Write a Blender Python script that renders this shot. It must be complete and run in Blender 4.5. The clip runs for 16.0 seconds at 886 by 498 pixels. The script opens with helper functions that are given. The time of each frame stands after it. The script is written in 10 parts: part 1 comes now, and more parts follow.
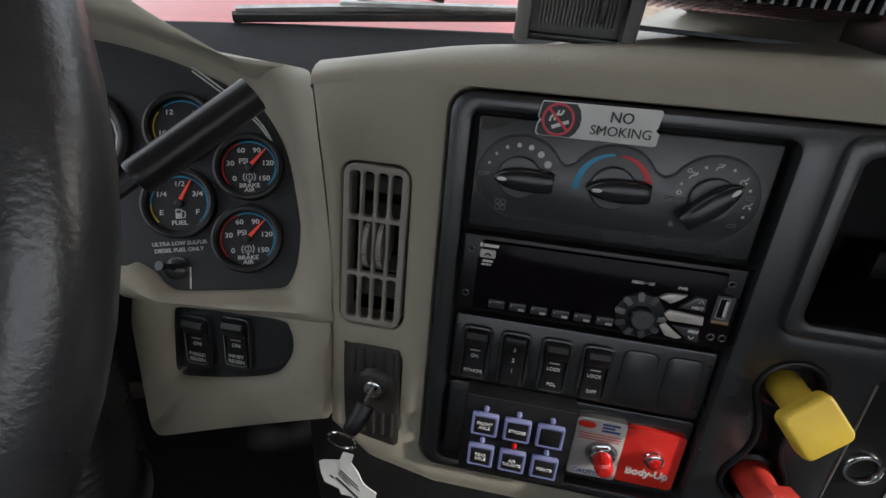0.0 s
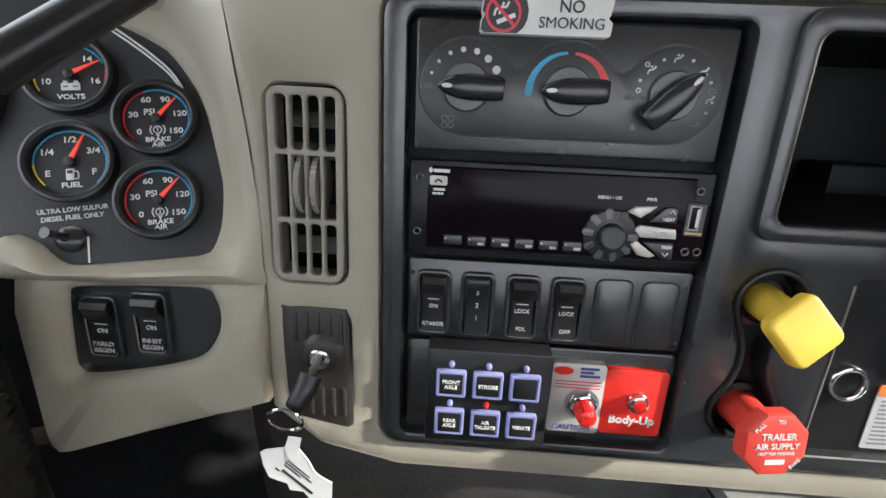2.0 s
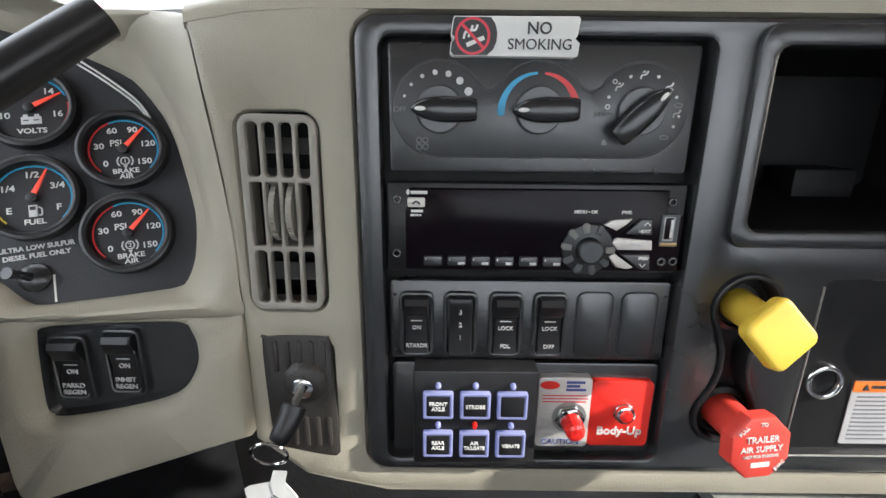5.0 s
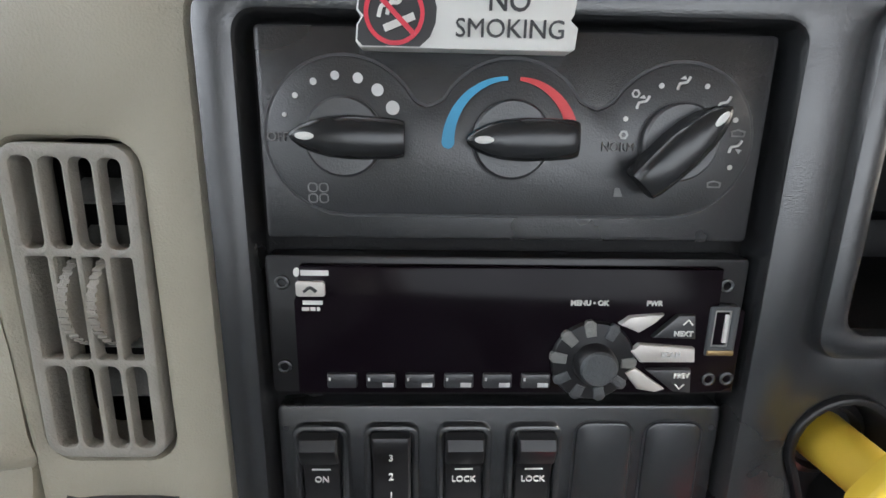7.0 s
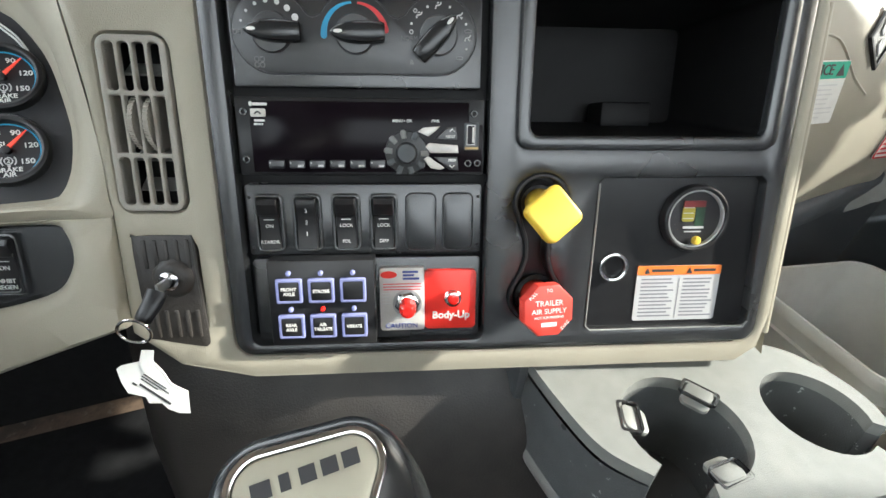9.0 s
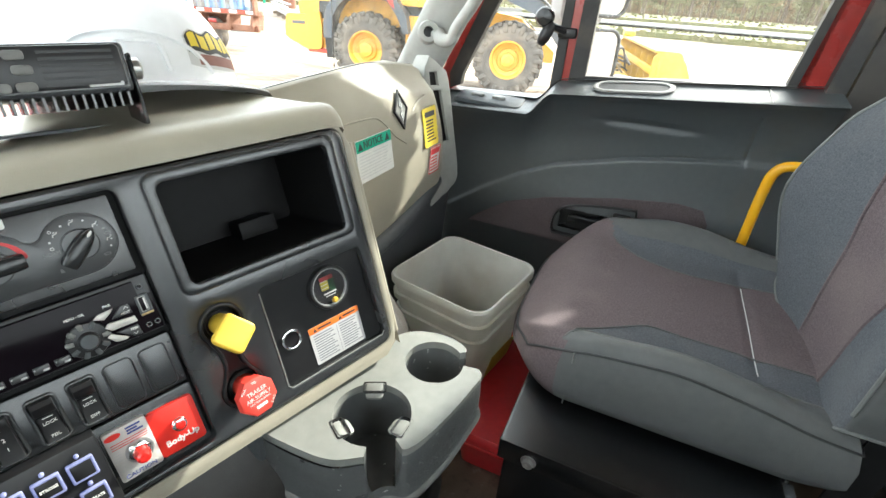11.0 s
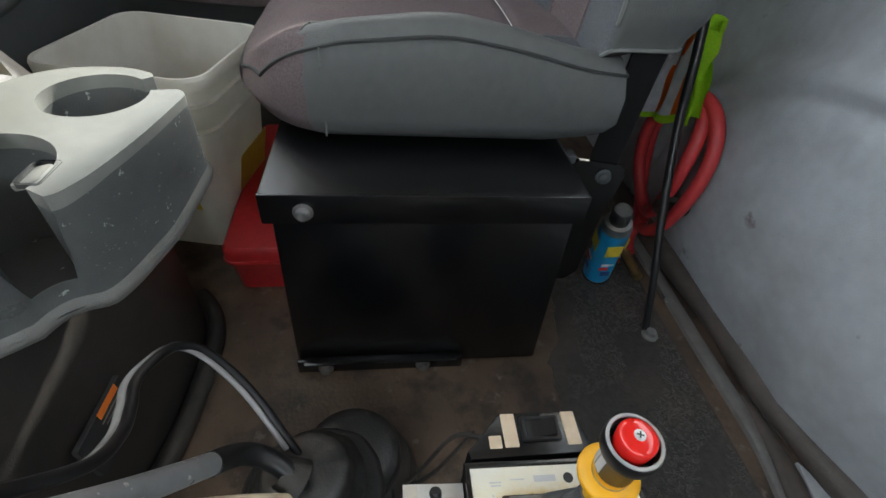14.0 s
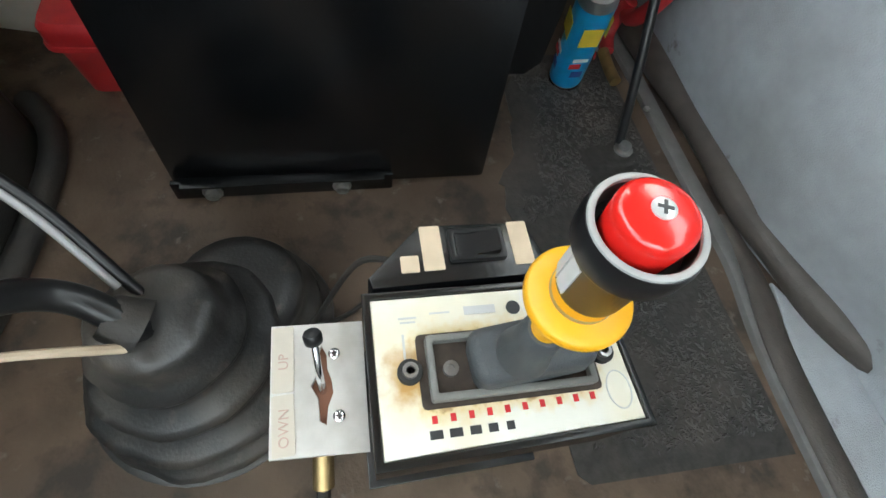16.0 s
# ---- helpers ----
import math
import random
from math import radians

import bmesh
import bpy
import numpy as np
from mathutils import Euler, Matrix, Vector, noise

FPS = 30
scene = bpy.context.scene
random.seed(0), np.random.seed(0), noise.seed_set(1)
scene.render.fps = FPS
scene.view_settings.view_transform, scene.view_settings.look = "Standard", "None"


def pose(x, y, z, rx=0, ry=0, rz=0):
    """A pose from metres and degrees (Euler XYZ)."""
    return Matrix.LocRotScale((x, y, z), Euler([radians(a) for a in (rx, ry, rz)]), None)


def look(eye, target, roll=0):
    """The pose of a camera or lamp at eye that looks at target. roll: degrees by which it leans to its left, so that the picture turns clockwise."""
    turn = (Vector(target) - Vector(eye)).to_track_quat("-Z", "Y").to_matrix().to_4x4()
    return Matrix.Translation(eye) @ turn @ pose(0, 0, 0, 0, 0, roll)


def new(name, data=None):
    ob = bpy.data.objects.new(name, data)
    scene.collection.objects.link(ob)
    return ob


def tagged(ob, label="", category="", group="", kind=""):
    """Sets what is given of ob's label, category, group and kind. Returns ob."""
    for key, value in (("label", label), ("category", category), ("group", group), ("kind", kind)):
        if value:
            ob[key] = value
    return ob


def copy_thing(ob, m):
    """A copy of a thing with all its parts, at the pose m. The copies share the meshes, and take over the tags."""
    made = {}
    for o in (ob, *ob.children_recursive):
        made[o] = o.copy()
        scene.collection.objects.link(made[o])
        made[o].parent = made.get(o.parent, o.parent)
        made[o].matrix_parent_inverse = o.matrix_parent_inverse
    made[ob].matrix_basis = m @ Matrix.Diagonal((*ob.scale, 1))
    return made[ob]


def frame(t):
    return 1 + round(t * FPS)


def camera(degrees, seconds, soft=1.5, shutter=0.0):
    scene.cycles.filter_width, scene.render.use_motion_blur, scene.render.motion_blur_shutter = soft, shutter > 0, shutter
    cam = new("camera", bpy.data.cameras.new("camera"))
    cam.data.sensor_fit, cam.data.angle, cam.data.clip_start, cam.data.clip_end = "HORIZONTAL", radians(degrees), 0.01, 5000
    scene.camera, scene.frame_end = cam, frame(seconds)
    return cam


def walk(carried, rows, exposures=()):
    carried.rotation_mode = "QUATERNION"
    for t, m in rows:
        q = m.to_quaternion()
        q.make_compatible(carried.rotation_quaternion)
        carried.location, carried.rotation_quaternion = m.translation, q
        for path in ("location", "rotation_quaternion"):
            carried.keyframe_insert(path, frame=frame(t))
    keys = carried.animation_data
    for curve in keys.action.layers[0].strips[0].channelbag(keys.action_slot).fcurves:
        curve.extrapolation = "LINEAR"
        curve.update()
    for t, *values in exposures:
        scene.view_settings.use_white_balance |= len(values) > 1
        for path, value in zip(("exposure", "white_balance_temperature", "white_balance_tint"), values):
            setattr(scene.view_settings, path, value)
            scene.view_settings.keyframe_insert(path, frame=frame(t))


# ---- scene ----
# The camera and its way through the cab.
cam = camera(88.0, 16.0)
PATH = [
    (0, (0.403, 0.477, 0.941), (0.668, 2.033, -0.287), 3.9),
    (0.5, (0.42, 0.456, 0.891), (0.776, 2.027, -0.296), 4.1),
    (1, (0.415, 0.469, 0.862), (0.824, 2.044, -0.301), 4.0),
    (1.5, (0.411, 0.473, 0.858), (0.849, 2.049, -0.292), 3.8),
    (2, (0.408, 0.471, 0.863), (0.88, 2.051, -0.268), 3.5),
    (2.5, (0.409, 0.469, 0.862), (0.906, 2.057, -0.249), 3.1),
    (3, (0.408, 0.469, 0.865), (0.923, 2.059, -0.233), 2.8),
    (3.5, (0.405, 0.47, 0.865), (0.932, 2.059, -0.229), 2.6),
    (6, (0.423, 0.492, 0.869), (1.012, 2.086, -0.186), 2.7),
    (6.5, (0.457, 0.561, 0.85), (1.061, 2.169, -0.174), 3.0),
    (7, (0.477, 0.582, 0.837), (1.105, 2.187, -0.177), 3.3),
    (7.5, (0.484, 0.578, 0.84), (1.13, 2.175, -0.176), 3.5),
    (8, (0.486, 0.501, 0.853), (1.151, 2.07, -0.193), 3.9),
    (8.2, (0.482, 0.459, 0.858), (1.15, 2.02, -0.199), 3.8),
    (10.3, (0.468, 0.265, 0.796), (1.646, 1.504, -0.243), 3.3),
    (10.5, (0.468, 0.254, 0.836), (1.775, 1.355, -0.203), 3.0),
    (11, (0.415, 0.244, 1.017), (2.018, 0.934, 0.041), 3.4),
    (11.5, (0.354, 0.175, 1.145), (2.191, 0.5, 0.425), 4.0),
    (12, (0.328, 0.174, 1.165), (2.202, 0.421, 0.514), 4.1),
    (12.5, (0.331, 0.181, 1.147), (2.207, 0.357, 0.478), 4.1),
    (13, (0.375, 0.217, 1.038), (2.218, 0.25, 0.262), 4.1),
    (13.5, (0.438, 0.217, 0.845), (2.135, 0.119, -0.209), 3.6),
    (14, (0.468, 0.196, 0.715), (1.923, -0.074, -0.63), 6.7),
    (14.5, (0.484, 0.159, 0.618), (1.713, -0.159, -0.927), 9.3),
    (15, (0.499, 0.121, 0.568), (1.543, -0.229, -1.102), 12.0),
    (15.5, (0.526, 0.115, 0.549), (1.496, -0.263, -1.159), 14.1),
    (16, (0.527, 0.121, 0.54), (1.462, -0.28, -1.182), 15.6),
]
EXPOSURES = [(0, -0.35, 6200, 8.8), (0.5, 0.0, 6200, 8.8), (1, 0.5, 6200, 8.8), (1.5, 0.88, 6200, 8.8), (3.5, 1.1, 6200, 8.5), (6, 1.18, 6200, 8.5), (7.5, 1.28, 6200, 8.5), (8.2, 1.36, 6200, 7.0), (10.3, 1.6, 6200, 1.0), (11, 1.48, 6262, 1.0), (11.5, 0.8, 6306, 1.0), (12, 0.08, 6300, 2.0), (12.5, -0.15, 6300, 2.0), (13, -0.4, 6200, 3.0), (13.5, -0.45, 6220, 4.0), (14, 1.2, 6220, 4.0), (14.5, 1.75, 6220, 0.0), (16, 1.95, 6220, 0.0)]
walk(cam, [(t, look(eye, target, roll)) for t, eye, target, roll in PATH], EXPOSURES)

# ---- sky and sun ----
SUN_EL, SUN_AZ = radians(29.0), math.atan2(-0.43, 0.90)
world = bpy.data.worlds.new("world")
scene.world = world
world.use_nodes = True
wn = world.node_tree
sky = wn.nodes.new("ShaderNodeTexSky")
sky.sky_type, sky.sun_disc = "NISHITA", False
sky.sun_elevation, sky.sun_rotation = SUN_EL, math.pi / 2 - SUN_AZ
sky.dust_density, sky.air_density, sky.ozone_density = 6.0, 1.0, 1.0
haze = wn.nodes.new("ShaderNodeMixRGB")
haze.inputs[0].default_value = 0.72
haze.inputs[2].default_value = (11.5, 11.7, 12.0, 1)
wn.links.new(sky.outputs[0], haze.inputs[1])
wn.links.new(haze.outputs[0], wn.nodes["Background"].inputs[0])
wn.nodes["Background"].inputs[1].default_value = 0.25
sun = new("sun", bpy.data.lights.new("sun", "SUN"))
sun.data.energy, sun.data.angle, sun.data.color = 5.0, radians(1.5), (1.0, 0.94, 0.86)
sun_way = Vector((math.cos(SUN_EL) * math.cos(SUN_AZ), math.cos(SUN_EL) * math.sin(SUN_AZ), math.sin(SUN_EL)))
sun.matrix_world = look(sun_way * 50, (0, 0, 0))


# ---- materials ----
def material(name, color, rough=0.5, metal=0.0, spread=0.12, grain=60.0, bump=0.0, bump_scale=400.0, stain=None, stain_amount=0.0, stain_scale=6.0,
             coat=0.0, spec=0.5, emit=None, emit_power=0.0, per_piece=0.0, rough_spread=0.08):
    m = bpy.data.materials.new(name)
    m.use_nodes = True
    nt = m.node_tree
    n, l = nt.nodes, nt.links
    p = n["Principled BSDF"]
    p.inputs["Roughness"].default_value, p.inputs["Metallic"].default_value = rough, metal
    p.inputs["Coat Weight"].default_value = coat
    p.inputs["Specular IOR Level"].default_value = spec
    where = n.new("ShaderNodeTexCoord")
    fine = n.new("ShaderNodeTexNoise")
    fine.inputs["Scale"].default_value, fine.inputs["Detail"].default_value = grain, 4
    broad = n.new("ShaderNodeTexNoise")
    broad.inputs["Scale"].default_value, broad.inputs["Detail"].default_value = stain_scale, 6
    l.new(where.outputs["Object"], fine.inputs["Vector"])
    l.new(where.outputs["Object"], broad.inputs["Vector"])
    ramp = n.new("ShaderNodeValToRGB")
    lo = [c * (1 - spread) for c in color]
    hi = [min(1, c * (1 + spread)) for c in color]
    ramp.color_ramp.elements[0].position, ramp.color_ramp.elements[1].position = 0.3, 0.7
    ramp.color_ramp.elements[0].color, ramp.color_ramp.elements[1].color = (*lo, 1), (*hi, 1)
    l.new(fine.outputs[0], ramp.inputs[0])
    out = ramp.outputs[0]
    if stain_amount:
        cut = n.new("ShaderNodeValToRGB")
        cut.color_ramp.elements[0].position, cut.color_ramp.elements[1].position = 0.48, 0.72
        cut.color_ramp.elements[1].color = (stain_amount,) * 3 + (1,)
        cut.color_ramp.elements[0].color = (0, 0, 0, 1)
        l.new(broad.outputs[0], cut.inputs[0])
        mix = n.new("ShaderNodeMixRGB")
        mix.inputs[2].default_value = (*(stain or color), 1)
        l.new(cut.outputs[0], mix.inputs[0])
        l.new(out, mix.inputs[1])
        out = mix.outputs[0]
    if per_piece:
        info = n.new("ShaderNodeObjectInfo")
        val = n.new("ShaderNodeHueSaturation")
        rng = n.new("ShaderNodeMapRange")
        rng.inputs[3].default_value, rng.inputs[4].default_value = 1 - per_piece, 1 + per_piece
        l.new(info.outputs["Random"], rng.inputs[0])
        l.new(rng.outputs[0], val.inputs["Value"])
        l.new(out, val.inputs["Color"])
        out = val.outputs[0]
    l.new(out, p.inputs["Base Color"])
    rr = n.new("ShaderNodeMapRange")
    rr.inputs[3].default_value, rr.inputs[4].default_value = max(0.03, rough - rough_spread), min(1, rough + rough_spread)
    l.new(broad.outputs[0], rr.inputs[0])
    l.new(rr.outputs[0], p.inputs["Roughness"])
    if bump:
        tex = n.new("ShaderNodeTexNoise")
        tex.inputs["Scale"].default_value, tex.inputs["Detail"].default_value = bump_scale, 3
        l.new(where.outputs["Object"], tex.inputs["Vector"])
        b = n.new("ShaderNodeBump")
        b.inputs["Strength"].default_value, b.inputs["Distance"].default_value = bump, 0.002
        l.new(tex.outputs[0], b.inputs["Height"])
        l.new(b.outputs[0], p.inputs["Normal"])
    if emit:
        p.inputs["Emission Color"].default_value, p.inputs["Emission Strength"].default_value = (*emit, 1), emit_power
    return m


def blotches(m, color, scale, low, high, amount, squash=(1, 1, 1)):
    """Lay sparse soft marks of another colour over a material."""
    nt = m.node_tree
    n, l = nt.nodes, nt.links
    p = n["Principled BSDF"]
    old = p.inputs["Base Color"].links[0].from_socket
    where, size, tex, cut, mix = n.new("ShaderNodeTexCoord"), n.new("ShaderNodeMapping"), n.new("ShaderNodeTexNoise"), n.new("ShaderNodeMapRange"), n.new("ShaderNodeMixRGB")
    size.inputs["Scale"].default_value = squash
    size.inputs["Location"].default_value = (scale * 0.37, scale * 0.11, 3.1)
    tex.inputs["Scale"].default_value, tex.inputs["Detail"].default_value, tex.inputs["Roughness"].default_value = scale, 5, 0.6
    cut.inputs[1].default_value, cut.inputs[2].default_value, cut.inputs[4].default_value = low, high, amount
    mix.inputs[2].default_value = (*color, 1)
    l.new(where.outputs["Object"], size.inputs[0])
    l.new(size.outputs[0], tex.inputs["Vector"])
    l.new(tex.outputs[0], cut.inputs[0])
    l.new(cut.outputs[0], mix.inputs[0])
    l.new(old, mix.inputs[1])
    l.new(mix.outputs[0], p.inputs["Base Color"])
    return m


def let_through(m, color, share):
    """Thin leaves: part of the light passes through them."""
    n, l = m.node_tree.nodes, m.node_tree.links
    thin, mix = n.new("ShaderNodeBsdfTranslucent"), n.new("ShaderNodeMixShader")
    thin.inputs[0].default_value, mix.inputs[0].default_value = (*color, 1), share
    l.new(n["Principled BSDF"].outputs[0], mix.inputs[1])
    l.new(thin.outputs[0], mix.inputs[2])
    l.new(mix.outputs[0], n["Material Output"].inputs[0])


def glass(name, tint=(1, 1, 1), rough=0.0, dirt=0.06, dirt_scale=3.0):
    m = bpy.data.materials.new(name)
    m.use_nodes = True
    n, l = m.node_tree.nodes, m.node_tree.links
    n.remove(n["Principled BSDF"])
    clear = n.new("ShaderNodeBsdfTransparent")
    clear.inputs[0].default_value = (*tint, 1)
    gloss = n.new("ShaderNodeBsdfGlossy")
    gloss.inputs["Roughness"].default_value = 0.02
    dust = n.new("ShaderNodeBsdfDiffuse")
    dust.inputs[0].default_value = (0.55, 0.52, 0.47, 1)
    facing_out = n.new("ShaderNodeLayerWeight")
    facing_out.inputs[0].default_value = 0.5
    fres = n.new("ShaderNodeMath")
    fres.operation = "POWER"
    fres.inputs[1].default_value = 4.0
    l.new(facing_out.outputs["Facing"], fres.inputs[0])
    a = n.new("ShaderNodeMixShader")
    l.new(fres.outputs[0], a.inputs[0]), l.new(clear.outputs[0], a.inputs[1]), l.new(gloss.outputs[0], a.inputs[2])
    where, tex, ramp = n.new("ShaderNodeTexCoord"), n.new("ShaderNodeTexNoise"), n.new("ShaderNodeValToRGB")
    tex.inputs["Scale"].default_value, tex.inputs["Detail"].default_value, tex.inputs["Roughness"].default_value = dirt_scale, 8, 0.7
    ramp.color_ramp.elements[0].position, ramp.color_ramp.elements[1].position = 0.45, 0.8
    ramp.color_ramp.elements[0].color, ramp.color_ramp.elements[1].color = (dirt * 0.3,) * 3 + (1,), (dirt,) * 3 + (1,)
    l.new(where.outputs["Object"], tex.inputs["Vector"]), l.new(tex.outputs[0], ramp.inputs[0])
    b = n.new("ShaderNodeMixShader")
    l.new(ramp.outputs[0], b.inputs[0]), l.new(a.outputs[0], b.inputs[1]), l.new(dust.outputs[0], b.inputs[2])
    l.new(b.outputs[0], n["Material Output"].inputs[0])
    return m


BEIGE = material("beige_plastic", (0.330, 0.304, 0.240), 0.40, spec=0.3, spread=0.04, grain=20, bump=0.25, bump_scale=900, stain=(0.295, 0.266, 0.20), stain_amount=0.35, stain_scale=5)
# Darker copy of the beige: shade put in the colour of vent and underside.
BEIGE_SHADED = material("beige_plastic_with_painted_shade", (0.27, 0.25, 0.215), 0.55, spread=0.05, bump=0.3, bump_scale=800)
BLACK = material("black_textured_plastic", (0.0205, 0.0217, 0.0230), 0.26, rough_spread=0.06, spread=0.15, grain=80, bump=0.12, bump_scale=1200, stain=(0.034, 0.032, 0.030), stain_amount=0.4, stain_scale=9, spec=0.95)
BLACK_SMOOTH = material("smooth_black_plastic", (0.012, 0.012, 0.013), 0.32, spec=0.4, spread=0.1, stain=(0.05, 0.048, 0.044), stain_amount=0.25, stain_scale=14)
GLOSS_BLACK = material("glossy_black_display", (0.006, 0.004, 0.006), 0.16, spec=0.10, spread=0.1, stain=(0.03, 0.022, 0.025), stain_amount=0.15, stain_scale=16, rough_spread=0.04)
LEVER_SILVER = material("worn_silver_paint", (0.30, 0.31, 0.32), 0.30, metal=0.35, spread=0.08, stain=(0.18, 0.185, 0.19), stain_amount=0.5, stain_scale=18)
blotches(LEVER_SILVER, (0.75, 0.75, 0.72), 60, 0.62, 0.66, 0.9)
LINE_GREY = material("pale_nylon_line", (0.34, 0.34, 0.335), 0.22, spread=0.08, coat=0.4)
RUBBER = material("black_rubber", (0.022, 0.021, 0.02), 0.6, spread=0.2, grain=30, bump=0.25, bump_scale=300, stain=(0.11, 0.09, 0.07), stain_amount=0.55, stain_scale=9)
BOOT_RUBBER = material("dusty_boot_rubber", (0.030, 0.0295, 0.029), 0.40, spread=0.2, grain=30, bump=0.2, bump_scale=300, stain=(0.115, 0.098, 0.082), stain_amount=0.75, stain_scale=11)
blotches(BOOT_RUBBER, (0.15, 0.125, 0.10), 38, 0.60, 0.72, 0.5)
GREY = material("dark_grey_plastic", (0.062, 0.068, 0.073), 0.5, spread=0.06, bump=0.3, bump_scale=900, stain=(0.13, 0.125, 0.115), stain_amount=0.3, stain_scale=5)
GREY_MID = material("grey_plastic", (0.165, 0.165, 0.155), 0.42, spread=0.08, bump=0.3, bump_scale=900, stain=(0.25, 0.245, 0.23), stain_amount=0.4, stain_scale=12)
PILLAR = material("grey_pillar_plastic", (0.36, 0.365, 0.335), 0.55, spread=0.05, bump=0.3, bump_scale=900, stain=(0.29, 0.285, 0.26), stain_amount=0.3, stain_scale=6)
RED_PAINT = material("dark_red_paint", (0.30, 0.022, 0.018), 0.28, spread=0.08, coat=0.5, stain=(0.22, 0.05, 0.04), stain_amount=0.3, stain_scale=7)
HOOD_RED = material("faded_red_hood_paint", (0.42, 0.030, 0.020), 0.35, spread=0.12, coat=0.3, stain=(0.5, 0.14, 0.11), stain_amount=0.45, stain_scale=5)
FABRIC = material("mauve_grey_seat_fabric", (0.115, 0.091, 0.096), 0.92, spread=0.25, grain=350, bump=0.5, bump_scale=700, stain=(0.185, 0.150, 0.145), stain_amount=0.4, stain_scale=7, spec=0.2)
FABRIC_BLUE = material("blue_grey_seat_fabric", (0.088, 0.094, 0.105), 0.92, spread=0.25, grain=350, bump=0.5, bump_scale=700, stain=(0.15, 0.15, 0.155), stain_amount=0.3, stain_scale=8, spec=0.2)
VINYL = material("grey_vinyl", (0.093, 0.096, 0.096), 0.5, spec=0.25, spread=0.06, grain=60, bump=0.35, bump_scale=600, stain=(0.120, 0.121, 0.118), stain_amount=0.35, stain_scale=6)
VINYL_DARK = material("dark_welt_vinyl", (0.03, 0.031, 0.032), 0.6, spread=0.1)
VINYL_PALE = material("pale_worn_piping", (0.13, 0.135, 0.13), 0.5, spread=0.1)
# Black deeper than the trim: recess shade put in the colour; strap shares it.
BIN_BLACK = material("recess_shade_and_strap_black", (0.0065, 0.0065, 0.0068), 0.5, spec=0.2, spread=0.15, bump=0.2, bump_scale=900)
RIM_BLACK = material("worn_black_rim_leather", (0.036, 0.036, 0.038), 0.30, spec=0.95, spread=0.2, grain=120, bump=0.12, bump_scale=420, stain=(0.05, 0.047, 0.043), stain_amount=0.4, stain_scale=14)
WALL_PAD = material("grey_padded_wall_vinyl", (0.38, 0.40, 0.425), 0.72, spread=0.06, grain=40, bump=0.4, bump_scale=500, stain=(0.15, 0.13, 0.115), stain_amount=0.5, stain_scale=3.2)
blotches(WALL_PAD, (0.10, 0.062, 0.045), 15, 0.655, 0.74, 0.75)
blotches(WALL_PAD, (0.16, 0.15, 0.145), 2.6, 0.53, 0.70, 0.5, (1, 1, 0.5))
HEADLINER = material("grey_headliner", (0.33, 0.32, 0.30), 0.95, spread=0.1, grain=200, bump=0.4)
FLOOR_MAT = material("dusty_brown_floor_mat", (0.128, 0.088, 0.060), 0.62, spread=0.32, grain=16, bump=0.4, bump_scale=150, stain=(0.052, 0.040, 0.032), stain_amount=0.8, stain_scale=4)
blotches(FLOOR_MAT, (0.028, 0.023, 0.020), 13, 0.50, 0.62, 0.75)
blotches(FLOOR_MAT, (0.21, 0.18, 0.15), 34, 0.62, 0.70, 0.6)
MAT_BLACK = material("pebbled_black_floor_mat", (0.046, 0.042, 0.039), 0.5, spread=0.3, grain=80, bump=0.6, bump_scale=160, stain=(0.085, 0.072, 0.062), stain_amount=0.8, stain_scale=9)
SILL_GREY = material("dusty_grey_sill_metal", (0.155, 0.150, 0.145), 0.55, spread=0.12, grain=50, stain=(0.09, 0.08, 0.07), stain_amount=0.4, stain_scale=12)
TRIM_BROWN = material("dusty_grey_brown_trim", (0.066, 0.055, 0.048), 0.6, spread=0.15, grain=40, bump=0.3, stain=(0.14, 0.118, 0.10), stain_amount=0.4)
BLACK_METAL = material("black_painted_steel", (0.0022, 0.0026, 0.0032), 0.27, spec=0.75, spread=0.15, grain=20, bump=0.08, bump_scale=250, stain=(0.010, 0.010, 0.010), stain_amount=0.2, stain_scale=10, rough_spread=0.0)
STEEL = material("dull_steel", (0.42, 0.42, 0.41), 0.38, metal=0.9, spread=0.15, stain=(0.25, 0.2, 0.16), stain_amount=0.3, stain_scale=20)
CHROME = material("chrome", (0.75, 0.75, 0.76), 0.12, metal=1.0, spread=0.05)
ALU = material("worn_aluminium_plate", (0.62, 0.60, 0.57), 0.45, metal=0.35, spread=0.06, grain=90, stain=(0.4, 0.36, 0.3), stain_amount=0.5, stain_scale=25)
BRASS = material("brass", (0.45, 0.33, 0.16), 0.4, metal=0.9, spread=0.15)
YELLOW = material("yellow_plastic", (0.66, 0.46, 0.045), 0.42, spread=0.06, stain=(0.5, 0.33, 0.05), stain_amount=0.35, stain_scale=28)
YELLOW_ORANGE = material("orange_yellow_plastic", (0.80, 0.40, 0.01), 0.4, spread=0.05, stain=(0.6, 0.33, 0.05), stain_amount=0.3, stain_scale=30)
RED_PLASTIC = material("red_plastic", (0.62, 0.05, 0.035), 0.4, spread=0.06, stain=(0.5, 0.12, 0.1), stain_amount=0.35, stain_scale=30)
RED_KNOB = material("glossy_red_plastic", (0.66, 0.015, 0.012), 0.2, spread=0.05, coat=0.4)
RED_LABEL = material("red_label", (0.74, 0.03, 0.02), 0.35, spread=0.05)
WHITE = material("white_print", (0.66, 0.66, 0.63), 0.5, spread=0.04)
WHITE_HELMET = material("white_hard_hat_plastic", (0.82, 0.83, 0.84), 0.3, spread=0.03, coat=0.3, stain=(0.55, 0.53, 0.5), stain_amount=0.25, stain_scale=12)
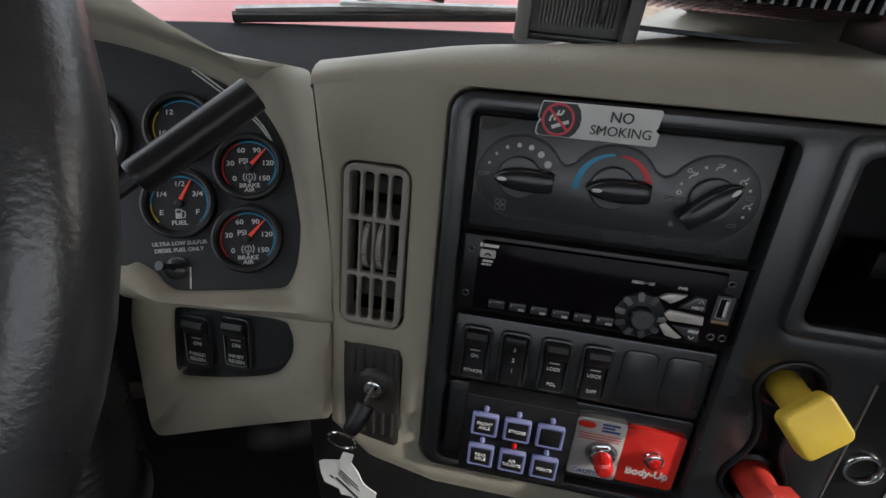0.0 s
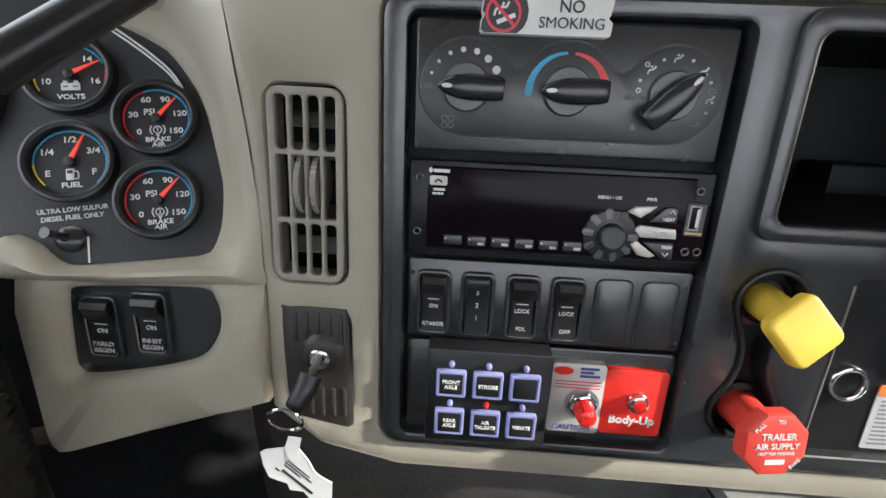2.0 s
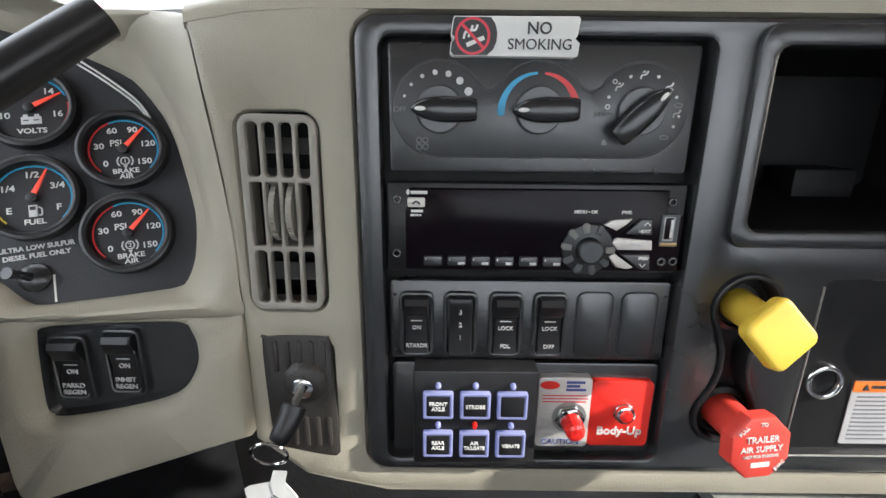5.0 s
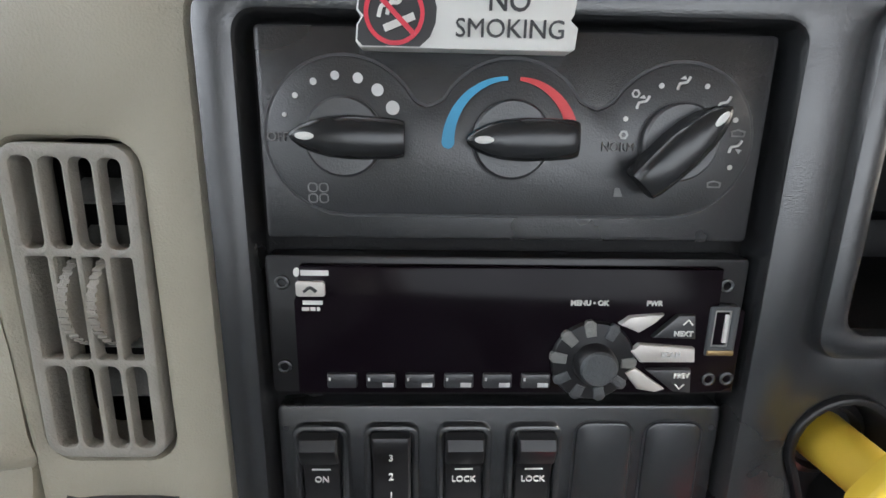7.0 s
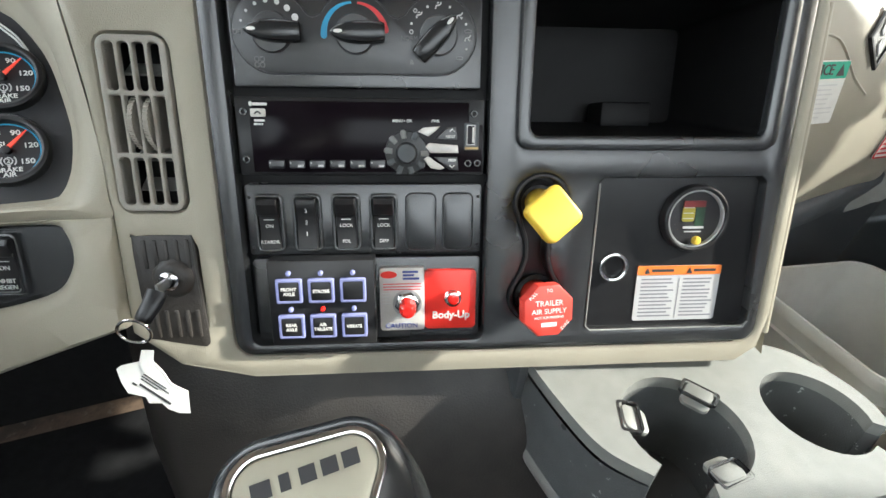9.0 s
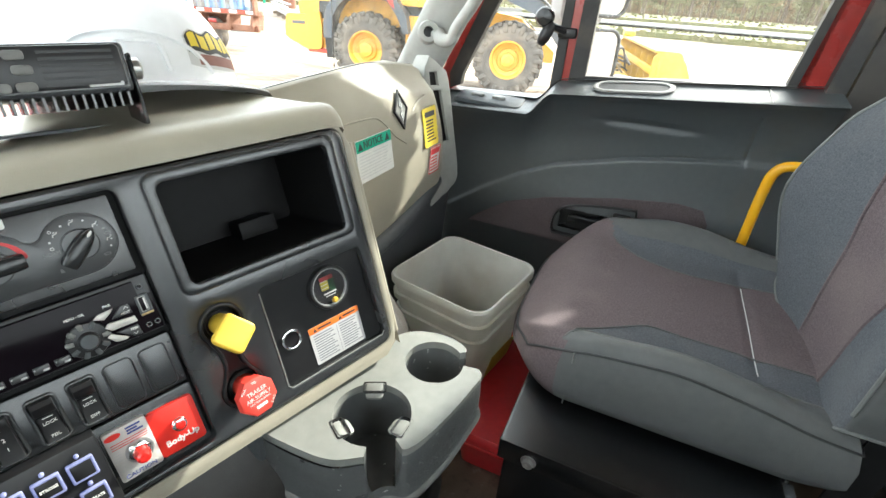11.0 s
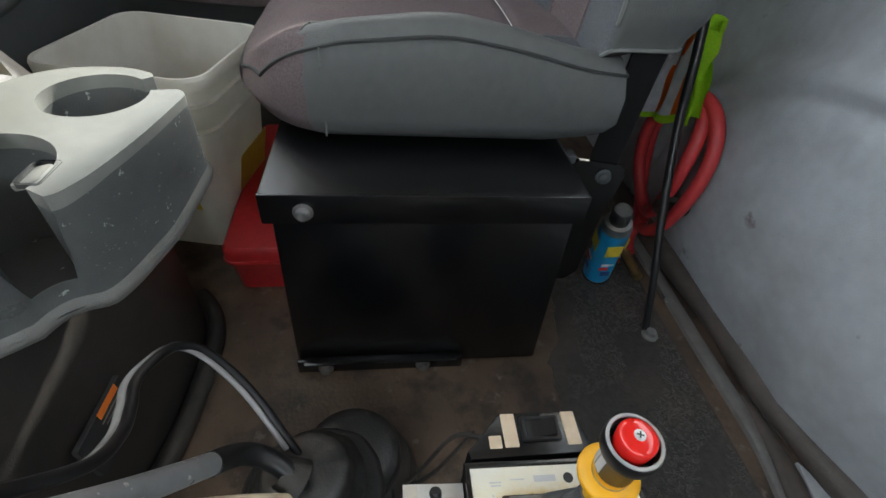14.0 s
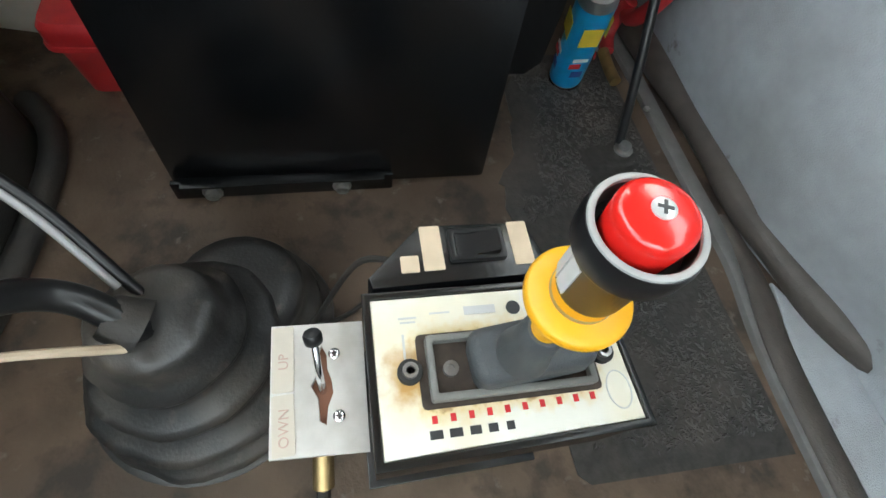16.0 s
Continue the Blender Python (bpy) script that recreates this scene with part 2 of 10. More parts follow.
BUCKET = material("dirty_white_pail_plastic", (0.88, 0.88, 0.85), 0.45, spread=0.05, grain=30, stain=(0.56, 0.51, 0.41), stain_amount=0.45, stain_scale=9)
let_through(BUCKET, (0.85, 0.84, 0.78), 0.45)
PRINT_GREY = material("pale_grey_print", (0.55, 0.55, 0.54), 0.5, spread=0.05)
LABEL_TEXT = material("grey_label_text", (0.20, 0.20, 0.22), 0.6, spread=0.05)
LABEL_PAPER = material("dull_white_label_film", (0.50, 0.50, 0.50), 0.5, spread=0.05, stain=(0.42, 0.41, 0.39), stain_amount=0.4, stain_scale=30)
PRINT_DARK = material("dark_print", (0.03, 0.03, 0.032), 0.5, spread=0.05)
BLUE_PRINT = material("light_blue_print", (0.03, 0.30, 0.52), 0.45, spread=0.04)
RED_PRINT = material("red_print", (0.6, 0.03, 0.035), 0.45, spread=0.04)
ORANGE_PRINT = material("orange_print", (0.80, 0.20, 0.03), 0.45, spread=0.05)
GREEN_PRINT = material("green_print", (0.01, 0.36, 0.22), 0.45, spread=0.05)
YELLOW_PRINT = material("yellow_print", (0.72, 0.55, 0.05), 0.45, spread=0.06)
NAVY_PRINT = material("navy_print", (0.05, 0.07, 0.25), 0.45, spread=0.05)
LED_BLUE = material("blue_lit_button_edge", (0.22, 0.23, 0.36), 0.22, emit=(0.22, 0.28, 1.0), emit_power=0.07)
NEEDLE = material("red_gauge_needle", (0.8, 0.07, 0.04), 0.4, emit=(1.0, 0.08, 0.04), emit_power=0.12)
LENS_RED = material("red_lamp_lens", (0.7, 0.02, 0.015), 0.12, coat=0.8, spread=0.3, grain=300)
RED_BIN = material("red_toolbox_plastic", (0.50, 0.025, 0.03), 0.42, spread=0.08, stain=(0.35, 0.05, 0.045), stain_amount=0.4, stain_scale=8)
HOSE_RED = material("red_air_hose", (0.42, 0.03, 0.035), 0.5, spread=0.1)
HIVIS = material("fluorescent_yellow_cloth", (0.5, 0.8, 0.03), 0.85, spread=0.08, grain=300, bump=0.4)
HIVIS_ORANGE = material("fluorescent_orange_cloth", (0.85, 0.2, 0.02), 0.85, spread=0.08, grain=300)
SILVER_TAPE = material("silver_reflective_tape", (0.75, 0.75, 0.77), 0.45, metal=0.0, spread=0.1)
CAN_BLUE = material("blue_spray_can_label", (0.02, 0.28, 0.55), 0.3, spread=0.08)
MASKING = material("aged_masking_tape", (0.62, 0.50, 0.36), 0.7, spread=0.08, stain=(0.5, 0.37, 0.25), stain_amount=0.4, stain_scale=40)
FACEPLATE = material("yellowed_white_faceplate", (0.76, 0.74, 0.66), 0.4, spread=0.03, stain=(0.72, 0.60, 0.30), stain_amount=0.6, stain_scale=11)


def rust_round(m, rows):
    """Rust that has crept out from metal edges: rows of middle, half sizes, reach and colour, in the plate's plan."""
    n, l = m.node_tree.nodes, m.node_tree.links
    p = n["Principled BSDF"]

    def step(kind, a, b):
        q = n.new("ShaderNodeMath")
        q.operation = kind
        for k, v in enumerate((a, b)):
            if isinstance(v, (int, float)):
                q.inputs[k].default_value = v
            elif v is not None:
                l.new(v, q.inputs[k])
        return q.outputs[0]

    where, tex, xyz = n.new("ShaderNodeTexCoord"), n.new("ShaderNodeTexNoise"), n.new("ShaderNodeSeparateXYZ")
    tex.inputs["Scale"].default_value, tex.inputs["Detail"].default_value = 130, 6
    l.new(where.outputs["Object"], tex.inputs["Vector"])
    l.new(where.outputs["Object"], xyz.inputs[0])
    wobble = step("MULTIPLY", step("SUBTRACT", tex.outputs[0], 0.5), 0.022)
    for (cx, cy), (hx, hy), reach, color, amount in rows:
        dx = step("MAXIMUM", step("SUBTRACT", step("ABSOLUTE", step("SUBTRACT", xyz.outputs[0], cx), None), hx), 0.0)
        dy = step("MAXIMUM", step("SUBTRACT", step("ABSOLUTE", step("SUBTRACT", xyz.outputs[1], cy), None), hy), 0.0)
        far = step("ADD", step("SQRT", step("ADD", step("MULTIPLY", dx, dx), step("MULTIPLY", dy, dy)), None), wobble)
        cut, mix = n.new("ShaderNodeMapRange"), n.new("ShaderNodeMixRGB")
        cut.inputs[1].default_value, cut.inputs[2].default_value, cut.inputs[3].default_value, cut.inputs[4].default_value = 0.0, reach, amount, 0.0
        mix.inputs[2].default_value = (*color, 1)
        l.new(far, cut.inputs[0])
        l.new(cut.outputs[0], mix.inputs[0])
        l.new(p.inputs["Base Color"].links[0].from_socket, mix.inputs[1])
        l.new(mix.outputs[0], p.inputs["Base Color"])


rust_round(FACEPLATE, (((0.5955, 0.0265), (0.021, 0.052), 0.012, (0.70, 0.52, 0.20), 0.9), ((0.5955, 0.091), (0.008, 0.003), 0.015, (0.50, 0.29, 0.09), 1.0), ((0.5955, 0.0265), (0.020, 0.051), 0.0045, (0.28, 0.16, 0.08), 0.9)))
GLASS = glass("window_glass", dirt=0.09)
# Real dust, raised further so that its veil stands for outdoor haze.
GLASS_DUSTY_HAZED = glass("dusty_hazed_window_glass", dirt=0.26, dirt_scale=4.0)
CLEAR = glass("clear_plastic", (0.9, 0.9, 0.92), dirt=0.03)
MIRROR = material("mirror_silver", (0.85, 0.85, 0.86), 0.03, metal=1.0, spread=0.01, rough_spread=0.01)
BLACK_FIELD = material("black_printed_plastic", (0.028, 0.029, 0.031), 0.31, spec=0.8, spread=0.1, grain=80, bump=0.12, bump_scale=1200, stain=(0.045, 0.042, 0.038), stain_amount=0.3, stain_scale=14)
PRINT_FAINT = material("worn_grey_print", (0.17, 0.17, 0.17), 0.5, spread=0.1)
RED_STICKER = material("pinkish_red_print", (0.66, 0.04, 0.07), 0.4, spread=0.04)
CONSOLE = material("dusty_black_console_vinyl", (0.032, 0.029, 0.0265), 0.42, spec=0.4, spread=0.2, grain=30, bump=0.25, bump_scale=500, stain=(0.045, 0.038, 0.031), stain_amount=0.6, stain_scale=5)
GAUGE_BLACK = material("matt_black_gauge_face", (0.012, 0.012, 0.014), 0.5, spread=0.1)
CHAMPAGNE = material("champagne_cap_plate", (0.50, 0.48, 0.38), 0.36, metal=0.45, spread=0.04, stain=(0.42, 0.40, 0.32), stain_amount=0.3, stain_scale=20)
KNOB_BLACK = material("handled_black_knob", (0.016, 0.017, 0.018), 0.24, spread=0.15, stain=(0.045, 0.044, 0.04), stain_amount=0.3, stain_scale=16)
# One grey plastic, painted paler on the lit top and darker where shaded.
CUP_LIT = material("worn_grey_cup_holder_lit_top", (0.20, 0.205, 0.19), 0.4, spread=0.06, bump=0.25, bump_scale=900, stain=(0.28, 0.28, 0.255), stain_amount=0.5, stain_scale=16)
CUP_SHADED = material("grey_cup_holder_shaded_skirt", (0.088, 0.093, 0.093), 0.30, spread=0.08, bump=0.3, bump_scale=700, stain=(0.10, 0.10, 0.097), stain_amount=0.35, stain_scale=14)
blotches(CUP_SHADED, (0.42, 0.44, 0.42), 95, 0.665, 0.69, 0.85)
GATE_BROWN = material("grimy_brown_well", (0.045, 0.032, 0.024), 0.7, spread=0.4, grain=120)
PALE_RIM = material("pale_grey_rim_plastic", (0.34, 0.345, 0.34), 0.4, spread=0.08)
SCREW = material("bright_zinc_screw", (0.62, 0.62, 0.62), 0.35, metal=0.5, spread=0.1)
MASKING_PALE = material("pale_aged_tape", (0.58, 0.53, 0.45), 0.7, spread=0.08, stain=(0.5, 0.42, 0.33), stain_amount=0.4, stain_scale=60)
COWL = material("matt_black_cowl_plastic", (0.012, 0.012, 0.0125), 0.8, spread=0.2, spec=0.12, bump=0.3, bump_scale=500)
DOOR_GREY = material("dark_slate_door_plastic", (0.054, 0.061, 0.064), 0.36, spec=0.75, spread=0.06, bump=0.3, bump_scale=900, stain=(0.055, 0.058, 0.058), stain_amount=0.3, stain_scale=5)
# Copy of the seat cloth, darkened to paint the shade under the sill.
DOOR_CLOTH_SHADED = material("mauve_door_cloth_with_shade", (0.078, 0.062, 0.065), 0.92, spread=0.25, grain=350, bump=0.5, bump_scale=700, stain=(0.10, 0.082, 0.082), stain_amount=0.4, stain_scale=7, spec=0.2)
CLUSTER = material("dark_slate_cluster_plastic", (0.019, 0.020, 0.023), 0.5, spread=0.06, bump=0.2, bump_scale=1000)


# ---- mesh helpers ----
def part(name, bm, mat, parent=None, label="", smooth=40.0):
    me = bpy.data.meshes.new(name)
    bmesh.ops.recalc_face_normals(bm, faces=bm.faces)
    bm.to_mesh(me)
    bm.free()
    for m in (mat if isinstance(mat, (list, tuple)) else (mat,)):
        me.materials.append(m)
    if smooth:
        me.shade_smooth()
        me.set_sharp_from_angle(angle=radians(smooth))
    ob = new(name, me)
    ob.parent = parent
    if label:
        tagged(ob, label)
    return ob


def thing(name, m, label, category, group="", kind=""):
    ob = new(name)
    ob.matrix_basis = m
    ob.empty_display_size = 0.02
    return tagged(ob, label, category, group, kind)


def add_box(bm, c, s, bevel=0.0, seg=2, m=None):
    made = bmesh.ops.create_cube(bm, size=1.0, matrix=(m or Matrix()) @ Matrix.Translation(c) @ Matrix.Diagonal((*s, 1)))
    if bevel:
        edges = list({e for v in made["verts"] for e in v.link_edges})
        bmesh.ops.bevel(bm, geom=edges, offset=bevel, segments=seg, affect="EDGES", profile=0.5)
    return bm


def box(c, s, bevel=0.0, seg=2, m=None):
    return add_box(bmesh.new(), c, s, bevel, seg, m)


def rings(bm, loops, close=True, cap0=True, cap1=True):
    """Skin a row of loops of the same length."""
    vs = [[bm.verts.new(p) for p in loop] for loop in loops]
    n = len(vs[0])
    for a, b in zip(vs, vs[1:]):
        for i in range(n if close else n - 1):
            j = (i + 1) % n
            bm.faces.new((a[i], a[j], b[j], b[i]))
    if cap0 and close:
        bm.faces.new(vs[0][::-1])
    if cap1 and close:
        bm.faces.new(vs[-1])
    return bm


def add_lathe(bm, profile, m=None, seg=24, cap=True):
    """profile: (radius, height) about the local z axis."""
    m = m or Matrix()
    loops = [[m @ Vector((r * math.cos(2 * math.pi * i / seg), r * math.sin(2 * math.pi * i / seg), z)) for i in range(seg)] for r, z in profile]
    return rings(bm, loops, cap0=cap, cap1=cap)


def lathe(profile, m=None, seg=24, cap=True):
    return add_lathe(bmesh.new(), profile, m, seg, cap)


def smooth_line(pts, steps=6):
    pts = [Vector(p) for p in pts]
    out = []
    for i in range(len(pts) - 1):
        a, b, c, d = pts[max(i - 1, 0)], pts[i], pts[i + 1], pts[min(i + 2, len(pts) - 1)]
        for s in range(steps):
            t = s / steps
            out.append(0.5 * ((2 * b) + (c - a) * t + (2 * a - 5 * b + 4 * c - d) * t * t + (3 * b - a - 3 * c + d) * t ** 3))
    return out + [pts[-1]]


def add_tube(bm, pts, r, seg=10, steps=6, flat=1.0, up=None):
    line = smooth_line(pts, steps) if steps > 1 else [Vector(p) for p in pts]
    rs = r if callable(r) else (lambda t: r)
    side = None
    loops = []
    for i, p in enumerate(line):
        way = (line[min(i + 1, len(line) - 1)] - line[max(i - 1, 0)]).normalized()
        ref = Vector(up) if up else (side or (Vector((0, 0, 1)) if abs(way.z) < 0.9 else Vector((1, 0, 0))))
        a = (ref - way * ref.dot(way)).normalized()
        side = a
        b = way.cross(a)
        rad = rs(i / (len(line) - 1))
        loops.append([p + rad * (math.cos(2 * math.pi * k / seg) * a * flat + math.sin(2 * math.pi * k / seg) * b) for k in range(seg)])
    return rings(bm, loops)


def tube(pts, r, seg=10, steps=6, flat=1.0, up=None):
    return add_tube(bmesh.new(), pts, r, seg, steps, flat, up)


def rrect(cx, cy, w, h, r, n=5):
    out = []
    for sx, sy, a0 in ((1, 1, 0), (-1, 1, 90), (-1, -1, 180), (1, -1, 270)):
        for i in range(n + 1):
            a = radians(a0 + 90 * i / n)
            out.append((cx + sx * (w / 2 - r) + r * math.cos(a), cy + sy * (h / 2 - r) + r * math.sin(a)))
    return out


def circle(cx, cy, r, n=28):
    return [(cx + r * math.cos(2 * math.pi * i / n), cy + r * math.sin(2 * math.pi * i / n)) for i in range(n)]


def offset(loop, d):
    """Move a closed outline outwards by d."""
    n = len(loop)
    area = sum(loop[i][0] * loop[(i + 1) % n][1] - loop[(i + 1) % n][0] * loop[i][1] for i in range(n))
    s = 1 if area > 0 else -1
    out = []
    for i in range(n):
        a, b, c = (Vector(loop[(i + k) % n][:2]) for k in (-1, 0, 1))
        e1, e2 = (b - a), (c - b)
        if e1.length < 1e-9 or e2.length < 1e-9:
            out.append(tuple(b))
            continue
        n1, n2 = Vector((e1.y, -e1.x)).normalized(), Vector((e2.y, -e2.x)).normalized()
        k = (n1 + n2)
        k = k / max(0.35, k.length_squared / 2)
        out.append(tuple(b + s * d * k))
    return out


def add_prism(bm, loop, z0, z1, chamfer=0.0, m=None, back=True, rounds=2):
    m = m or Matrix()
    rows = [(loop, z0)]
    if chamfer:
        for i in range(rounds + 1):
            a = math.pi / 2 * i / rounds
            rows.append((offset(loop, -chamfer * (1 - math.cos(a))), z1 - chamfer * (1 - math.sin(a))))
    else:
        rows.append((loop, z1))
    return rings(bm, [[m @ Vector((x, y, z)) for x, y in lp] for lp, z in rows], cap0=back)


def prism(loop, z0, z1, chamfer=0.0, m=None, back=True, rounds=2):
    return add_prism(bmesh.new(), loop, z0, z1, chamfer, m, back, rounds)


def add_holed(bm, outer, holes, z0, z1, chamfer=0.0, m=None):
    """A plate with openings that go through it; front at z1."""
    m = m or Matrix()

    def put(loop, z):
        return [bm.verts.new(m @ Vector((x, y, z))) for x, y in loop]

    front = []
    for k, loop in enumerate([outer, *holes]):
        sign = -1 if k == 0 else 1
        rows = [put(loop, z0), put(loop, z1 - chamfer)]
        if chamfer:
            rows.append(put(offset(loop, sign * chamfer * 0.3), z1 - chamfer * 0.3))
            rows.append(put(offset(loop, sign * chamfer), z1))
        n = len(loop)
        for a, b in zip(rows, rows[1:]):
            for i in range(n):
                bm.faces.new((a[i], a[(i + 1) % n], b[(i + 1) % n], b[i]))
        for i in range(n):
            front.append(bm.edges.get((rows[-1][i], rows[-1][(i + 1) % n])))
    bmesh.ops.triangle_fill(bm, use_beauty=True, use_dissolve=False, edges=front)
    return bm


def holed(outer, holes, z0, z1, chamfer=0.0, m=None):
    return add_holed(bmesh.new(), outer, holes, z0, z1, chamfer, m)


def flowing(pts, sub=6, closed=False):
    """More points on a smooth line through the given plan points."""
    n, out = len(pts), []
    for i in range(n if closed else n - 1):
        p = [Vector((*pts[(i + k) % n if closed else max(0, min(n - 1, i + k))], 0)) for k in (-1, 0, 1, 2)]
        for k in range(sub):
            t = k / sub
            q = 0.5 * (2 * p[1] + (p[2] - p[0]) * t + (2 * p[0] - 5 * p[1] + 4 * p[2] - p[3]) * t * t + (3 * p[1] - p[0] - 3 * p[2] + p[3]) * t ** 3)
            out.append((q.x, q.y))
    return out if closed else out + [tuple(pts[-1])]


def lettering(text, size, m, mat, parent, depth=0.0004, name="lettering", bold=0.0, squeeze=1.0):
    cu = bpy.data.curves.new(name, "FONT")
    cu.body, cu.size, cu.align_x, cu.align_y, cu.extrude, cu.offset, cu.resolution_u = text, size, "CENTER", "CENTER", depth, bold, 3
    ob = new(name, cu)
    me = bpy.data.meshes.new_from_object(ob.evaluated_get(bpy.context.evaluated_depsgraph_get()))
    bpy.data.objects.remove(ob)
    bpy.data.curves.remove(cu)
    me.materials.clear()
    me.materials.append(mat)
    me.transform(m @ Matrix.Diagonal((squeeze, 1, 1, 1)))
    out = new(name, me)
    out.parent = parent
    return out


def bars(rows, m, mat, parent, name="print_block", depth=0.0003):
    """Plain bars in place of small writing: (x, y, length, height)."""
    bm = bmesh.new()
    for x, y, w, h in rows:
        add_box(bm, (x, y, depth / 2), (w, h, depth), m=m)
    return part(name, bm, mat, parent, smooth=0)


def text_rows(x0, x1, y0, y1, n, fill=0.55, seed=1, ragged=0.25):
    rnd = random.Random(seed)
    step = (y0 - y1) / n
    out = []
    for i in range(n):
        w = (x1 - x0) * (1 - ragged * rnd.random())
        out.append((x0 + w / 2, y0 - step * (i + 0.5), w, step * fill))
    return out


def frame_of(origin, normal, roll=0.0):
    n = Vector(normal).normalized()
    u = Vector((-n.y, n.x, 0)).normalized()
    v = n.cross(u)
    m = Matrix((u, v, n)).transposed().to_4x4()
    return Matrix.Translation(origin) @ m @ pose(0, 0, 0, 0, 0, roll)


def facing(place, target):
    """A frame whose z axis points from place to target."""
    return look(place, target) @ pose(0, 0, 0, 180, 0, 0)


def at(x, y, z=0.0, rz=0.0):
    return pose(x, y, z, 0, 0, rz)


PANEL = frame_of((0.6472, 0.6763, 0.6945), (-0.311, -0.9022, 0.299), 1.6)
CLUSTER_AT = frame_of((0.263, 0.8574, 0.7011), (0.0, -0.755, 0.656))


# ---- the cab's shell ----
FLOOR_Y0, FLOOR_Y1, CAB_X0, CAB_X1 = -0.50, 1.20, -0.42, 1.86


def structure(name, bm, mat, label, category, smooth=40.0):
    return tagged(part(name, bm, mat, None, smooth=smooth), label, category, kind="structure")


structure("floor", box(((CAB_X0 + CAB_X1) / 2, 0.35, -0.03), (CAB_X1 - CAB_X0, 1.75, 0.06)), FLOOR_MAT, "dusty brown rubber cab floor with scuffs", "floor")


def rear_wall():
    """A padded wall with a raised arch, under a wide rear window."""
    bm = bmesh.new()
    nx, nz = 230, 110
    x0, x1, z1 = CAB_X0, 1.80, 0.93

    def depth(x, z):
        y = -0.455 - 0.07 * max(0.0, (z - 0.45) / 0.5) ** 1.3
        y -= 0.034 * math.exp(-(z / 0.12) ** 2) + 0.045 * max(0.0, min(1.0, (0.80 - x) / 0.2)) * math.exp(-(z / 0.25) ** 2)
        arch = math.hypot((x - 0.93) / 0.449, (z - 0.05) / 0.437)
        y += 0.016 / (1 + math.exp((arch - 1.10) * 50)) - 0.011 * math.exp(-((arch - 0.995) / 0.034) ** 2) + 0.006 * math.exp(-((arch - 1.085) / 0.045) ** 2)
        return y + 0.002 * noise.noise(Vector((x * 7, z * 7, 0)))

    grid = [[bm.verts.new((x0 + (x1 - x0) * i / nx, depth(x0 + (x1 - x0) * i / nx, z1 * j / nz), z1 * j / nz)) for i in range(nx + 1)] for j in range(nz + 1)]
    for a, b in zip(grid, grid[1:]):
        for i in range(nx):
            bm.faces.new((a[i], a[i + 1], b[i + 1], b[i]))
    back = [bm.verts.new((x, -0.66, z)) for x, z in ((x0, 0), (x1, 0), (x1, z1), (x0, z1))]
    bm.faces.new(back)
    top = grid[-1]
    for i in range(nx):
        if i == 0:
            bm.faces.new((top[0], top[1], back[3]))
        elif i == nx - 1:
            bm.faces.new((top[i], top[i + 1], back[2]))
        else:
            bm.faces.new((top[i], top[i + 1], back[3] if i < nx / 2 else back[2]))
    return bm


wall_rear = structure("wall_rear", rear_wall(), WALL_PAD, "grey padded vinyl rear cab wall with stains and a raised arch", "wall")
# Unseen dark panel, added only to darken what the dash trim reflects.
part("added_dark_pad", box((0.25, -0.475, 0.735), (1.34, 0.07, 0.39), 0.02), GREY, wall_rear, "unseen dark panel added behind the driver's place to dim reflections")
part("window_header", box((0.70, -0.60, 1.62), (2.3, 0.12, 0.24), 0.02), HEADLINER, wall_rear)
part("corner_post", box((1.80, -0.55, 1.2), (0.10, 0.16, 0.7), 0.02), GREY, wall_rear)
part("corner_post", box((-0.38, -0.55, 1.2), (0.10, 0.16, 0.7), 0.02), PILLAR, wall_rear)
bm = bmesh.new()
add_box(bm, (0.7, -0.60, 0.945), (2.2, 0.012, 0.018), 0.004)
add_box(bm, (0.7, -0.60, 1.50), (2.2, 0.012, 0.018), 0.004)
part("seal", bm, RUBBER, wall_rear)
window_rear = structure("window_rear", box((0.7, -0.60, 1.22), (2.1, 0.005, 0.56)), GLASS_DUSTY_HAZED, "dusty rear window of the cab", "window")
window_rear.visible_shadow = False
structure("ceiling", box(((CAB_X0 + CAB_X1) / 2, 0.15, 1.77), (CAB_X1 - CAB_X0 + 0.1, 1.75, 0.06)), HEADLINER, "grey cloth headliner over the cab", "ceiling")

# Trim along the foot of the rear wall: a rubber strip, a channel and loose padding.
bm = tube([(0.10, -0.600, 0.03), (0.42, -0.580, 0.034), (0.55, -0.551, 0.036), (0.62, -0.524, 0.034), (0.69, -0.500, 0.032), (0.76, -0.487, 0.031), (0.84, -0.482, 0.030), (0.95, -0.480, 0.030), (1.08, -0.474, 0.029), (1.25, -0.466, 0.026), (1.5, -0.455, 0.02)], lambda t: 0.029 + 0.003 * math.sin(t * 23), 14, 8, 0.9)
structure("baseboard", bm, TRIM_BROWN, "dusty grey-brown rubber strip along the wall's foot", "trim")
sill = [(1.60, -0.398), (1.20, -0.4140), (0.95, -0.4150), (0.80, -0.4180), (0.73, -0.4150), (0.65, -0.4020), (0.55, -0.3950), (0.30, -0.3930)]
edge = flowing(sill, 6)
structure("trim", prism(edge + [(x, y - 0.028 + 0.012 * max(0.0, min(1.0, (0.80 - x) / 0.12))) for x, y in edge[::-1]], 0.0, 0.011, 0.003), SILL_GREY, "flat grey metal sill strip on the floor", "trim")
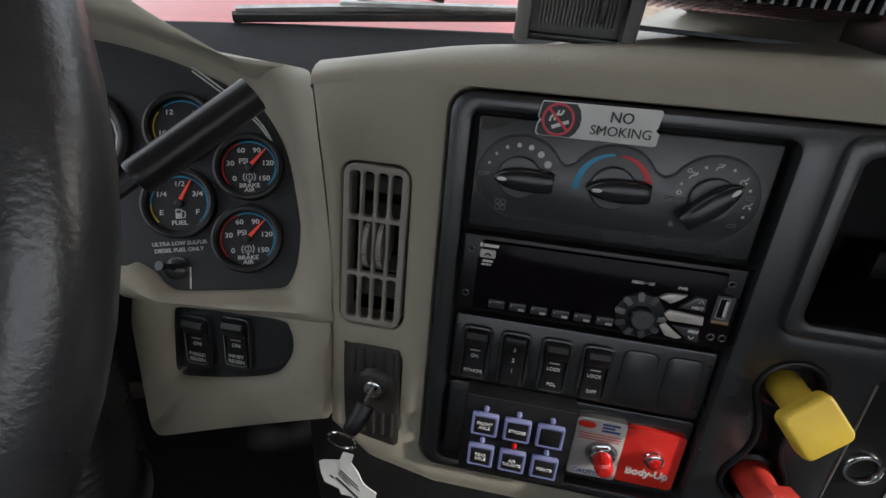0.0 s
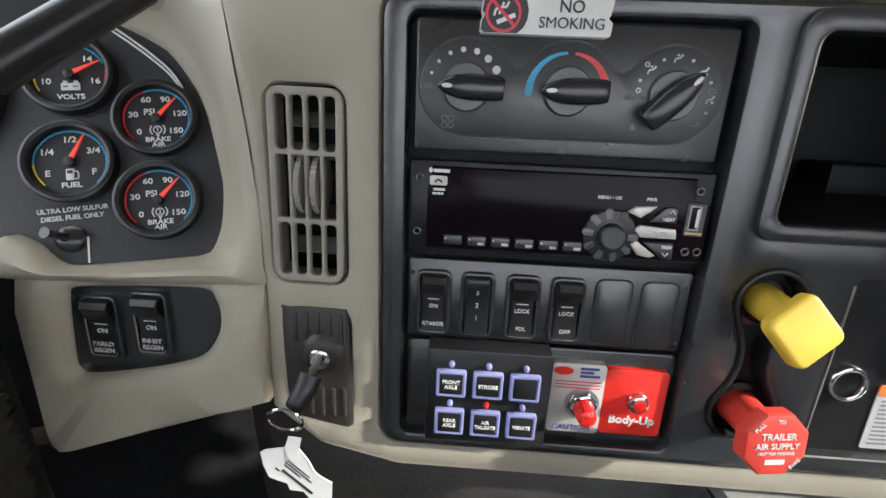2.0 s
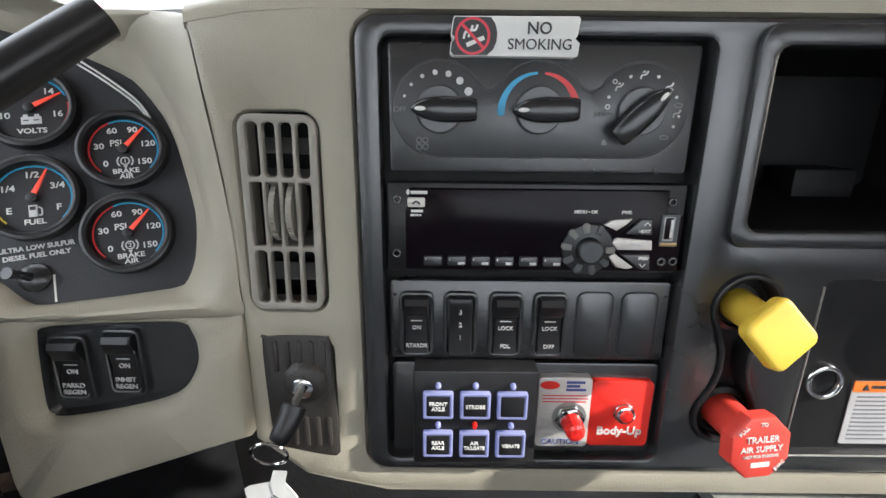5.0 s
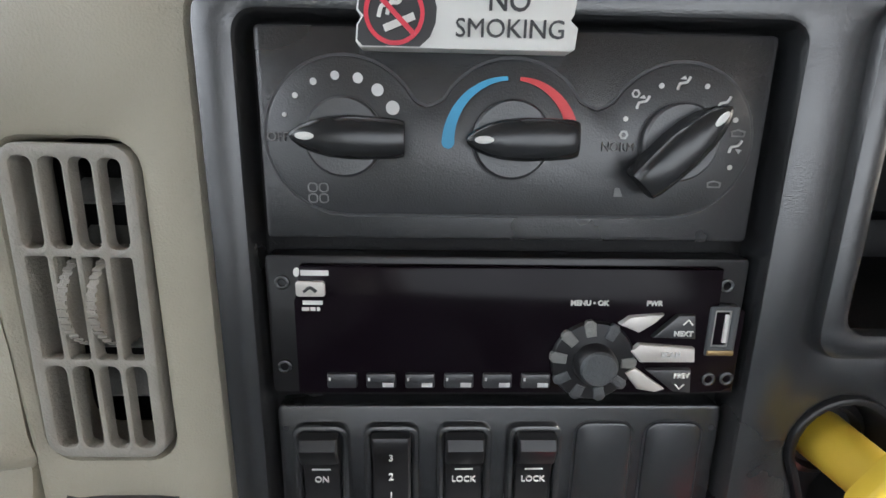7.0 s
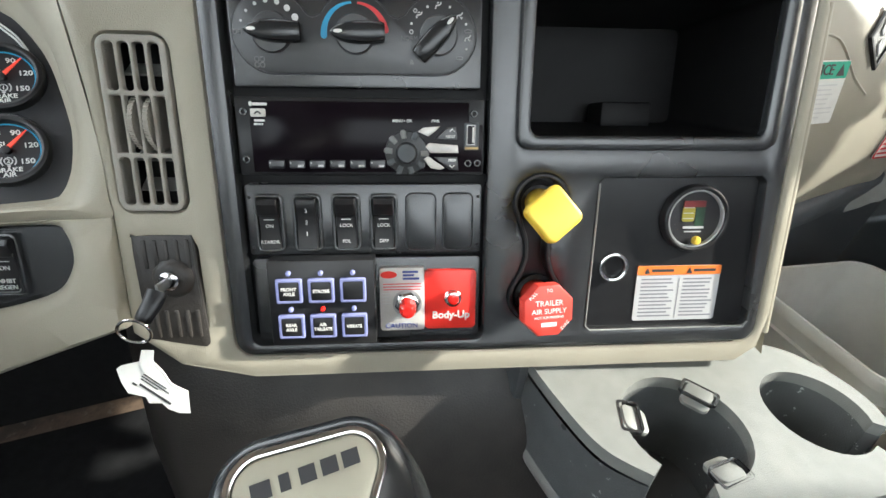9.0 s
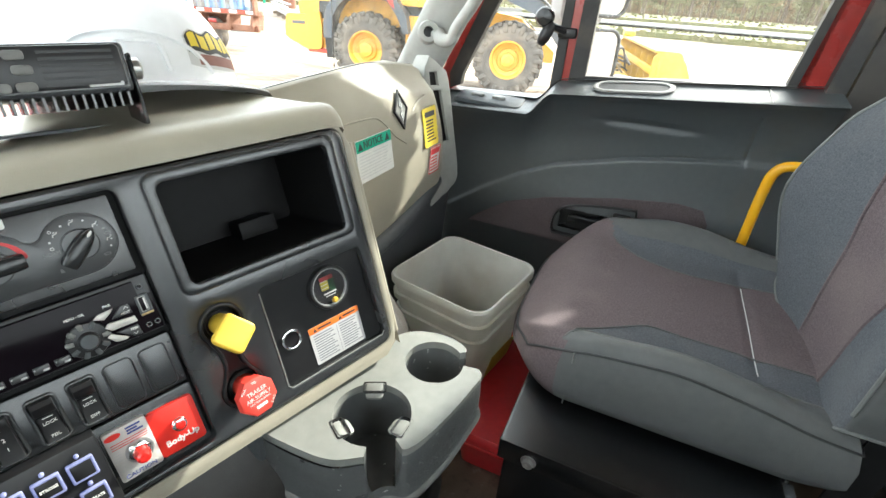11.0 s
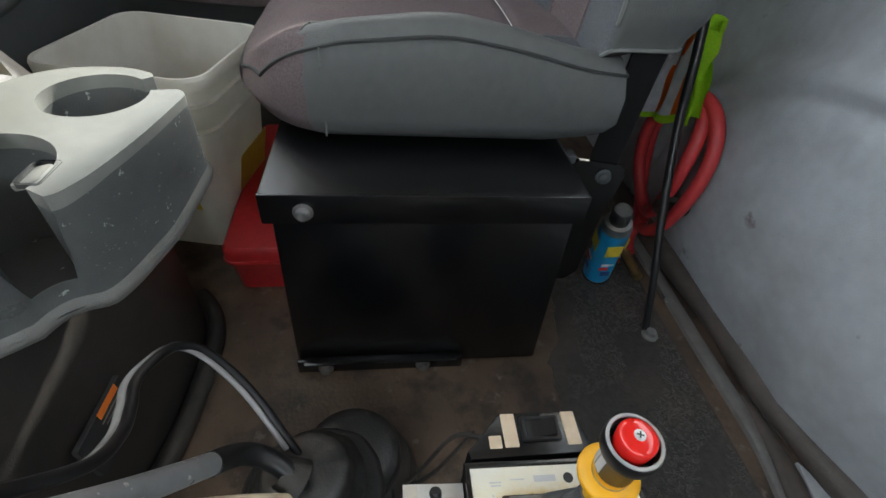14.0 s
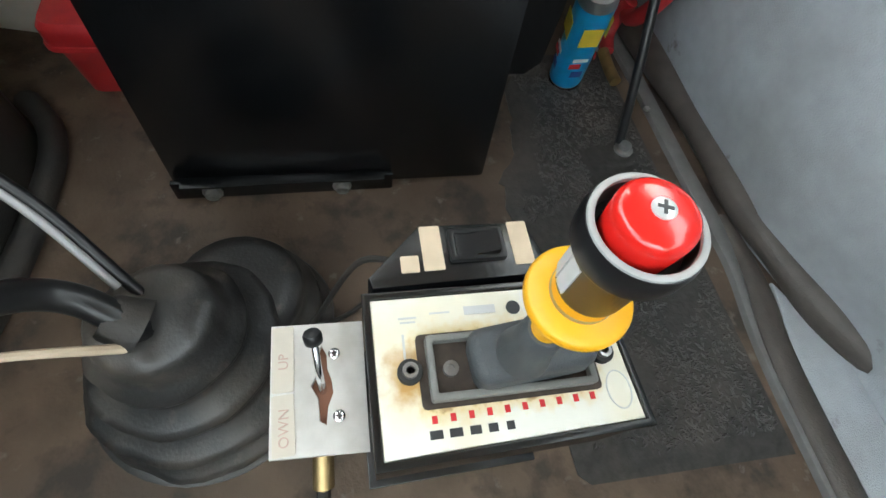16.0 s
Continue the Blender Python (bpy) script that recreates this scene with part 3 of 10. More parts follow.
structure("trim_flap", tube([(0.835, -0.452, 0.008), (0.77, -0.450, 0.011), (0.70, -0.441, 0.013), (0.63, -0.426, 0.013), (0.55, -0.421, 0.012), (0.40, -0.420, 0.010)], lambda t: 0.008 + 0.011 * min(1.0, t * 2.2), 12, 8, 0.55, up=(0, 0, 1)), TRIM_BROWN, "loose brown edging strip beside the sill", "trim")
structure("wall_gusset", prism([(0.715, -0.470), (0.62, -0.446), (0.53, -0.440), (0.30, -0.440), (0.30, -0.585), (0.50, -0.560), (0.60, -0.525)][::-1], 0.0, 0.014, 0.004), WALL_PAD, "tucked grey vinyl between the trim strips", "trim")


def pebbled_mat():
    bm = bmesh.new()
    rnd = random.Random(4)
    edge = [(0.50, -0.385), (1.22, -0.385), (1.215, -0.20), (1.10, -0.165), (0.98, -0.150), (0.93, -0.105), (0.86, -0.115), (0.78, -0.085), (0.70, -0.10), (0.60, -0.09), (0.51, -0.12)]
    add_prism(bm, edge[:2] + [(x + 0.012 * noise.noise(Vector((x * 40, y * 40, 2))), y + 0.016 * noise.noise(Vector((x * 30, y * 30, 5)))) for a, b in zip(edge[2:], edge[3:]) for x, y in [(a[0] + (b[0] - a[0]) * k / 6, a[1] + (b[1] - a[1]) * k / 6) for k in range(6)]] + edge[-1:], 0, 0.0020, 0.0)
    for k in range(6000):
        x, y, r = rnd.uniform(0.53, 1.20), rnd.uniform(-0.38, -0.135), rnd.uniform(0.0018, 0.0034)
        if (x > 0.9 and y > -0.18) or noise.noise(Vector((x * 9, y * 9, 8))) < -0.18:
            continue
        a = rnd.uniform(0, 3.14)
        c, s = math.cos(a), math.sin(a)
        base = [bm.verts.new((x + c * p * r * 1.8 - s * q * r * 0.8, y + s * p * r * 1.8 + c * q * r * 0.8, 0.0018)) for p, q in ((1, 0), (0, 1), (-1, 0), (0, -1))]
        top = bm.verts.new((x, y, 0.0022 + r * 0.55))
        for i in range(4):
            bm.faces.new((base[i], base[(i + 1) % 4], top))
    return bm


tagged(part("floor_mat", pebbled_mat(), MAT_BLACK, smooth=20), "black pebbled rubber mat on the cab floor", "floor mat")

# The driver's side and the front, which close the place.
wall_left = structure("wall_left", box((CAB_X0 - 0.03, 0.3, 0.40), (0.06, 2.0, 0.86)), GREY, "dark grey lower wall of the driver's side", "wall")
part("window_header", box((CAB_X0 - 0.03, 0.3, 1.64), (0.06, 2.0, 0.28)), HEADLINER, wall_left)
part("door_post", box((CAB_X0 - 0.03, -0.36, 1.16), (0.06, 0.5, 0.7)), PILLAR, wall_left)
wall_right = structure("wall_right", box((1.89, -0.40, 0.40), (0.06, 0.5, 0.86)), GREY, "dark grey lower wall behind the passenger door", "wall")
part("window_header", box((1.86, 0.2, 1.66), (0.12, 2.0, 0.24)), HEADLINER, wall_right)
b_pillar = part("b_pillar", prism([(-0.137, 0.05), (-0.137, 0.78), (-0.191, 1.47), (-0.20, 1.56), (-0.50, 1.56), (-0.42, 0.05)][::-1], 0, 0.10, 0.02, Matrix(((0, 0, 1, 1.78), (1, 0, 0, 0), (0, 1, 0, 0), (0, 0, 0, 1)))), CONSOLE, wall_right)
wall_front = structure("wall_front", box((0.72, 1.26, 0.32), (2.4, 0.10, 0.76)), COWL, "black firewall under the windshield", "wall")


def foot_of_glass(u):
    """The plan curve in which the windshield meets the cowl; u runs from the driver's side."""
    return 1.17 - 0.15 * u + 0.165 * (1 - abs(2 * u - 1) ** 4)


part("cowl", prism([(-0.35, 1.02), (1.74, 0.98)] + [(-0.35 + 2.09 * k / 24, foot_of_glass(k / 24) - 0.004) for k in range(24, -1, -1)], 0.70, 0.763), COWL, wall_front, "black defroster cowl behind the dashboard")
part("windshield_header", box((0.72, 0.66, 1.64), (2.3, 0.14, 0.20), 0.03), HEADLINER, wall_front)


def sheet(corners, nu=10, nv=6, bow=(0, 0, 0), power=2):
    bm = bmesh.new()
    a, b, c, d = (Vector(p) for p in corners)
    rows = []
    for j in range(nv + 1):
        v = j / nv
        row = []
        for i in range(nu + 1):
            u = i / nu
            row.append((a * (1 - u) + b * u) * (1 - v) + (d * (1 - u) + c * u) * v + Vector(bow) * (1 - abs(2 * u - 1) ** power))
        rows.append(row)
    vs = [[bm.verts.new(p) for p in row] for row in rows]
    for p, q in zip(vs, vs[1:]):
        for i in range(nu):
            bm.faces.new((p[i], p[i + 1], q[i + 1], q[i]))
    return bm


windshield = structure("windshield", sheet(((-0.35, 1.17, 0.77), (1.74, 1.02, 0.77), (1.62, 0.62, 1.56), (-0.25, 0.70, 1.56)), 24, bow=(0, 0.165, 0), power=4), GLASS, "wide curved windshield with dust", "window")
windshield.visible_shadow = False
part("lower_seal", tube([(-0.35 + 2.09 * u, foot_of_glass(u), 0.754) for u in (0, 0.06, 0.15, 0.3, 0.5, 0.7, 0.85, 0.94, 1.0)], 0.010, 8), RUBBER, windshield)


residue = structure("windshield_residue", sheet(((1.53, 1.092, 0.849), (1.7325, 0.9655, 0.864), (1.671, 0.846, 1.1446), (1.434, 0.971, 1.127))), glass("chalky_residue_on_glass", dirt=0.55, dirt_scale=28.0), "chalky scratched residue patch on the windshield", "window")
residue.visible_shadow = False
tagged(part("floor_mat", box((0.10, 0.76, 0.004), (0.72, 0.80, 0.008), 0.003), COWL), "black rubber floor mat on the driver's side", "floor mat")


def passenger_door():
    d = thing("passenger_door", Matrix(), "dark grey passenger door with red painted window frame, closed", "door", kind="structure")

    def top(y):
        if y > 0.575:
            return 0.755 - 0.03 * (y - 0.575)
        if y > 0.505:
            s = (0.575 - y) / 0.07
            return 0.755 + 0.062 * s * s * (3 - 2 * s)
        return 0.817 + 0.05 * (0.505 - y) / 0.62

    crease = [(0.90, 0.33), (0.69, 0.476), (0.576, 0.543), (0.477, 0.588), (0.286, 0.637), (0.158, 0.660), (0.052, 0.674), (-0.2, 0.69)]

    def crease_at(y):
        for (a, b), (c, e) in zip(crease, crease[1:]):
            if y >= c:
                return b + (e - b) * (y - a) / (c - a)
        return crease[-1][1]

    def face(y, z):
        """How far the panel stands into the cab."""
        sill = top(y) - 0.022
        x = 1.705 + (z - sill) / 0.022 * 0.117 if z > sill else 1.770 - 0.065 * math.exp(-((sill - z) / 0.060) ** 1.2)
        x -= 0.006 * math.exp(-((z - sill) / 0.010) ** 2)
        line = crease_at(y)
        fade = 1 / (1 + math.exp((y - 0.60) * 30)) / (1 + math.exp(-(y - 0.03) * 200))
        x -= 0.010 / (1 + math.exp((z - line) * 420))
        x += 0.004 * fade * math.exp(-((z - line - 0.003) / 0.0035) ** 2)
        if 0.665 < z < 0.80:
            x += 0.004 * math.exp(-((y - 0.006) / 0.003) ** 2)
        x -= 0.020 * math.exp(-((z - 0.42) / 0.12) ** 2)
        x += 0.009 * math.exp(-(((z - 0.737) / 0.010) ** 2 + ((y - 0.25) / 0.11) ** 4))
        return x

    pull = flowing([(0.450, 0.405), (0.446, 0.437), (0.428, 0.463), (0.392, 0.480), (0.31, 0.492), (0.234, 0.499), (0.221, 0.492), (0.218, 0.44), (0.221, 0.398), (0.234, 0.390), (0.33, 0.384), (0.430, 0.382), (0.446, 0.388)], 2, True)
    bm = bmesh.new()
    ny, nz = 190, 280
    grid = []
    for j in range(nz + 1):
        row = []
        for i in range(ny + 1):
            y = -0.135 + (0.90 + 0.135) * i / ny
            z = 0.02 + (top(y) - 0.02) * j / nz
            row.append(bm.verts.new((face(y, z), y, z)))
        grid.append(row)
    rim = []
    for i in range(ny + 1):
        y = grid[-1][i].co.y
        rim.append([bm.verts.new((1.803, y, top(y) + 0.004)), bm.verts.new((1.86, y, top(y) + 0.006)), bm.verts.new((1.86, y, 0.02))])
    for k in range(3):
        grid.append([r[k] for r in rim])
    for a, b in zip(grid, grid[1:]):
        for i in range(ny):
            if 0.235 < a[i].co.y < 0.430 and 0.40 < a[i].co.z < 0.462 and a[i].co.x < 1.80:
                continue
            bm.faces.new((a[i], a[i + 1], b[i + 1], b[i]))
    part("door_panel", bm, DOOR_GREY, d)
    # sill cap with its oval vent
    oval = rrect(0, 0, 0.200, 0.084, 0.040, 8)
    vent = part("sill_vent", holed(oval, [offset(oval, -0.0125)], 0, 0.005, 0.002, Matrix.Translation((1.762, 0.312, top(0.312) - 0.0085)) @ pose(0, 0, 0, -4.6, 0, 0) @ pose(0, 0, 0, 0, -10.6, 0) @ pose(0, 0, 0, 0, 0, 90)), GREY_MID, d, "pale grey rim of the defroster outlet")
    # Flat black sheet that paints the dark of a deep well.
    part("vent_well", prism(offset(oval, -0.0120), 0.0005, 0.002, 0, Matrix.Translation((1.762, 0.312, top(0.312) - 0.0085)) @ pose(0, 0, 0, -4.6, 0, 0) @ pose(0, 0, 0, 0, -10.6, 0) @ pose(0, 0, 0, 0, 0, 90)), BIN_BLACK, vent)
    part("panel_joint", box((0, 0, 0), (0.114, 0.003, 0.003), m=Matrix.Translation((1.7635, 0.006, top(0.006) - 0.0105)) @ pose(0, 0, 0, 0, -10.6, 0)), BLACK, d)
    # switch plate in front
    m = Matrix.Translation((1.764, 0.70, top(0.70) - 0.0105)) @ pose(0, 0, 0, 1.7, -10.6, 0)
    sp = part("switch_plate", prism(rrect(0, 0, 0.20, 0.078, 0.014), 0, 0.010, 0.004, m @ pose(0, 0, 0, 0, 0, 90)), GREY, d, "dark grey window and lock switch plate")
    for y in (-0.025, 0.042):
        part("switch", prism(rrect(0, 0, 0.040, 0.020, 0.009, 5), 0.009, 0.0165, 0.003, m @ pose(0.004, y, 0, 0, 0, 90)), GREY_MID, sp, "worn grey rocker switch")
    # door pull: mauve insert with a recess and lever
    m = Matrix(((0, 0.127, -1, 1.7385 - 0.127 * 0.44), (1, 0, 0, 0), (0, 1, 0, 0), (0, 0, 0, 1)))
    ins = [(0.72, 0.36), (0.697, 0.382), (0.605, 0.445), (0.481, 0.486), (0.271, 0.526), (0.125, 0.543), (0.06, 0.536), (0.040, 0.50), (0.035, 0.40), (0.06, 0.37), (0.3, 0.355)]
    bm = bmesh.new()
    add_holed(bm, ins, [pull], -0.02, 0.003, 0.002, m)
    part("fabric_insert", bm, DOOR_CLOTH_SHADED, d, "mauve-grey cloth insert round the pull")
    bm = bmesh.new()
    rings(bm, [[m @ Vector((*p, 0.002)) for p in offset(pull, 0.001)], [m @ Vector((*p, -0.035)) for p in offset(pull, -0.012)]], cap0=False)
    part("handle_recess", bm, BLACK_SMOOTH, d, "black recess behind the handle")
    part("recess_rim", holed(offset(pull, 0.004), [offset(pull, -0.003)], 0, 0.006, 0.002, m), BLACK_SMOOTH, d)
    lev = bmesh.new()
    add_box(lev, (1.745, 0.345, 0.437), (0.012, 0.125, 0.018), 0.005)
    add_box(lev, (1.738, 0.255, 0.462), (0.022, 0.055, 0.042), 0.008)
    part("door_handle", lev, BLACK_SMOOTH, d, "black inside door handle")
    # red frame round the glass
    fr = bmesh.new()
    side = Matrix(((0, 0, 1, 1.815), (1, 0, 0, 0), (0, 1, 0, 0), (0, 0, 0, 1)))
    add_prism(fr, [(-0.040, 0.845), (-0.112, 1.47), (-0.154, 1.47), (-0.096, 0.80)], 0, 0.05, 0.008, side)
    part("rear_frame", fr, RED_PAINT, d, "dark red painted rear window frame")
    part("rear_seal", prism([(-0.023, 0.845), (-0.109, 1.47), (-0.1155, 1.47), (-0.045, 0.845)], -0.008, 0.02, 0.003, side), RUBBER, d)
    part("pillar_seal", prism([(-0.095, 0.80), (-0.153, 1.47), (-0.186, 1.47), (-0.134, 0.78)], -0.030, 0.02, 0.006, side), RUBBER, d)
    part("division_bar", prism([(0.484, 0.81), (0.466, 1.47), (0.506, 1.47), (0.515, 0.77)], -0.004, 0.04, 0.006, side), RED_PAINT, d, "dark red division bar between the panes")
    part("division_seal", prism([(0.446, 0.815), (0.434, 1.47), (0.469, 1.47), (0.489, 0.81)], -0.009, 0.02, 0.003, side), RUBBER, d)
    part("division_seal", prism([(0.510, 0.765), (0.502, 1.45), (0.517, 1.42), (0.540, 0.76)], -0.009, 0.02, 0.003, side), RUBBER, d)
    part("top_frame", prism([(0.56, 1.44), (0.56, 1.50), (-0.2, 1.54), (-0.2, 1.47)], -0.004, 0.04, 0.006, side), RED_PAINT, d)
    part("front_frame", prism([(0.870, 0.735), (0.885, 0.80), (0.70, 1.20), (0.555, 1.47), (0.50, 1.47), (0.52, 1.40), (0.665, 1.155), (0.828, 0.80), (0.835, 0.765)], -0.004, 0.04, 0.006, side), RED_PAINT, d, "dark red painted front window frame")
    part("front_seal", prism([(0.852, 0.755), (0.855, 0.80), (0.682, 1.175), (0.53, 1.43), (0.51, 1.38), (0.652, 1.14), (0.812, 0.80), (0.818, 0.768)], -0.008, 0.02, 0.003, side), RUBBER, d)
    for name, loop in (("pane", [(0.46, 0.82), (0.455, 1.47), (-0.11, 1.47), (-0.062, 0.845)]), ("vent_pane", [(0.82, 0.75), (0.815, 0.80), (0.65, 1.15), (0.515, 1.39), (0.52, 0.75)])):
        g = part(name, prism(loop, 0, 0.004, 0, side), GLASS_DUSTY_HAZED if name == "pane" else GLASS, d)
        g.visible_shadow = False
    part("glass_seal", prism([(0.47, 0.815), (0.47, 0.832), (-0.06, 0.862), (-0.06, 0.845)], -0.004, 0.02, 0.002, side), RUBBER, d)
    return d


passenger_door()
# vent-window latch
latch = thing("vent_window_latch", Matrix.Translation((1.806, 0.535, 0.925)), "black vent window latch on the division bar", "latch")
part("base", box((0.0, -0.022, 0.012), (0.020, 0.050, 0.026), 0.005), BLACK_SMOOTH, latch)
part("stem", tube([(0.0, -0.02, 0.014), (-0.014, 0.005, 0.022), (-0.020, 0.022, 0.028)], 0.010, 8), BLACK_SMOOTH, latch)
part("lever", tube([(-0.020, 0.018, 0.036), (-0.026, 0.030, 0.008), (-0.026, 0.042, -0.020)], lambda q: 0.011 + 0.006 * math.sin(math.pi * q), 10, 4), BLACK_SMOOTH, latch)
part("knob", lathe([(0.0, 0), (0.020, 0.001), (0.026, 0.008), (0.026, 0.018), (0.020, 0.026), (0, 0.029)], pose(-0.012, 0.040, 0.048, 0, -90, 0), 18), KNOB_BLACK, latch)


def a_pillar():
    p = thing("a_pillar_trim", Matrix(), "grey plastic windshield pillar trim", "pillar trim", kind="structure")
    loops = []
    for t, y, x, z in ((0, 0.975, 1.770, 0.74), (0.1, 0.945, 1.762, 0.80), (0.5, 0.78, 1.730, 1.07), (1, 0.595, 1.69, 1.40), (1.3, 0.48, 1.66, 1.62)):
        c = Vector((x, y + 0.004, z))
        ring = []
        for k in range(16):
            a = 2 * math.pi * k / 16
            px, py = math.cos(a), math.sin(a)
            sx = abs(px) ** 0.7 * (1 if px > 0 else -1) * 0.050
            sy = abs(py) ** 0.7 * (1 if py > 0 else -1) * 0.066
            ring.append(c + Vector((sx * 0.9 - sy * 0.25, sy * 0.9 + sx * 0.3, sy * 0.35)))
        loops.append(ring)
    bm = bmesh.new()
    rings(bm, loops)
    part("cover", bm, PILLAR, p)
    h = thing("grab_handle", Matrix(), "grey moulded grab handle screwed to the windshield pillar", "grab handle")
    a, b = Vector((1.652, 0.735, 1.185)), Vector((1.672, 0.868, 0.918))
    pts = [a + Vector((0.014, -0.022, 0.0)), a + Vector((-0.002, -0.044, -0.006)), a + Vector((-0.012, -0.068, -0.05)), (a + b) / 2 + Vector((-0.02, -0.085, -0.035)), b + Vector((-0.02, -0.095, 0.02)), b + Vector((-0.016, -0.078, -0.012)), b + Vector((-0.004, -0.045, -0.016)), b + Vector((0.014, -0.022, -0.006))]
    part("bar", tube(pts, lambda t: 0.0165 + 0.006 * abs(2 * t - 1) ** 4, 12, 6), PILLAR, h)
    for q in (a, b):
        boss = part("boss", lathe([(0.0, -0.02), (0.030, -0.02), (0.030, 0.010), (0.026, 0.016), (0.0145, 0.017), (0.0135, 0.004), (0, 0.004)], facing(q, q + Vector((-1, -0.55, 0.2))), 20), PILLAR, h)
        # Black disc that paints the dark of the deep screw hole.
        part("screw", lathe([(0.0, 0.002), (0.0132, 0.004), (0.0132, 0.006), (0, 0.007)], facing(q, q + Vector((-1, -0.55, 0.2))), 16), BLACK_SMOOTH, boss)


a_pillar()


# ---- the yard outside ----
GROUND = -1.15


def ground_material():
    m = material("sandy_wet_yard", (0.25, 0.192, 0.137), 0.85, spread=0.45, grain=3.2, bump=0.6, bump_scale=2.0, stain=(0.085, 0.064, 0.048), stain_amount=0.9, stain_scale=0.75)
    nt = m.node_tree
    for node in nt.nodes:
        if node.type == "BUMP":
            node.inputs["Distance"].default_value = 0.15
    where = next(x for x in nt.nodes if x.type == "TEX_COORD")
    stretch = nt.nodes.new("ShaderNodeMapping")
    stretch.inputs["Scale"].default_value = (1.0, 0.42, 1.0)
    for link in list(nt.links):
        if link.from_node == where and link.to_node.type == "TEX_NOISE":
            nt.links.new(stretch.outputs[0], link.to_socket)
    nt.links.new(where.outputs["Object"], stretch.inputs[0])
    return m


YARD = ground_material()
blotches(YARD, (0.37, 0.305, 0.225), 0.9, 0.50, 0.64, 0.75, (1.0, 0.22, 1))
blotches(YARD, (0.075, 0.057, 0.043), 1.7, 0.53, 0.66, 0.75, (1.0, 0.16, 1))
blotches(YARD, (0.10, 0.08, 0.06), 7.0, 0.56, 0.68, 0.6, (1.0, 0.35, 1))
GRASS = material("dry_roadside_grass", (0.14, 0.130, 0.058), 0.95, spread=0.4, grain=2.0, stain=(0.10, 0.12, 0.045), stain_amount=0.6, stain_scale=0.2)
ASPHALT = material("grey_asphalt", (0.19, 0.19, 0.185), 0.85, spread=0.1, grain=3.0)
LOADER = material("loader_yellow_paint", (0.68, 0.35, 0.055), 0.45, spread=0.05, grain=3, stain=(0.5, 0.27, 0.06), stain_amount=0.35, stain_scale=1.5)
PLOW = material("plow_yellow_paint", (0.55, 0.34, 0.04), 0.5, spread=0.08, grain=4, stain=(0.32, 0.19, 0.08), stain_amount=0.5, stain_scale=2.5)
DARK_GREY = material("dark_grey_machine_paint", (0.075, 0.085, 0.10), 0.5, spread=0.1, grain=3, stain=(0.17, 0.14, 0.11), stain_amount=0.5, stain_scale=2)
TYRE = material("dusty_tyre_rubber", (0.11, 0.098, 0.086), 0.85, spread=0.25, grain=6, stain=(0.27, 0.22, 0.17), stain_amount=0.7, stain_scale=2.5)
RUST = material("rusty_steel", (0.17, 0.075, 0.045), 0.8, spread=0.3, grain=6, stain=(0.28, 0.16, 0.11), stain_amount=0.5, stain_scale=2)
BLUE_CONT = material("weathered_blue_container", (0.12, 0.24, 0.44), 0.6, spread=0.1, grain=3, stain=(0.36, 0.37, 0.37), stain_amount=0.7, stain_scale=2.4)
blotches(BLUE_CONT, (0.36, 0.38, 0.39), 1.9, 0.46, 0.56, 0.7, (1, 1, 0.10))
blotches(BLUE_CONT, (0.25, 0.215, 0.175), 2.9, 0.50, 0.58, 0.85, (1, 1, 0.15))
blotches(BLUE_CONT, (0.26, 0.13, 0.08), 6.0, 0.57, 0.66, 0.8, (1, 1, 0.35))
BARK = material("grey_brown_bark", (0.15, 0.118, 0.09), 0.9, spread=0.2, grain=8)
# Foliage colours paled beyond real leaves, with the distance haze put in.
LEAF = material("haze_paled_green_foliage", (0.22, 0.22, 0.14), 0.85, spread=0.4, grain=1.0, stain=(0.20, 0.16, 0.09), stain_amount=0.6, stain_scale=0.4, per_piece=0.25)
LEAF_DRY = material("haze_paled_autumn_foliage", (0.36, 0.28, 0.20), 0.9, spread=0.4, grain=1.0, stain=(0.22, 0.19, 0.12), stain_amount=0.5, stain_scale=0.4, per_piece=0.25)
let_through(LEAF, (0.27, 0.27, 0.15), 0.35)
let_through(LEAF_DRY, (0.40, 0.29, 0.20), 0.35)
RED_TUBE = material("red_guard_rail_paint", (0.55, 0.06, 0.035), 0.5, spread=0.1)
GALV = material("galvanised_rail", (0.42, 0.43, 0.44), 0.45, metal=0.4, spread=0.1, grain=3)
CAB_GLASS = glass("machine_cab_glass", (0.55, 0.66, 0.66), dirt=0.12)


def yard():
    bm = bmesh.new()
    xs = [-1500, -300, -60, -20, -6] + [i * 0.6 for i in range(0, 62)] + [45, 70, 120, 300, 1500]
    ys = [-1500, -300, -80, -40, -25] + [-16 + i * 0.6 for i in range(0, 70)] + [34, 50, 100, 300, 1500]

    def height(x, y):
        near = max(0.0, 1 - math.hypot(x - 12, y - 4) / 32)
        h = 0.10 * noise.noise(Vector((x * 0.5, y * 0.13, 2))) + 0.05 * noise.noise(Vector((x * 1.6, y * 0.5, 7)))
        return GROUND - 0.03 + near * h

    g = [[bm.verts.new((x, y, height(x, y))) for x in xs] for y in ys]
    for a, b in zip(g, g[1:]):
        for i in range(len(xs) - 1):
            bm.faces.new((a[i], a[i + 1], b[i + 1], b[i]))
    return bm


structure("ground", yard(), YARD, "churned sandy dirt yard with wet tracks", "ground")
structure("road", box((50, -150, GROUND + 0.55), (7.5, 900, 0.10), m=pose(0, 0, 0, 0, 0, -9)), ASPHALT, "grey asphalt road past the yard", "road")


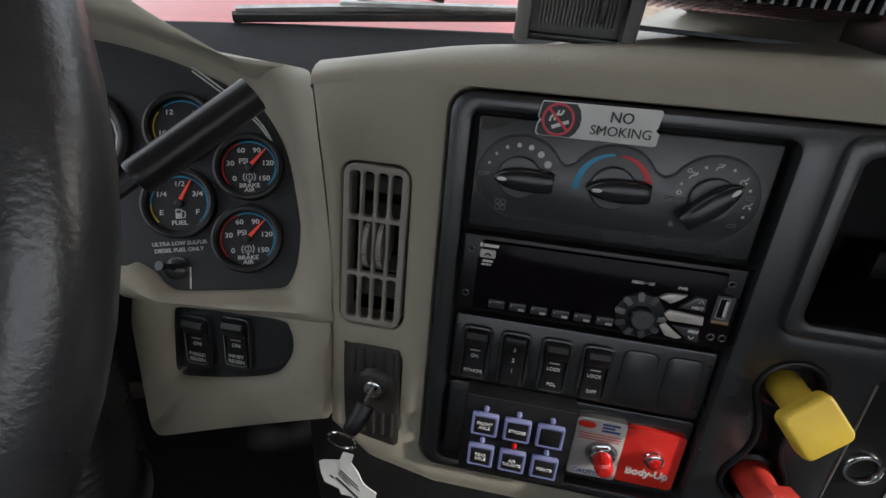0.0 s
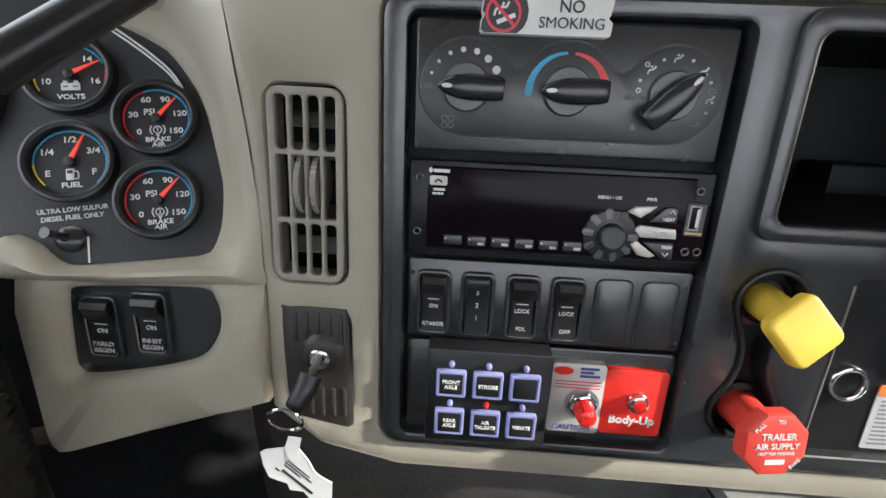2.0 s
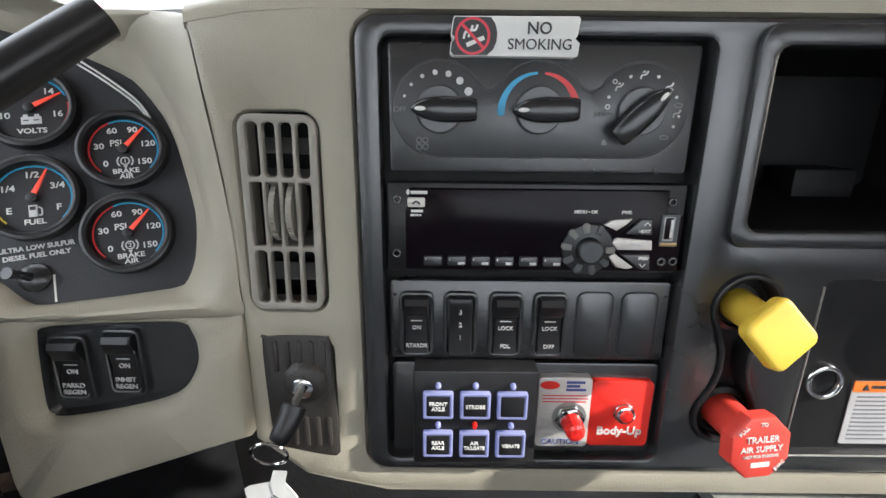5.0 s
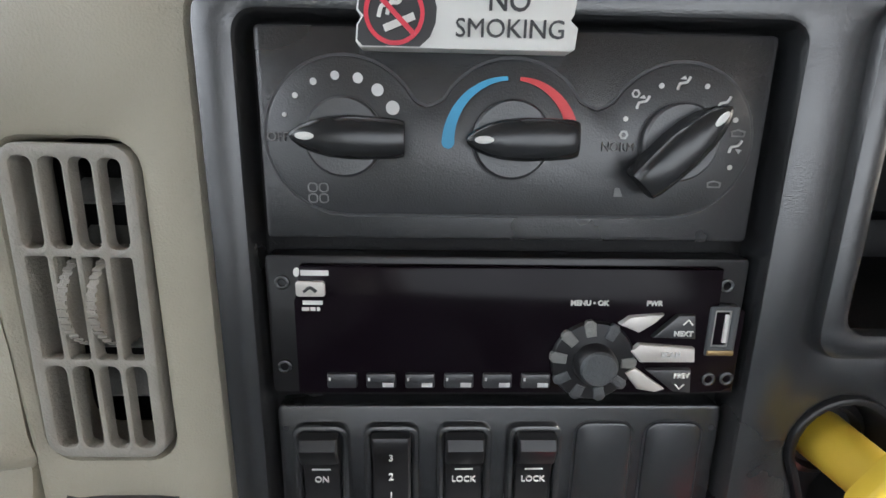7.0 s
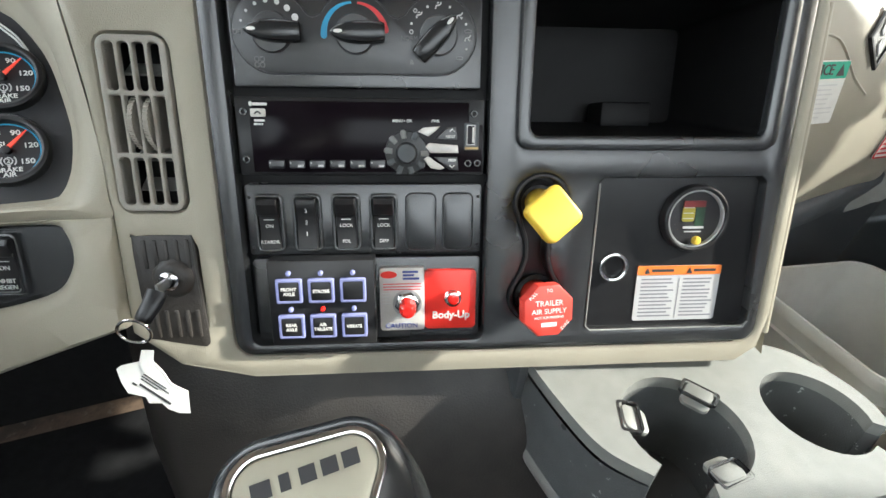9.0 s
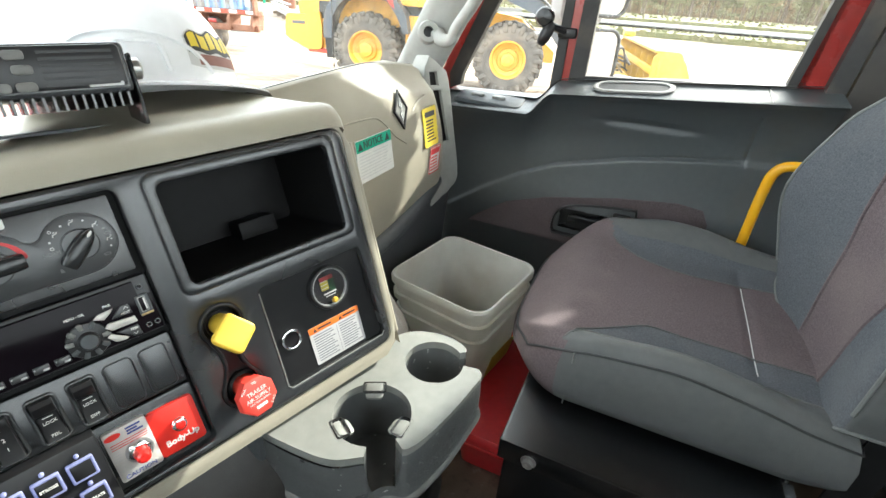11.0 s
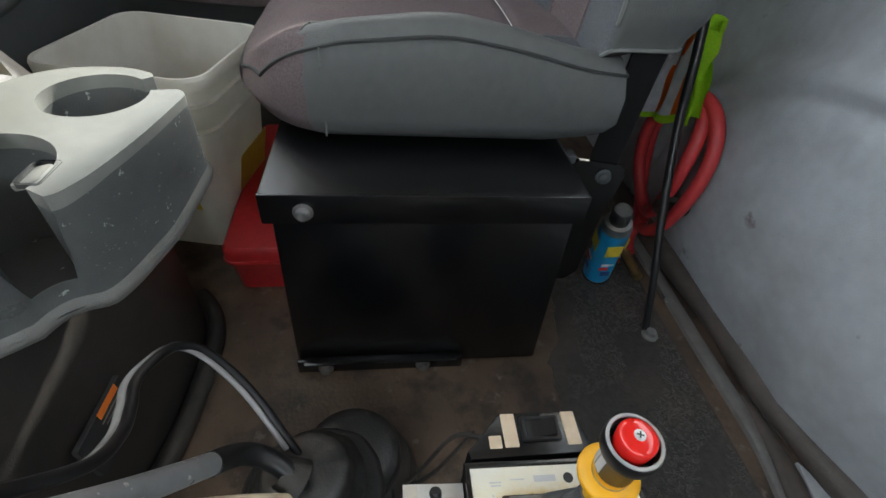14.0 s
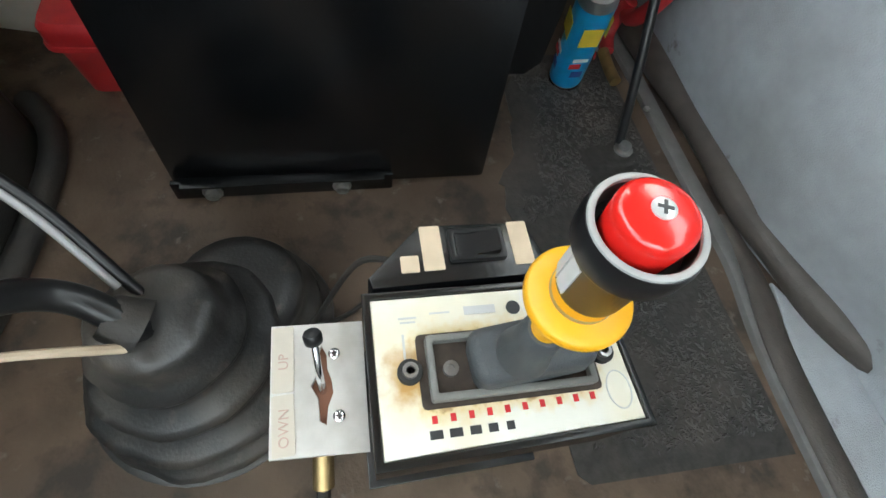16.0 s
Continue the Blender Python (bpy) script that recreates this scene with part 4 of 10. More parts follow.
def grass_strip():
    bm = bmesh.new()
    rnd = random.Random(11)
    turn = pose(0, 0, 0, 0, 0, -9)
    for lo, hi, z0, z1 in ((41, 46, -0.1, 0.5), (54, 80, 0.55, 0.9)):
        add_box(bm, ((lo + hi) / 2, -150, GROUND + (z0 + z1) / 2 - 0.1), (hi - lo, 900, 0.5), m=turn)
    for k in range(2600):
        x = rnd.choice((rnd.uniform(38, 46), rnd.uniform(54, 75)))
        p = turn @ Vector((x, rnd.uniform(-70, 60), GROUND + (0.2 if x < 47 else 0.75)))
        h, w, a = rnd.uniform(0.10, 0.42), rnd.uniform(0.2, 0.6), rnd.uniform(0, 3.14)
        q = Vector((math.cos(a) * w, math.sin(a) * w, 0))
        vs = [bm.verts.new(p - q), bm.verts.new(p + q), bm.verts.new(p + q * 0.3 + Vector((0, 0, h)))]
        bm.faces.new(vs)
    return bm


tagged(part("roadside_grass", grass_strip(), GRASS, smooth=0), "dry brown roadside grass", "grass", kind="stuff")


def tree(name, m, height, kind, seed):
    """A tapered trunk with limbs, and a crown of many small leaf clumps."""
    rnd = random.Random(seed)
    conifer = kind == "conifer"
    t = thing(name, m, "slender dark green conifer at the yard's edge" if conifer else "half-bare autumn tree with thin brown-green foliage", "tree", "trees along the road")
    bm = bmesh.new()
    add_tube(bm, [(0, 0, 0), (0.06 * height * rnd.uniform(-0.3, 0.3), 0, height * 0.5), (0, 0.05, height * 0.96)], lambda s: 0.018 * height * (1 - 0.92 * s), 6, 3)
    tips = []
    for k in range(26 if conifer else 20):
        s = rnd.uniform(0.12 if conifer else 0.3, 0.95)
        a = rnd.uniform(0, 6.28)
        reach = height * (0.20 * (1 - s) + 0.025 if conifer else 0.20 * math.sin(math.pi * min(1, s * 0.95)) + 0.03) * rnd.uniform(0.7, 1.2)
        p0 = Vector((0, 0, s * height))
        p1 = p0 + Vector((math.cos(a) * reach, math.sin(a) * reach, -0.1 * reach if conifer else reach * 0.7))
        add_tube(bm, [p0, (p0 + p1) / 2, p1], lambda q: 0.004 * height * (1 - 0.8 * q), 4, 1)
        tips += [(p0 + (p1 - p0) * f, reach) for f in (0.35, 0.6, 0.8, 1.0)]
    part("trunk", bm, BARK, t)
    lm = bmesh.new()
    for p, reach in tips:
        for q in range(16 if conifer else 11):
            c = p + Vector((rnd.gauss(0, 1), rnd.gauss(0, 1), rnd.gauss(0, 0.7))) * reach * 0.22
            s = height * rnd.uniform(0.008, 0.017)
            a = Vector((rnd.uniform(-1, 1), rnd.uniform(-1, 1), rnd.uniform(-0.6, 0.6))).normalized() * s
            b = a.cross(Vector((rnd.uniform(-1, 1), rnd.uniform(-1, 1), rnd.uniform(-1, 1)))).normalized() * s
            lm.faces.new([lm.verts.new(c + v) for v in (a, b, -a, -b * 0.7)])
    part("crown", lm, LEAF if conifer or rnd.random() < 0.5 else LEAF_DRY, t, smooth=0)
    return t


def trees():
    rnd = random.Random(21)
    masters = [tree("conifer_tree", pose(88, 3, GROUND + 0.8), 8.5, "conifer", 1), tree("conifer_tree", pose(84, -9, GROUND + 0.8), 7.0, "conifer", 2),
               tree("bare_tree", pose(86, 8, GROUND + 0.8), 8.5, "bare", 3), tree("bare_tree", pose(90, -4, GROUND + 0.8), 9.0, "bare", 4), tree("bare_tree", pose(83, 12, GROUND + 0.8), 6.5, "bare", 5)]
    for k in range(285):
        far = rnd.uniform(0, 1)
        a = rnd.uniform(-0.78, 0.36)
        r = rnd.uniform(78, 125)
        m = pose(r * math.cos(a), r * math.sin(a), GROUND + 0.7, 0, 0, rnd.uniform(0, 360))
        copy_thing(rnd.choice(masters), m @ Matrix.Scale(rnd.uniform(0.55, 1.15), 4))


def wood(name, label, spots, mat, seed):
    """Far woods: a mass of small clumps over an uneven ridge."""
    rnd = random.Random(seed)
    bm = bmesh.new()
    for (a0, a1, r, top, count) in spots:
        for k in range(count):
            a = rnd.uniform(a0, a1)
            rr = r * rnd.uniform(0.95, 1.15)
            h = top * (0.75 + 0.35 * noise.noise(Vector((a * 14, r * 0.01, seed)))) * rnd.uniform(0.35, 1.0)
            c = Vector((rr * math.cos(a), rr * math.sin(a), GROUND + h))
            s = r * rnd.uniform(0.0012, 0.0034)
            for q in range(4):
                u = Vector((rnd.uniform(-1, 1), rnd.uniform(-1, 1), rnd.uniform(-1, 1))).normalized() * s
                v = u.cross(Vector((rnd.uniform(-1, 1), rnd.uniform(-1, 1), rnd.uniform(-1, 1)))).normalized() * s
                bm.faces.new([bm.verts.new(c + d) for d in (u, v, -u, -v)])
        n = 60
        lo = [bm.verts.new((r * 1.1 * math.cos(a0 + (a1 - a0) * i / n), r * 1.1 * math.sin(a0 + (a1 - a0) * i / n), GROUND - 1)) for i in range(n + 1)]
        hi = [bm.verts.new((v.co.x, v.co.y, GROUND + top * (0.58 + 0.3 * noise.noise(Vector((i * 0.35, seed, 0)))))) for i, v in enumerate(lo)]
        for i in range(n):
            bm.faces.new((lo[i], lo[i + 1], hi[i + 1], hi[i]))
    return tagged(part(name, bm, mat, smooth=0), label, "woods", kind="stuff")


trees()
wood("far_woods", "distant brown-green woods on a low ridge", [(-2.3, -0.75, 150, 11, 3500), (-0.75, 0.24, 128, 10.0, 11000), (0.3, 0.75, 170, 11, 6500), (0.68, 1.25, 110, 8.0, 8500)], LEAF_DRY, 5)
wood("far_evergreens", "distant dark evergreen woods", [(-0.95, 0.35, 130, 8.5, 3200), (0.75, 1.2, 140, 10.5, 1800)], LEAF, 8)


def wheel(parent, c, r, w, out):
    """A loader wheel: a lugged tyre with its dished rim."""
    face = pose(*c, 0, 90 * out, 0)
    prof = [(r * 0.50, -w / 2), (r * 0.60, -w * 0.54), (r * 0.80, -w * 0.52), (r * 0.90, -w * 0.42), (r * 0.93, 0), (r * 0.90, w * 0.42), (r * 0.80, w * 0.52), (r * 0.60, w * 0.54), (r * 0.50, w / 2)]
    wh = part("wheel", lathe(prof, face, 40, False), TYRE, parent, "dusty lugged loader tyre with yellow rim")
    lug = bmesh.new()
    for k in range(22):
        for s in (-1, 1):
            a = 2 * math.pi * (k + (0.5 if s > 0 else 0)) / 22
            turn = face @ pose(0, 0, 0, 0, 0, math.degrees(a))
            add_box(lug, (r * 0.945, 0, s * w * 0.25), (r * 0.11, r * 0.13, w * 0.50), r * 0.018, 1, turn @ pose(0, 0, 0, 16 * s, 0, 0))
            add_box(lug, (r * 0.84, r * 0.03 * s, s * w * 0.50), (r * 0.24, r * 0.12, w * 0.10), r * 0.018, 1, turn)
    part("tread", lug, TYRE, wh)
    part("rim", lathe([(r * 0.515, w * 0.50), (r * 0.50, w * 0.54), (r * 0.47, w * 0.53), (r * 0.45, w * 0.44), (r * 0.43, w * 0.28), (r * 0.31, w * 0.22), (r * 0.29, w * 0.30), (r * 0.20, w * 0.32), (r * 0.18, w * 0.42), (r * 0.10, w * 0.44), (r * 0.09, w * 0.47), (0, w * 0.47)], face, 36, False), LOADER, wh, "yellow steel rim")
    nuts = bmesh.new()
    for k in range(16):
        a = 2 * math.pi * k / 16
        add_lathe(nuts, [(0.022, 0), (0.022, 0.035), (0, 0.035)], face @ pose(r * 0.25 * math.cos(a), r * 0.25 * math.sin(a), w * 0.30), 6)
    part("wheel_nuts", nuts, LOADER, wh)


def loader():
    l = thing("wheel_loader", pose(11.56, 5.56, GROUND, 0, 0, 16), "yellow wheel loader with grey fenders and dusty tyres", "wheel loader")
    # local: y is the length (rear at +), x away from the cab, z up
    r = 0.835
    for y, x in ((1.67, -0.15), (-1.80, -0.15), (1.67, 2.1), (-1.80, 2.1)):
        wheel(l, (x, y, r), r, 0.60, -1 if x < 1 else 1)
    across = Matrix(((0, 0, 1, 0), (1, 0, 0, 0), (0, 1, 0, 0), (0, 0, 0, 1)))

    def slab(name, loop, x0, x1, mat, ch=0.05, label="", parent=None):
        return part(name, prism(loop, x0, x1, ch, across, rounds=3), mat, parent or l, label)

    hood = slab("engine_hood", flowing([(0.95, 1.35), (0.95, 2.45), (1.34, 2.50), (1.80, 2.60), (2.50, 2.56), (3.02, 2.46), (3.30, 2.30), (3.42, 2.0), (3.48, 1.5), (3.0, 1.35)], 3, True), 0.02, 1.85, LOADER, 0.16)
    for z0, z1, top in ((1.90, 2.20, 2.29), (1.44, 1.83, 1.83)):
        slab("grille", [(2.97, z0), (2.95, z1 - 0.02), (2.90, z1), (2.56, top), (2.52, top - 0.05), (2.54, z0)], -0.004, 0.10, BLACK, 0.01, "black radiator grille", hood)
    slab("side_vent", [(1.66, 2.12), (1.65, 2.36), (1.62, 2.39), (1.38, 2.41), (1.35, 2.38), (1.20, 2.14)], -0.004, 0.10, DARK_GREY, 0.01, "dark louvred vent", hood)
    slab("name_band", [(1.70, 2.63), (1.42, 2.47), (0.98, 2.52), (0.98, 2.96), (1.20, 2.95), (1.55, 2.97), (1.70, 2.93)], 0.03, 1.80, DARK_GREY, 0.03, "dark engine cover")
    part("name_plate", box((0.020, 1.24, 2.545), (0.02, 0.46, 0.075), 0.003), WHITE, l, "white bar in place of the maker's name")
    slab("maker_mark", [(1.90, 2.36), (1.80, 2.36), (1.80, 2.46), (1.90, 2.46)], 0.008, 0.03, DARK_GREY, 0.002, parent=hood)
    slab("intake_housing", flowing([(1.60, 2.55), (1.55, 2.95), (2.10, 2.97), (2.60, 2.93), (2.78, 2.80), (2.80, 2.52)], 2, True), 0.35, 1.55, DARK_GREY, 0.06, "dark grey intake housing on the hood")
    slab("exhaust", flowing([(2.10, 2.90), (2.12, 3.30), (2.15, 3.50), (2.05, 3.53), (1.93, 3.46), (1.82, 3.10), (1.76, 2.90)], 2, True), 0.75, 1.0, BLACK, 0.05, "black raked exhaust stack")
    part("chrome_pipe", tube([(0.70, 1.74, 2.90), (0.70, 1.80, 3.15), (0.70, 1.88, 3.42)], 0.05, 8, 3), CHROME, l, "bright pipe beside the stack")
    slab("white_cover", flowing([(1.62, 2.95), (1.50, 3.06), (1.20, 3.02), (0.98, 2.95)], 2, True), 0.5, 1.4, WHITE, 0.03, "white cover behind the cab")
    slab("counterweight", flowing([(2.90, 0.90), (2.92, 1.58), (3.30, 1.52), (3.72, 1.52), (3.80, 1.42), (3.86, 1.02), (3.60, 0.86), (3.28, 0.72), (3.0, 0.72)], 2, True), -0.10, 2.05, LOADER, 0.07)
    part("decal", box((-0.102, 3.48, 1.33), (0.008, 0.34, 0.07), 0.002), DARK_GREY, l, "dark worn decal")
    slab("rear_frame", [(0.6, 0.7), (0.6, 1.35), (3.2, 1.35), (3.2, 0.75)], 0.45, 1.5, DARK_GREY, 0.03)
    slab("tool_box", [(2.50, 0.78), (2.50, 1.05), (2.92, 1.08), (2.92, 0.76)], 0.0, 0.4, LOADER, 0.03)
    slab("red_reflector", [(2.62, 0.64), (2.62, 0.74), (3.28, 0.73), (3.28, 0.66)], -0.10, 0.1, RED_TUBE, 0.005)
    # moulded rear fender: a flat top that drops behind the tyre
    out = flowing([(2.70, 1.05), (2.68, 1.40), (2.58, 1.72), (2.42, 1.92), (2.14, 2.10), (1.50, 2.14), (1.02, 2.12), (0.86, 1.92), (0.66, 1.62), (0.60, 1.25)], 2)
    inn = flowing([(2.50, 1.05), (2.47, 1.42), (2.36, 1.66), (2.20, 1.84), (1.95, 1.95), (1.50, 1.98), (1.14, 1.92), (0.98, 1.76), (0.82, 1.50), (0.74, 1.25)], 2)
    rf = slab("rear_fender", out + inn[::-1], -0.48, 0.25, DARK_GREY, 0.02, "dark grey moulded fender")
    slab("mud_guard", [(2.66, 0.60), (2.68, 1.10), (2.50, 1.10), (2.48, 0.60)], -0.44, 0.20, RUBBER, 0.02, "black rubber mud guard")
    slab("reflector", [(1.12, 1.95), (0.97, 1.95), (0.93, 1.76)], -0.492, -0.47, RED_TUBE, 0.004, "red triangular reflector", rf)
    slab("front_fender", [(-1.05, 1.75), (-1.10, 1.86), (-1.50, 1.93), (-2.0, 1.93), (-2.0, 1.86), (-1.50, 1.84), (-1.2, 1.72)], -0.46, 0.20, GREY_MID, 0.02, "grey flat front fender")
    # cab with posts and glass
    for x in (0.0, 1.55):
        part("cab_post", prism([(0.96, 2.40), (0.92, 3.58), (0.78, 3.58), (0.78, 2.46)], x, x + 0.10, 0.02, across), LOADER, l)
        part("cab_post", tube([(x + 0.05, -0.62, 2.45), (x + 0.05, -0.58, 3.0), (x + 0.05, -0.50, 3.58)], 0.04, 8, 3), DARK_GREY, l)
        slab("cab_pane", [(0.78, 2.48), (0.78, 3.55), (-0.52, 3.55), (-0.60, 2.45)], x + 0.02, x + 0.035, CAB_GLASS, 0)
        part("door_post", box((x + 0.03, 0.30, 3.0), (0.05, 0.05, 1.1), 0.01), DARK_GREY, l)
    slab("cab_roof", flowing([(1.08, 3.56), (1.08, 3.66), (0.9, 3.74), (-0.5, 3.76), (-0.78, 3.70), (-0.80, 3.60)], 2, True), -0.08, 1.75, LOADER, 0.05)
    for y in (1.12, 0.05, -0.70):
        part("roof_lamp", box((0.02, y, 3.68 if y > 1 else 3.80), (0.14, 0.09, 0.09), 0.02), BLACK, l)
    slab("cab_base", flowing([(0.95, 2.44), (0.93, 2.02), (0.80, 1.84), (0.05, 1.84), (-0.45, 1.86), (-0.62, 2.2), (-0.50, 2.42), (0.15, 2.47)], 2, True), -0.14, 1.70, LOADER, 0.06)
    slab("hatched_plate", [(0.94, 2.50), (0.94, 2.72), (0.80, 2.72), (0.80, 2.50)], -0.006, 0.01, DARK_GREY, 0.002)
    seat = bmesh.new()
    add_box(seat, (0.8, 0.20, 2.60), (0.55, 0.5, 0.15), 0.04)
    add_box(seat, (0.8, 0.46, 3.0), (0.5, 0.14, 0.75), 0.05)
    part("operator_seat", seat, BLACK, l)
    part("steering_column", tube([(0.8, -0.45, 2.3), (0.8, -0.30, 2.9)], 0.05, 8, 3), BLACK, l)
    part("cab_floor", box((0.78, 0.15, 2.42), (1.5, 1.4, 0.05), 0.01), DARK_GREY, l)
    # tank, steps, rails
    tank = slab("fuel_tank", [(0.76, 1.27), (0.76, 1.62), (-0.2, 1.62), (-0.2, 1.27)], -0.12, 0.5, LOADER, 0.05)
    slab("under_frame", [(0.8, 1.6), (0.8, 1.86), (-0.8, 1.86), (-0.8, 1.6)], 0.1, 1.5, DARK_GREY, 0.02)
    st = part("boarding_steps", box((-0.05, 0.30, 0.62), (0.28, 0.50, 0.05), 0.01), LOADER, l)
    part("step", box((-0.05, 0.30, 0.95), (0.28, 0.50, 0.05), 0.01), LOADER, st)
    for y in (0.70, 0.06):
        part("step_side", box((-0.05, y, 0.94), (0.28, 0.05, 0.70), 0.01), LOADER, st)
    rail = bmesh.new()
    for y in (1.84, 1.39):
        add_tube(rail, [(-0.02, y, 2.12), (-0.02, y, 2.85), (-0.02, y, 3.24)], 0.022, 6, 3)
    for z in (2.66, 2.95, 3.23):
        add_tube(rail, [(-0.02, 1.84, z), (-0.02, 1.39, z)], 0.02, 6, 1)
    part("side_rail", rail, RED_TUBE, l, "red tube hand rail")
    rail = bmesh.new()
    for y in (1.16, 1.02):
        add_tube(rail, [(1.60, y, 2.9), (1.60, y, 3.15), (1.60, y, 3.3)], 0.022, 6, 2)
    add_tube(rail, [(1.60, 1.16, 3.3), (1.60, 1.02, 3.3)], 0.02, 6, 1)
    part("far_rail", rail, RED_TUBE, l, "red tube hand rail")
    # front half: frame, lift arms, cylinder, coupler
    slab("front_frame", [(-0.75, 0.75), (-0.75, 1.55), (-1.4, 1.80), (-2.0, 1.7), (-2.9, 1.0), (-2.9, 0.75)], 0.4, 1.5, LOADER, 0.04)
    for x in (0.15, 1.55):
        part("lift_arm", prism([(-1.30, 2.25), (-1.45, 2.44), (-2.30, 2.20), (-3.3, 1.45), (-3.75, 0.55), (-3.50, 0.45), (-3.1, 1.0), (-2.4, 1.78), (-1.5, 2.12)], x, x + 0.18, 0.02, across), DARK_GREY, l, "dark grey lift arm")
    slab("tilt_link", flowing([(-2.15, 1.95), (-2.12, 2.45), (-2.25, 2.72), (-2.42, 2.60), (-2.45, 2.2), (-2.40, 1.9)], 2, True), 0.7, 1.1, DARK_GREY, 0.03)
    part("tilt_cylinder", tube([(0.9, -1.1, 2.1), (0.9, -2.3, 2.5)], 0.09, 10, 1), STEEL, l)
    part("arm_pipe", tube([(0.12, -1.40, 2.46), (0.12, -2.25, 2.24), (0.12, -2.9, 1.8)], 0.03, 6, 3), BLACK, l)
    part("lift_cylinder", tube([(0.35, -1.1, 1.0), (0.35, -2.6, 1.45)], 0.08, 10, 1), STEEL, l)


loader()


def plow():
    """A box plow seen along its length: near end plate, curved board, braced back, hose bundle and mount."""
    p = thing("snow_plow", pose(11.6, 0.10, GROUND, 0, 0, 14.4), "worn yellow box plow with ribs and hydraulic hoses", "plow")
    # local: x along the blade, y to its back
    along = Matrix(((0, 0, 1, 0), (1, 0, 0, 0), (0, 1, 0, 0), (0, 0, 0, 1)))
    length = 4.5
    bm = bmesh.new()
    prof = [(-0.36, 0.12), (-0.42, 0.45), (-0.36, 0.85), (-0.20, 1.15), (-0.02, 1.33), (0.03, 1.31), (-0.14, 1.12), (-0.29, 0.83), (-0.35, 0.45), (-0.30, 0.12)]
    rings(bm, [[Vector((x, d, z)) for d, z in prof] for x in (0.05, 1.5, 3.0, length)])
    part("blade", bm, PLOW, p)
    plate = [(0.45, 0.14), (0.46, 1.22), (0.40, 1.29), (-0.03, 1.34), (-0.10, 1.28), (-0.36, 0.62), (-0.44, 0.40), (-0.44, 0.14)]
    for x in (0.0, length):
        e = part("end_plate", prism(plate, x, x + 0.04, 0.008, along), PLOW, p)
        part("skid_edge", prism([(0.48, 0.0), (0.48, 0.16), (-0.46, 0.16), (-0.46, 0.0)], x - 0.02, x + 0.06, 0.01, along), RUBBER, e, "black rubber edge at the foot")
        part("stiffener", box((x - 0.015, 0.32, 0.70), (0.03, 0.05, 1.0), 0.006), PLOW, e)
        part("stiffener", box((x - 0.015, -0.02, 0.25), (0.03, 0.75, 0.06), 0.006), PLOW, e)
    part("decal", prism([(0.16, 0.62), (0.02, 0.52), (-0.10, 0.40), (-0.06, 0.50), (0.06, 0.62)], -0.004, 0.0, 0, along), DARK_GREY, p, "dark worn decal")
    part("decal", prism([(0.10, 0.56), (-0.02, 0.46), (-0.12, 0.44), (0.0, 0.54)], -0.006, -0.002, 0, along), WHITE, p, "pale worn decal")
    for x in (0.75, 1.5, 2.25, 3.0, 3.75):
        part("rib", prism([(0.40, 0.25), (0.42, 1.20), (0.05, 1.28), (-0.26, 0.85), (-0.32, 0.45), (-0.28, 0.2)], x, x + 0.05, 0.005, along), PLOW, p)
    part("top_plate", box((length / 2, 0.22, 1.32), (length - 0.1, 0.44, 0.05), 0.012), PLOW, p)
    part("back_rail", box((length / 2, 0.42, 0.95), (length - 0.1, 0.10, 0.14), 0.02), PLOW, p)
    part("lower_rail", box((length / 2, 0.42, 0.34), (length - 0.1, 0.12, 0.16), 0.02), PLOW, p)
    part("cutting_edge", box((length / 2, -0.34, 0.07), (length, 0.05, 0.14)), RUBBER, p)
    part("top_hook", box((length - 0.15, 0.30, 1.42), (0.30, 0.30, 0.14), 0.03), PLOW, p)
    part("mount", box((2.3, 1.05, 0.42), (1.1, 1.0, 0.45), 0.04), PLOW, p)
    part("mount_plate", box((2.0, 1.62, 0.55), (0.9, 0.12, 0.9), 0.03), DARK_GREY, p)
    part("swing_cylinder", tube([(1.6, 0.45, 0.55), (2.1, 1.5, 0.62)], 0.06, 8, 1), STEEL, p)
    rnd = random.Random(3)
    for k in range(16):
        a = Vector((1.5 + rnd.uniform(0, 0.9), 0.55 + rnd.uniform(0, 0.3), 0.55 + rnd.uniform(0, 0.35)))
        b = a + Vector((rnd.uniform(-0.5, 0.3), 0.4 + rnd.uniform(0, 0.6), rnd.uniform(-0.25, 0.25)))
        mid = (a + b) / 2 + Vector((rnd.uniform(-0.3, 0.3), 0, rnd.uniform(0.05, 0.42)))
        part("hydraulic_hose", tube([a, mid, b], 0.022, 6, 5), RUBBER if k % 3 else STEEL, p)


plow()


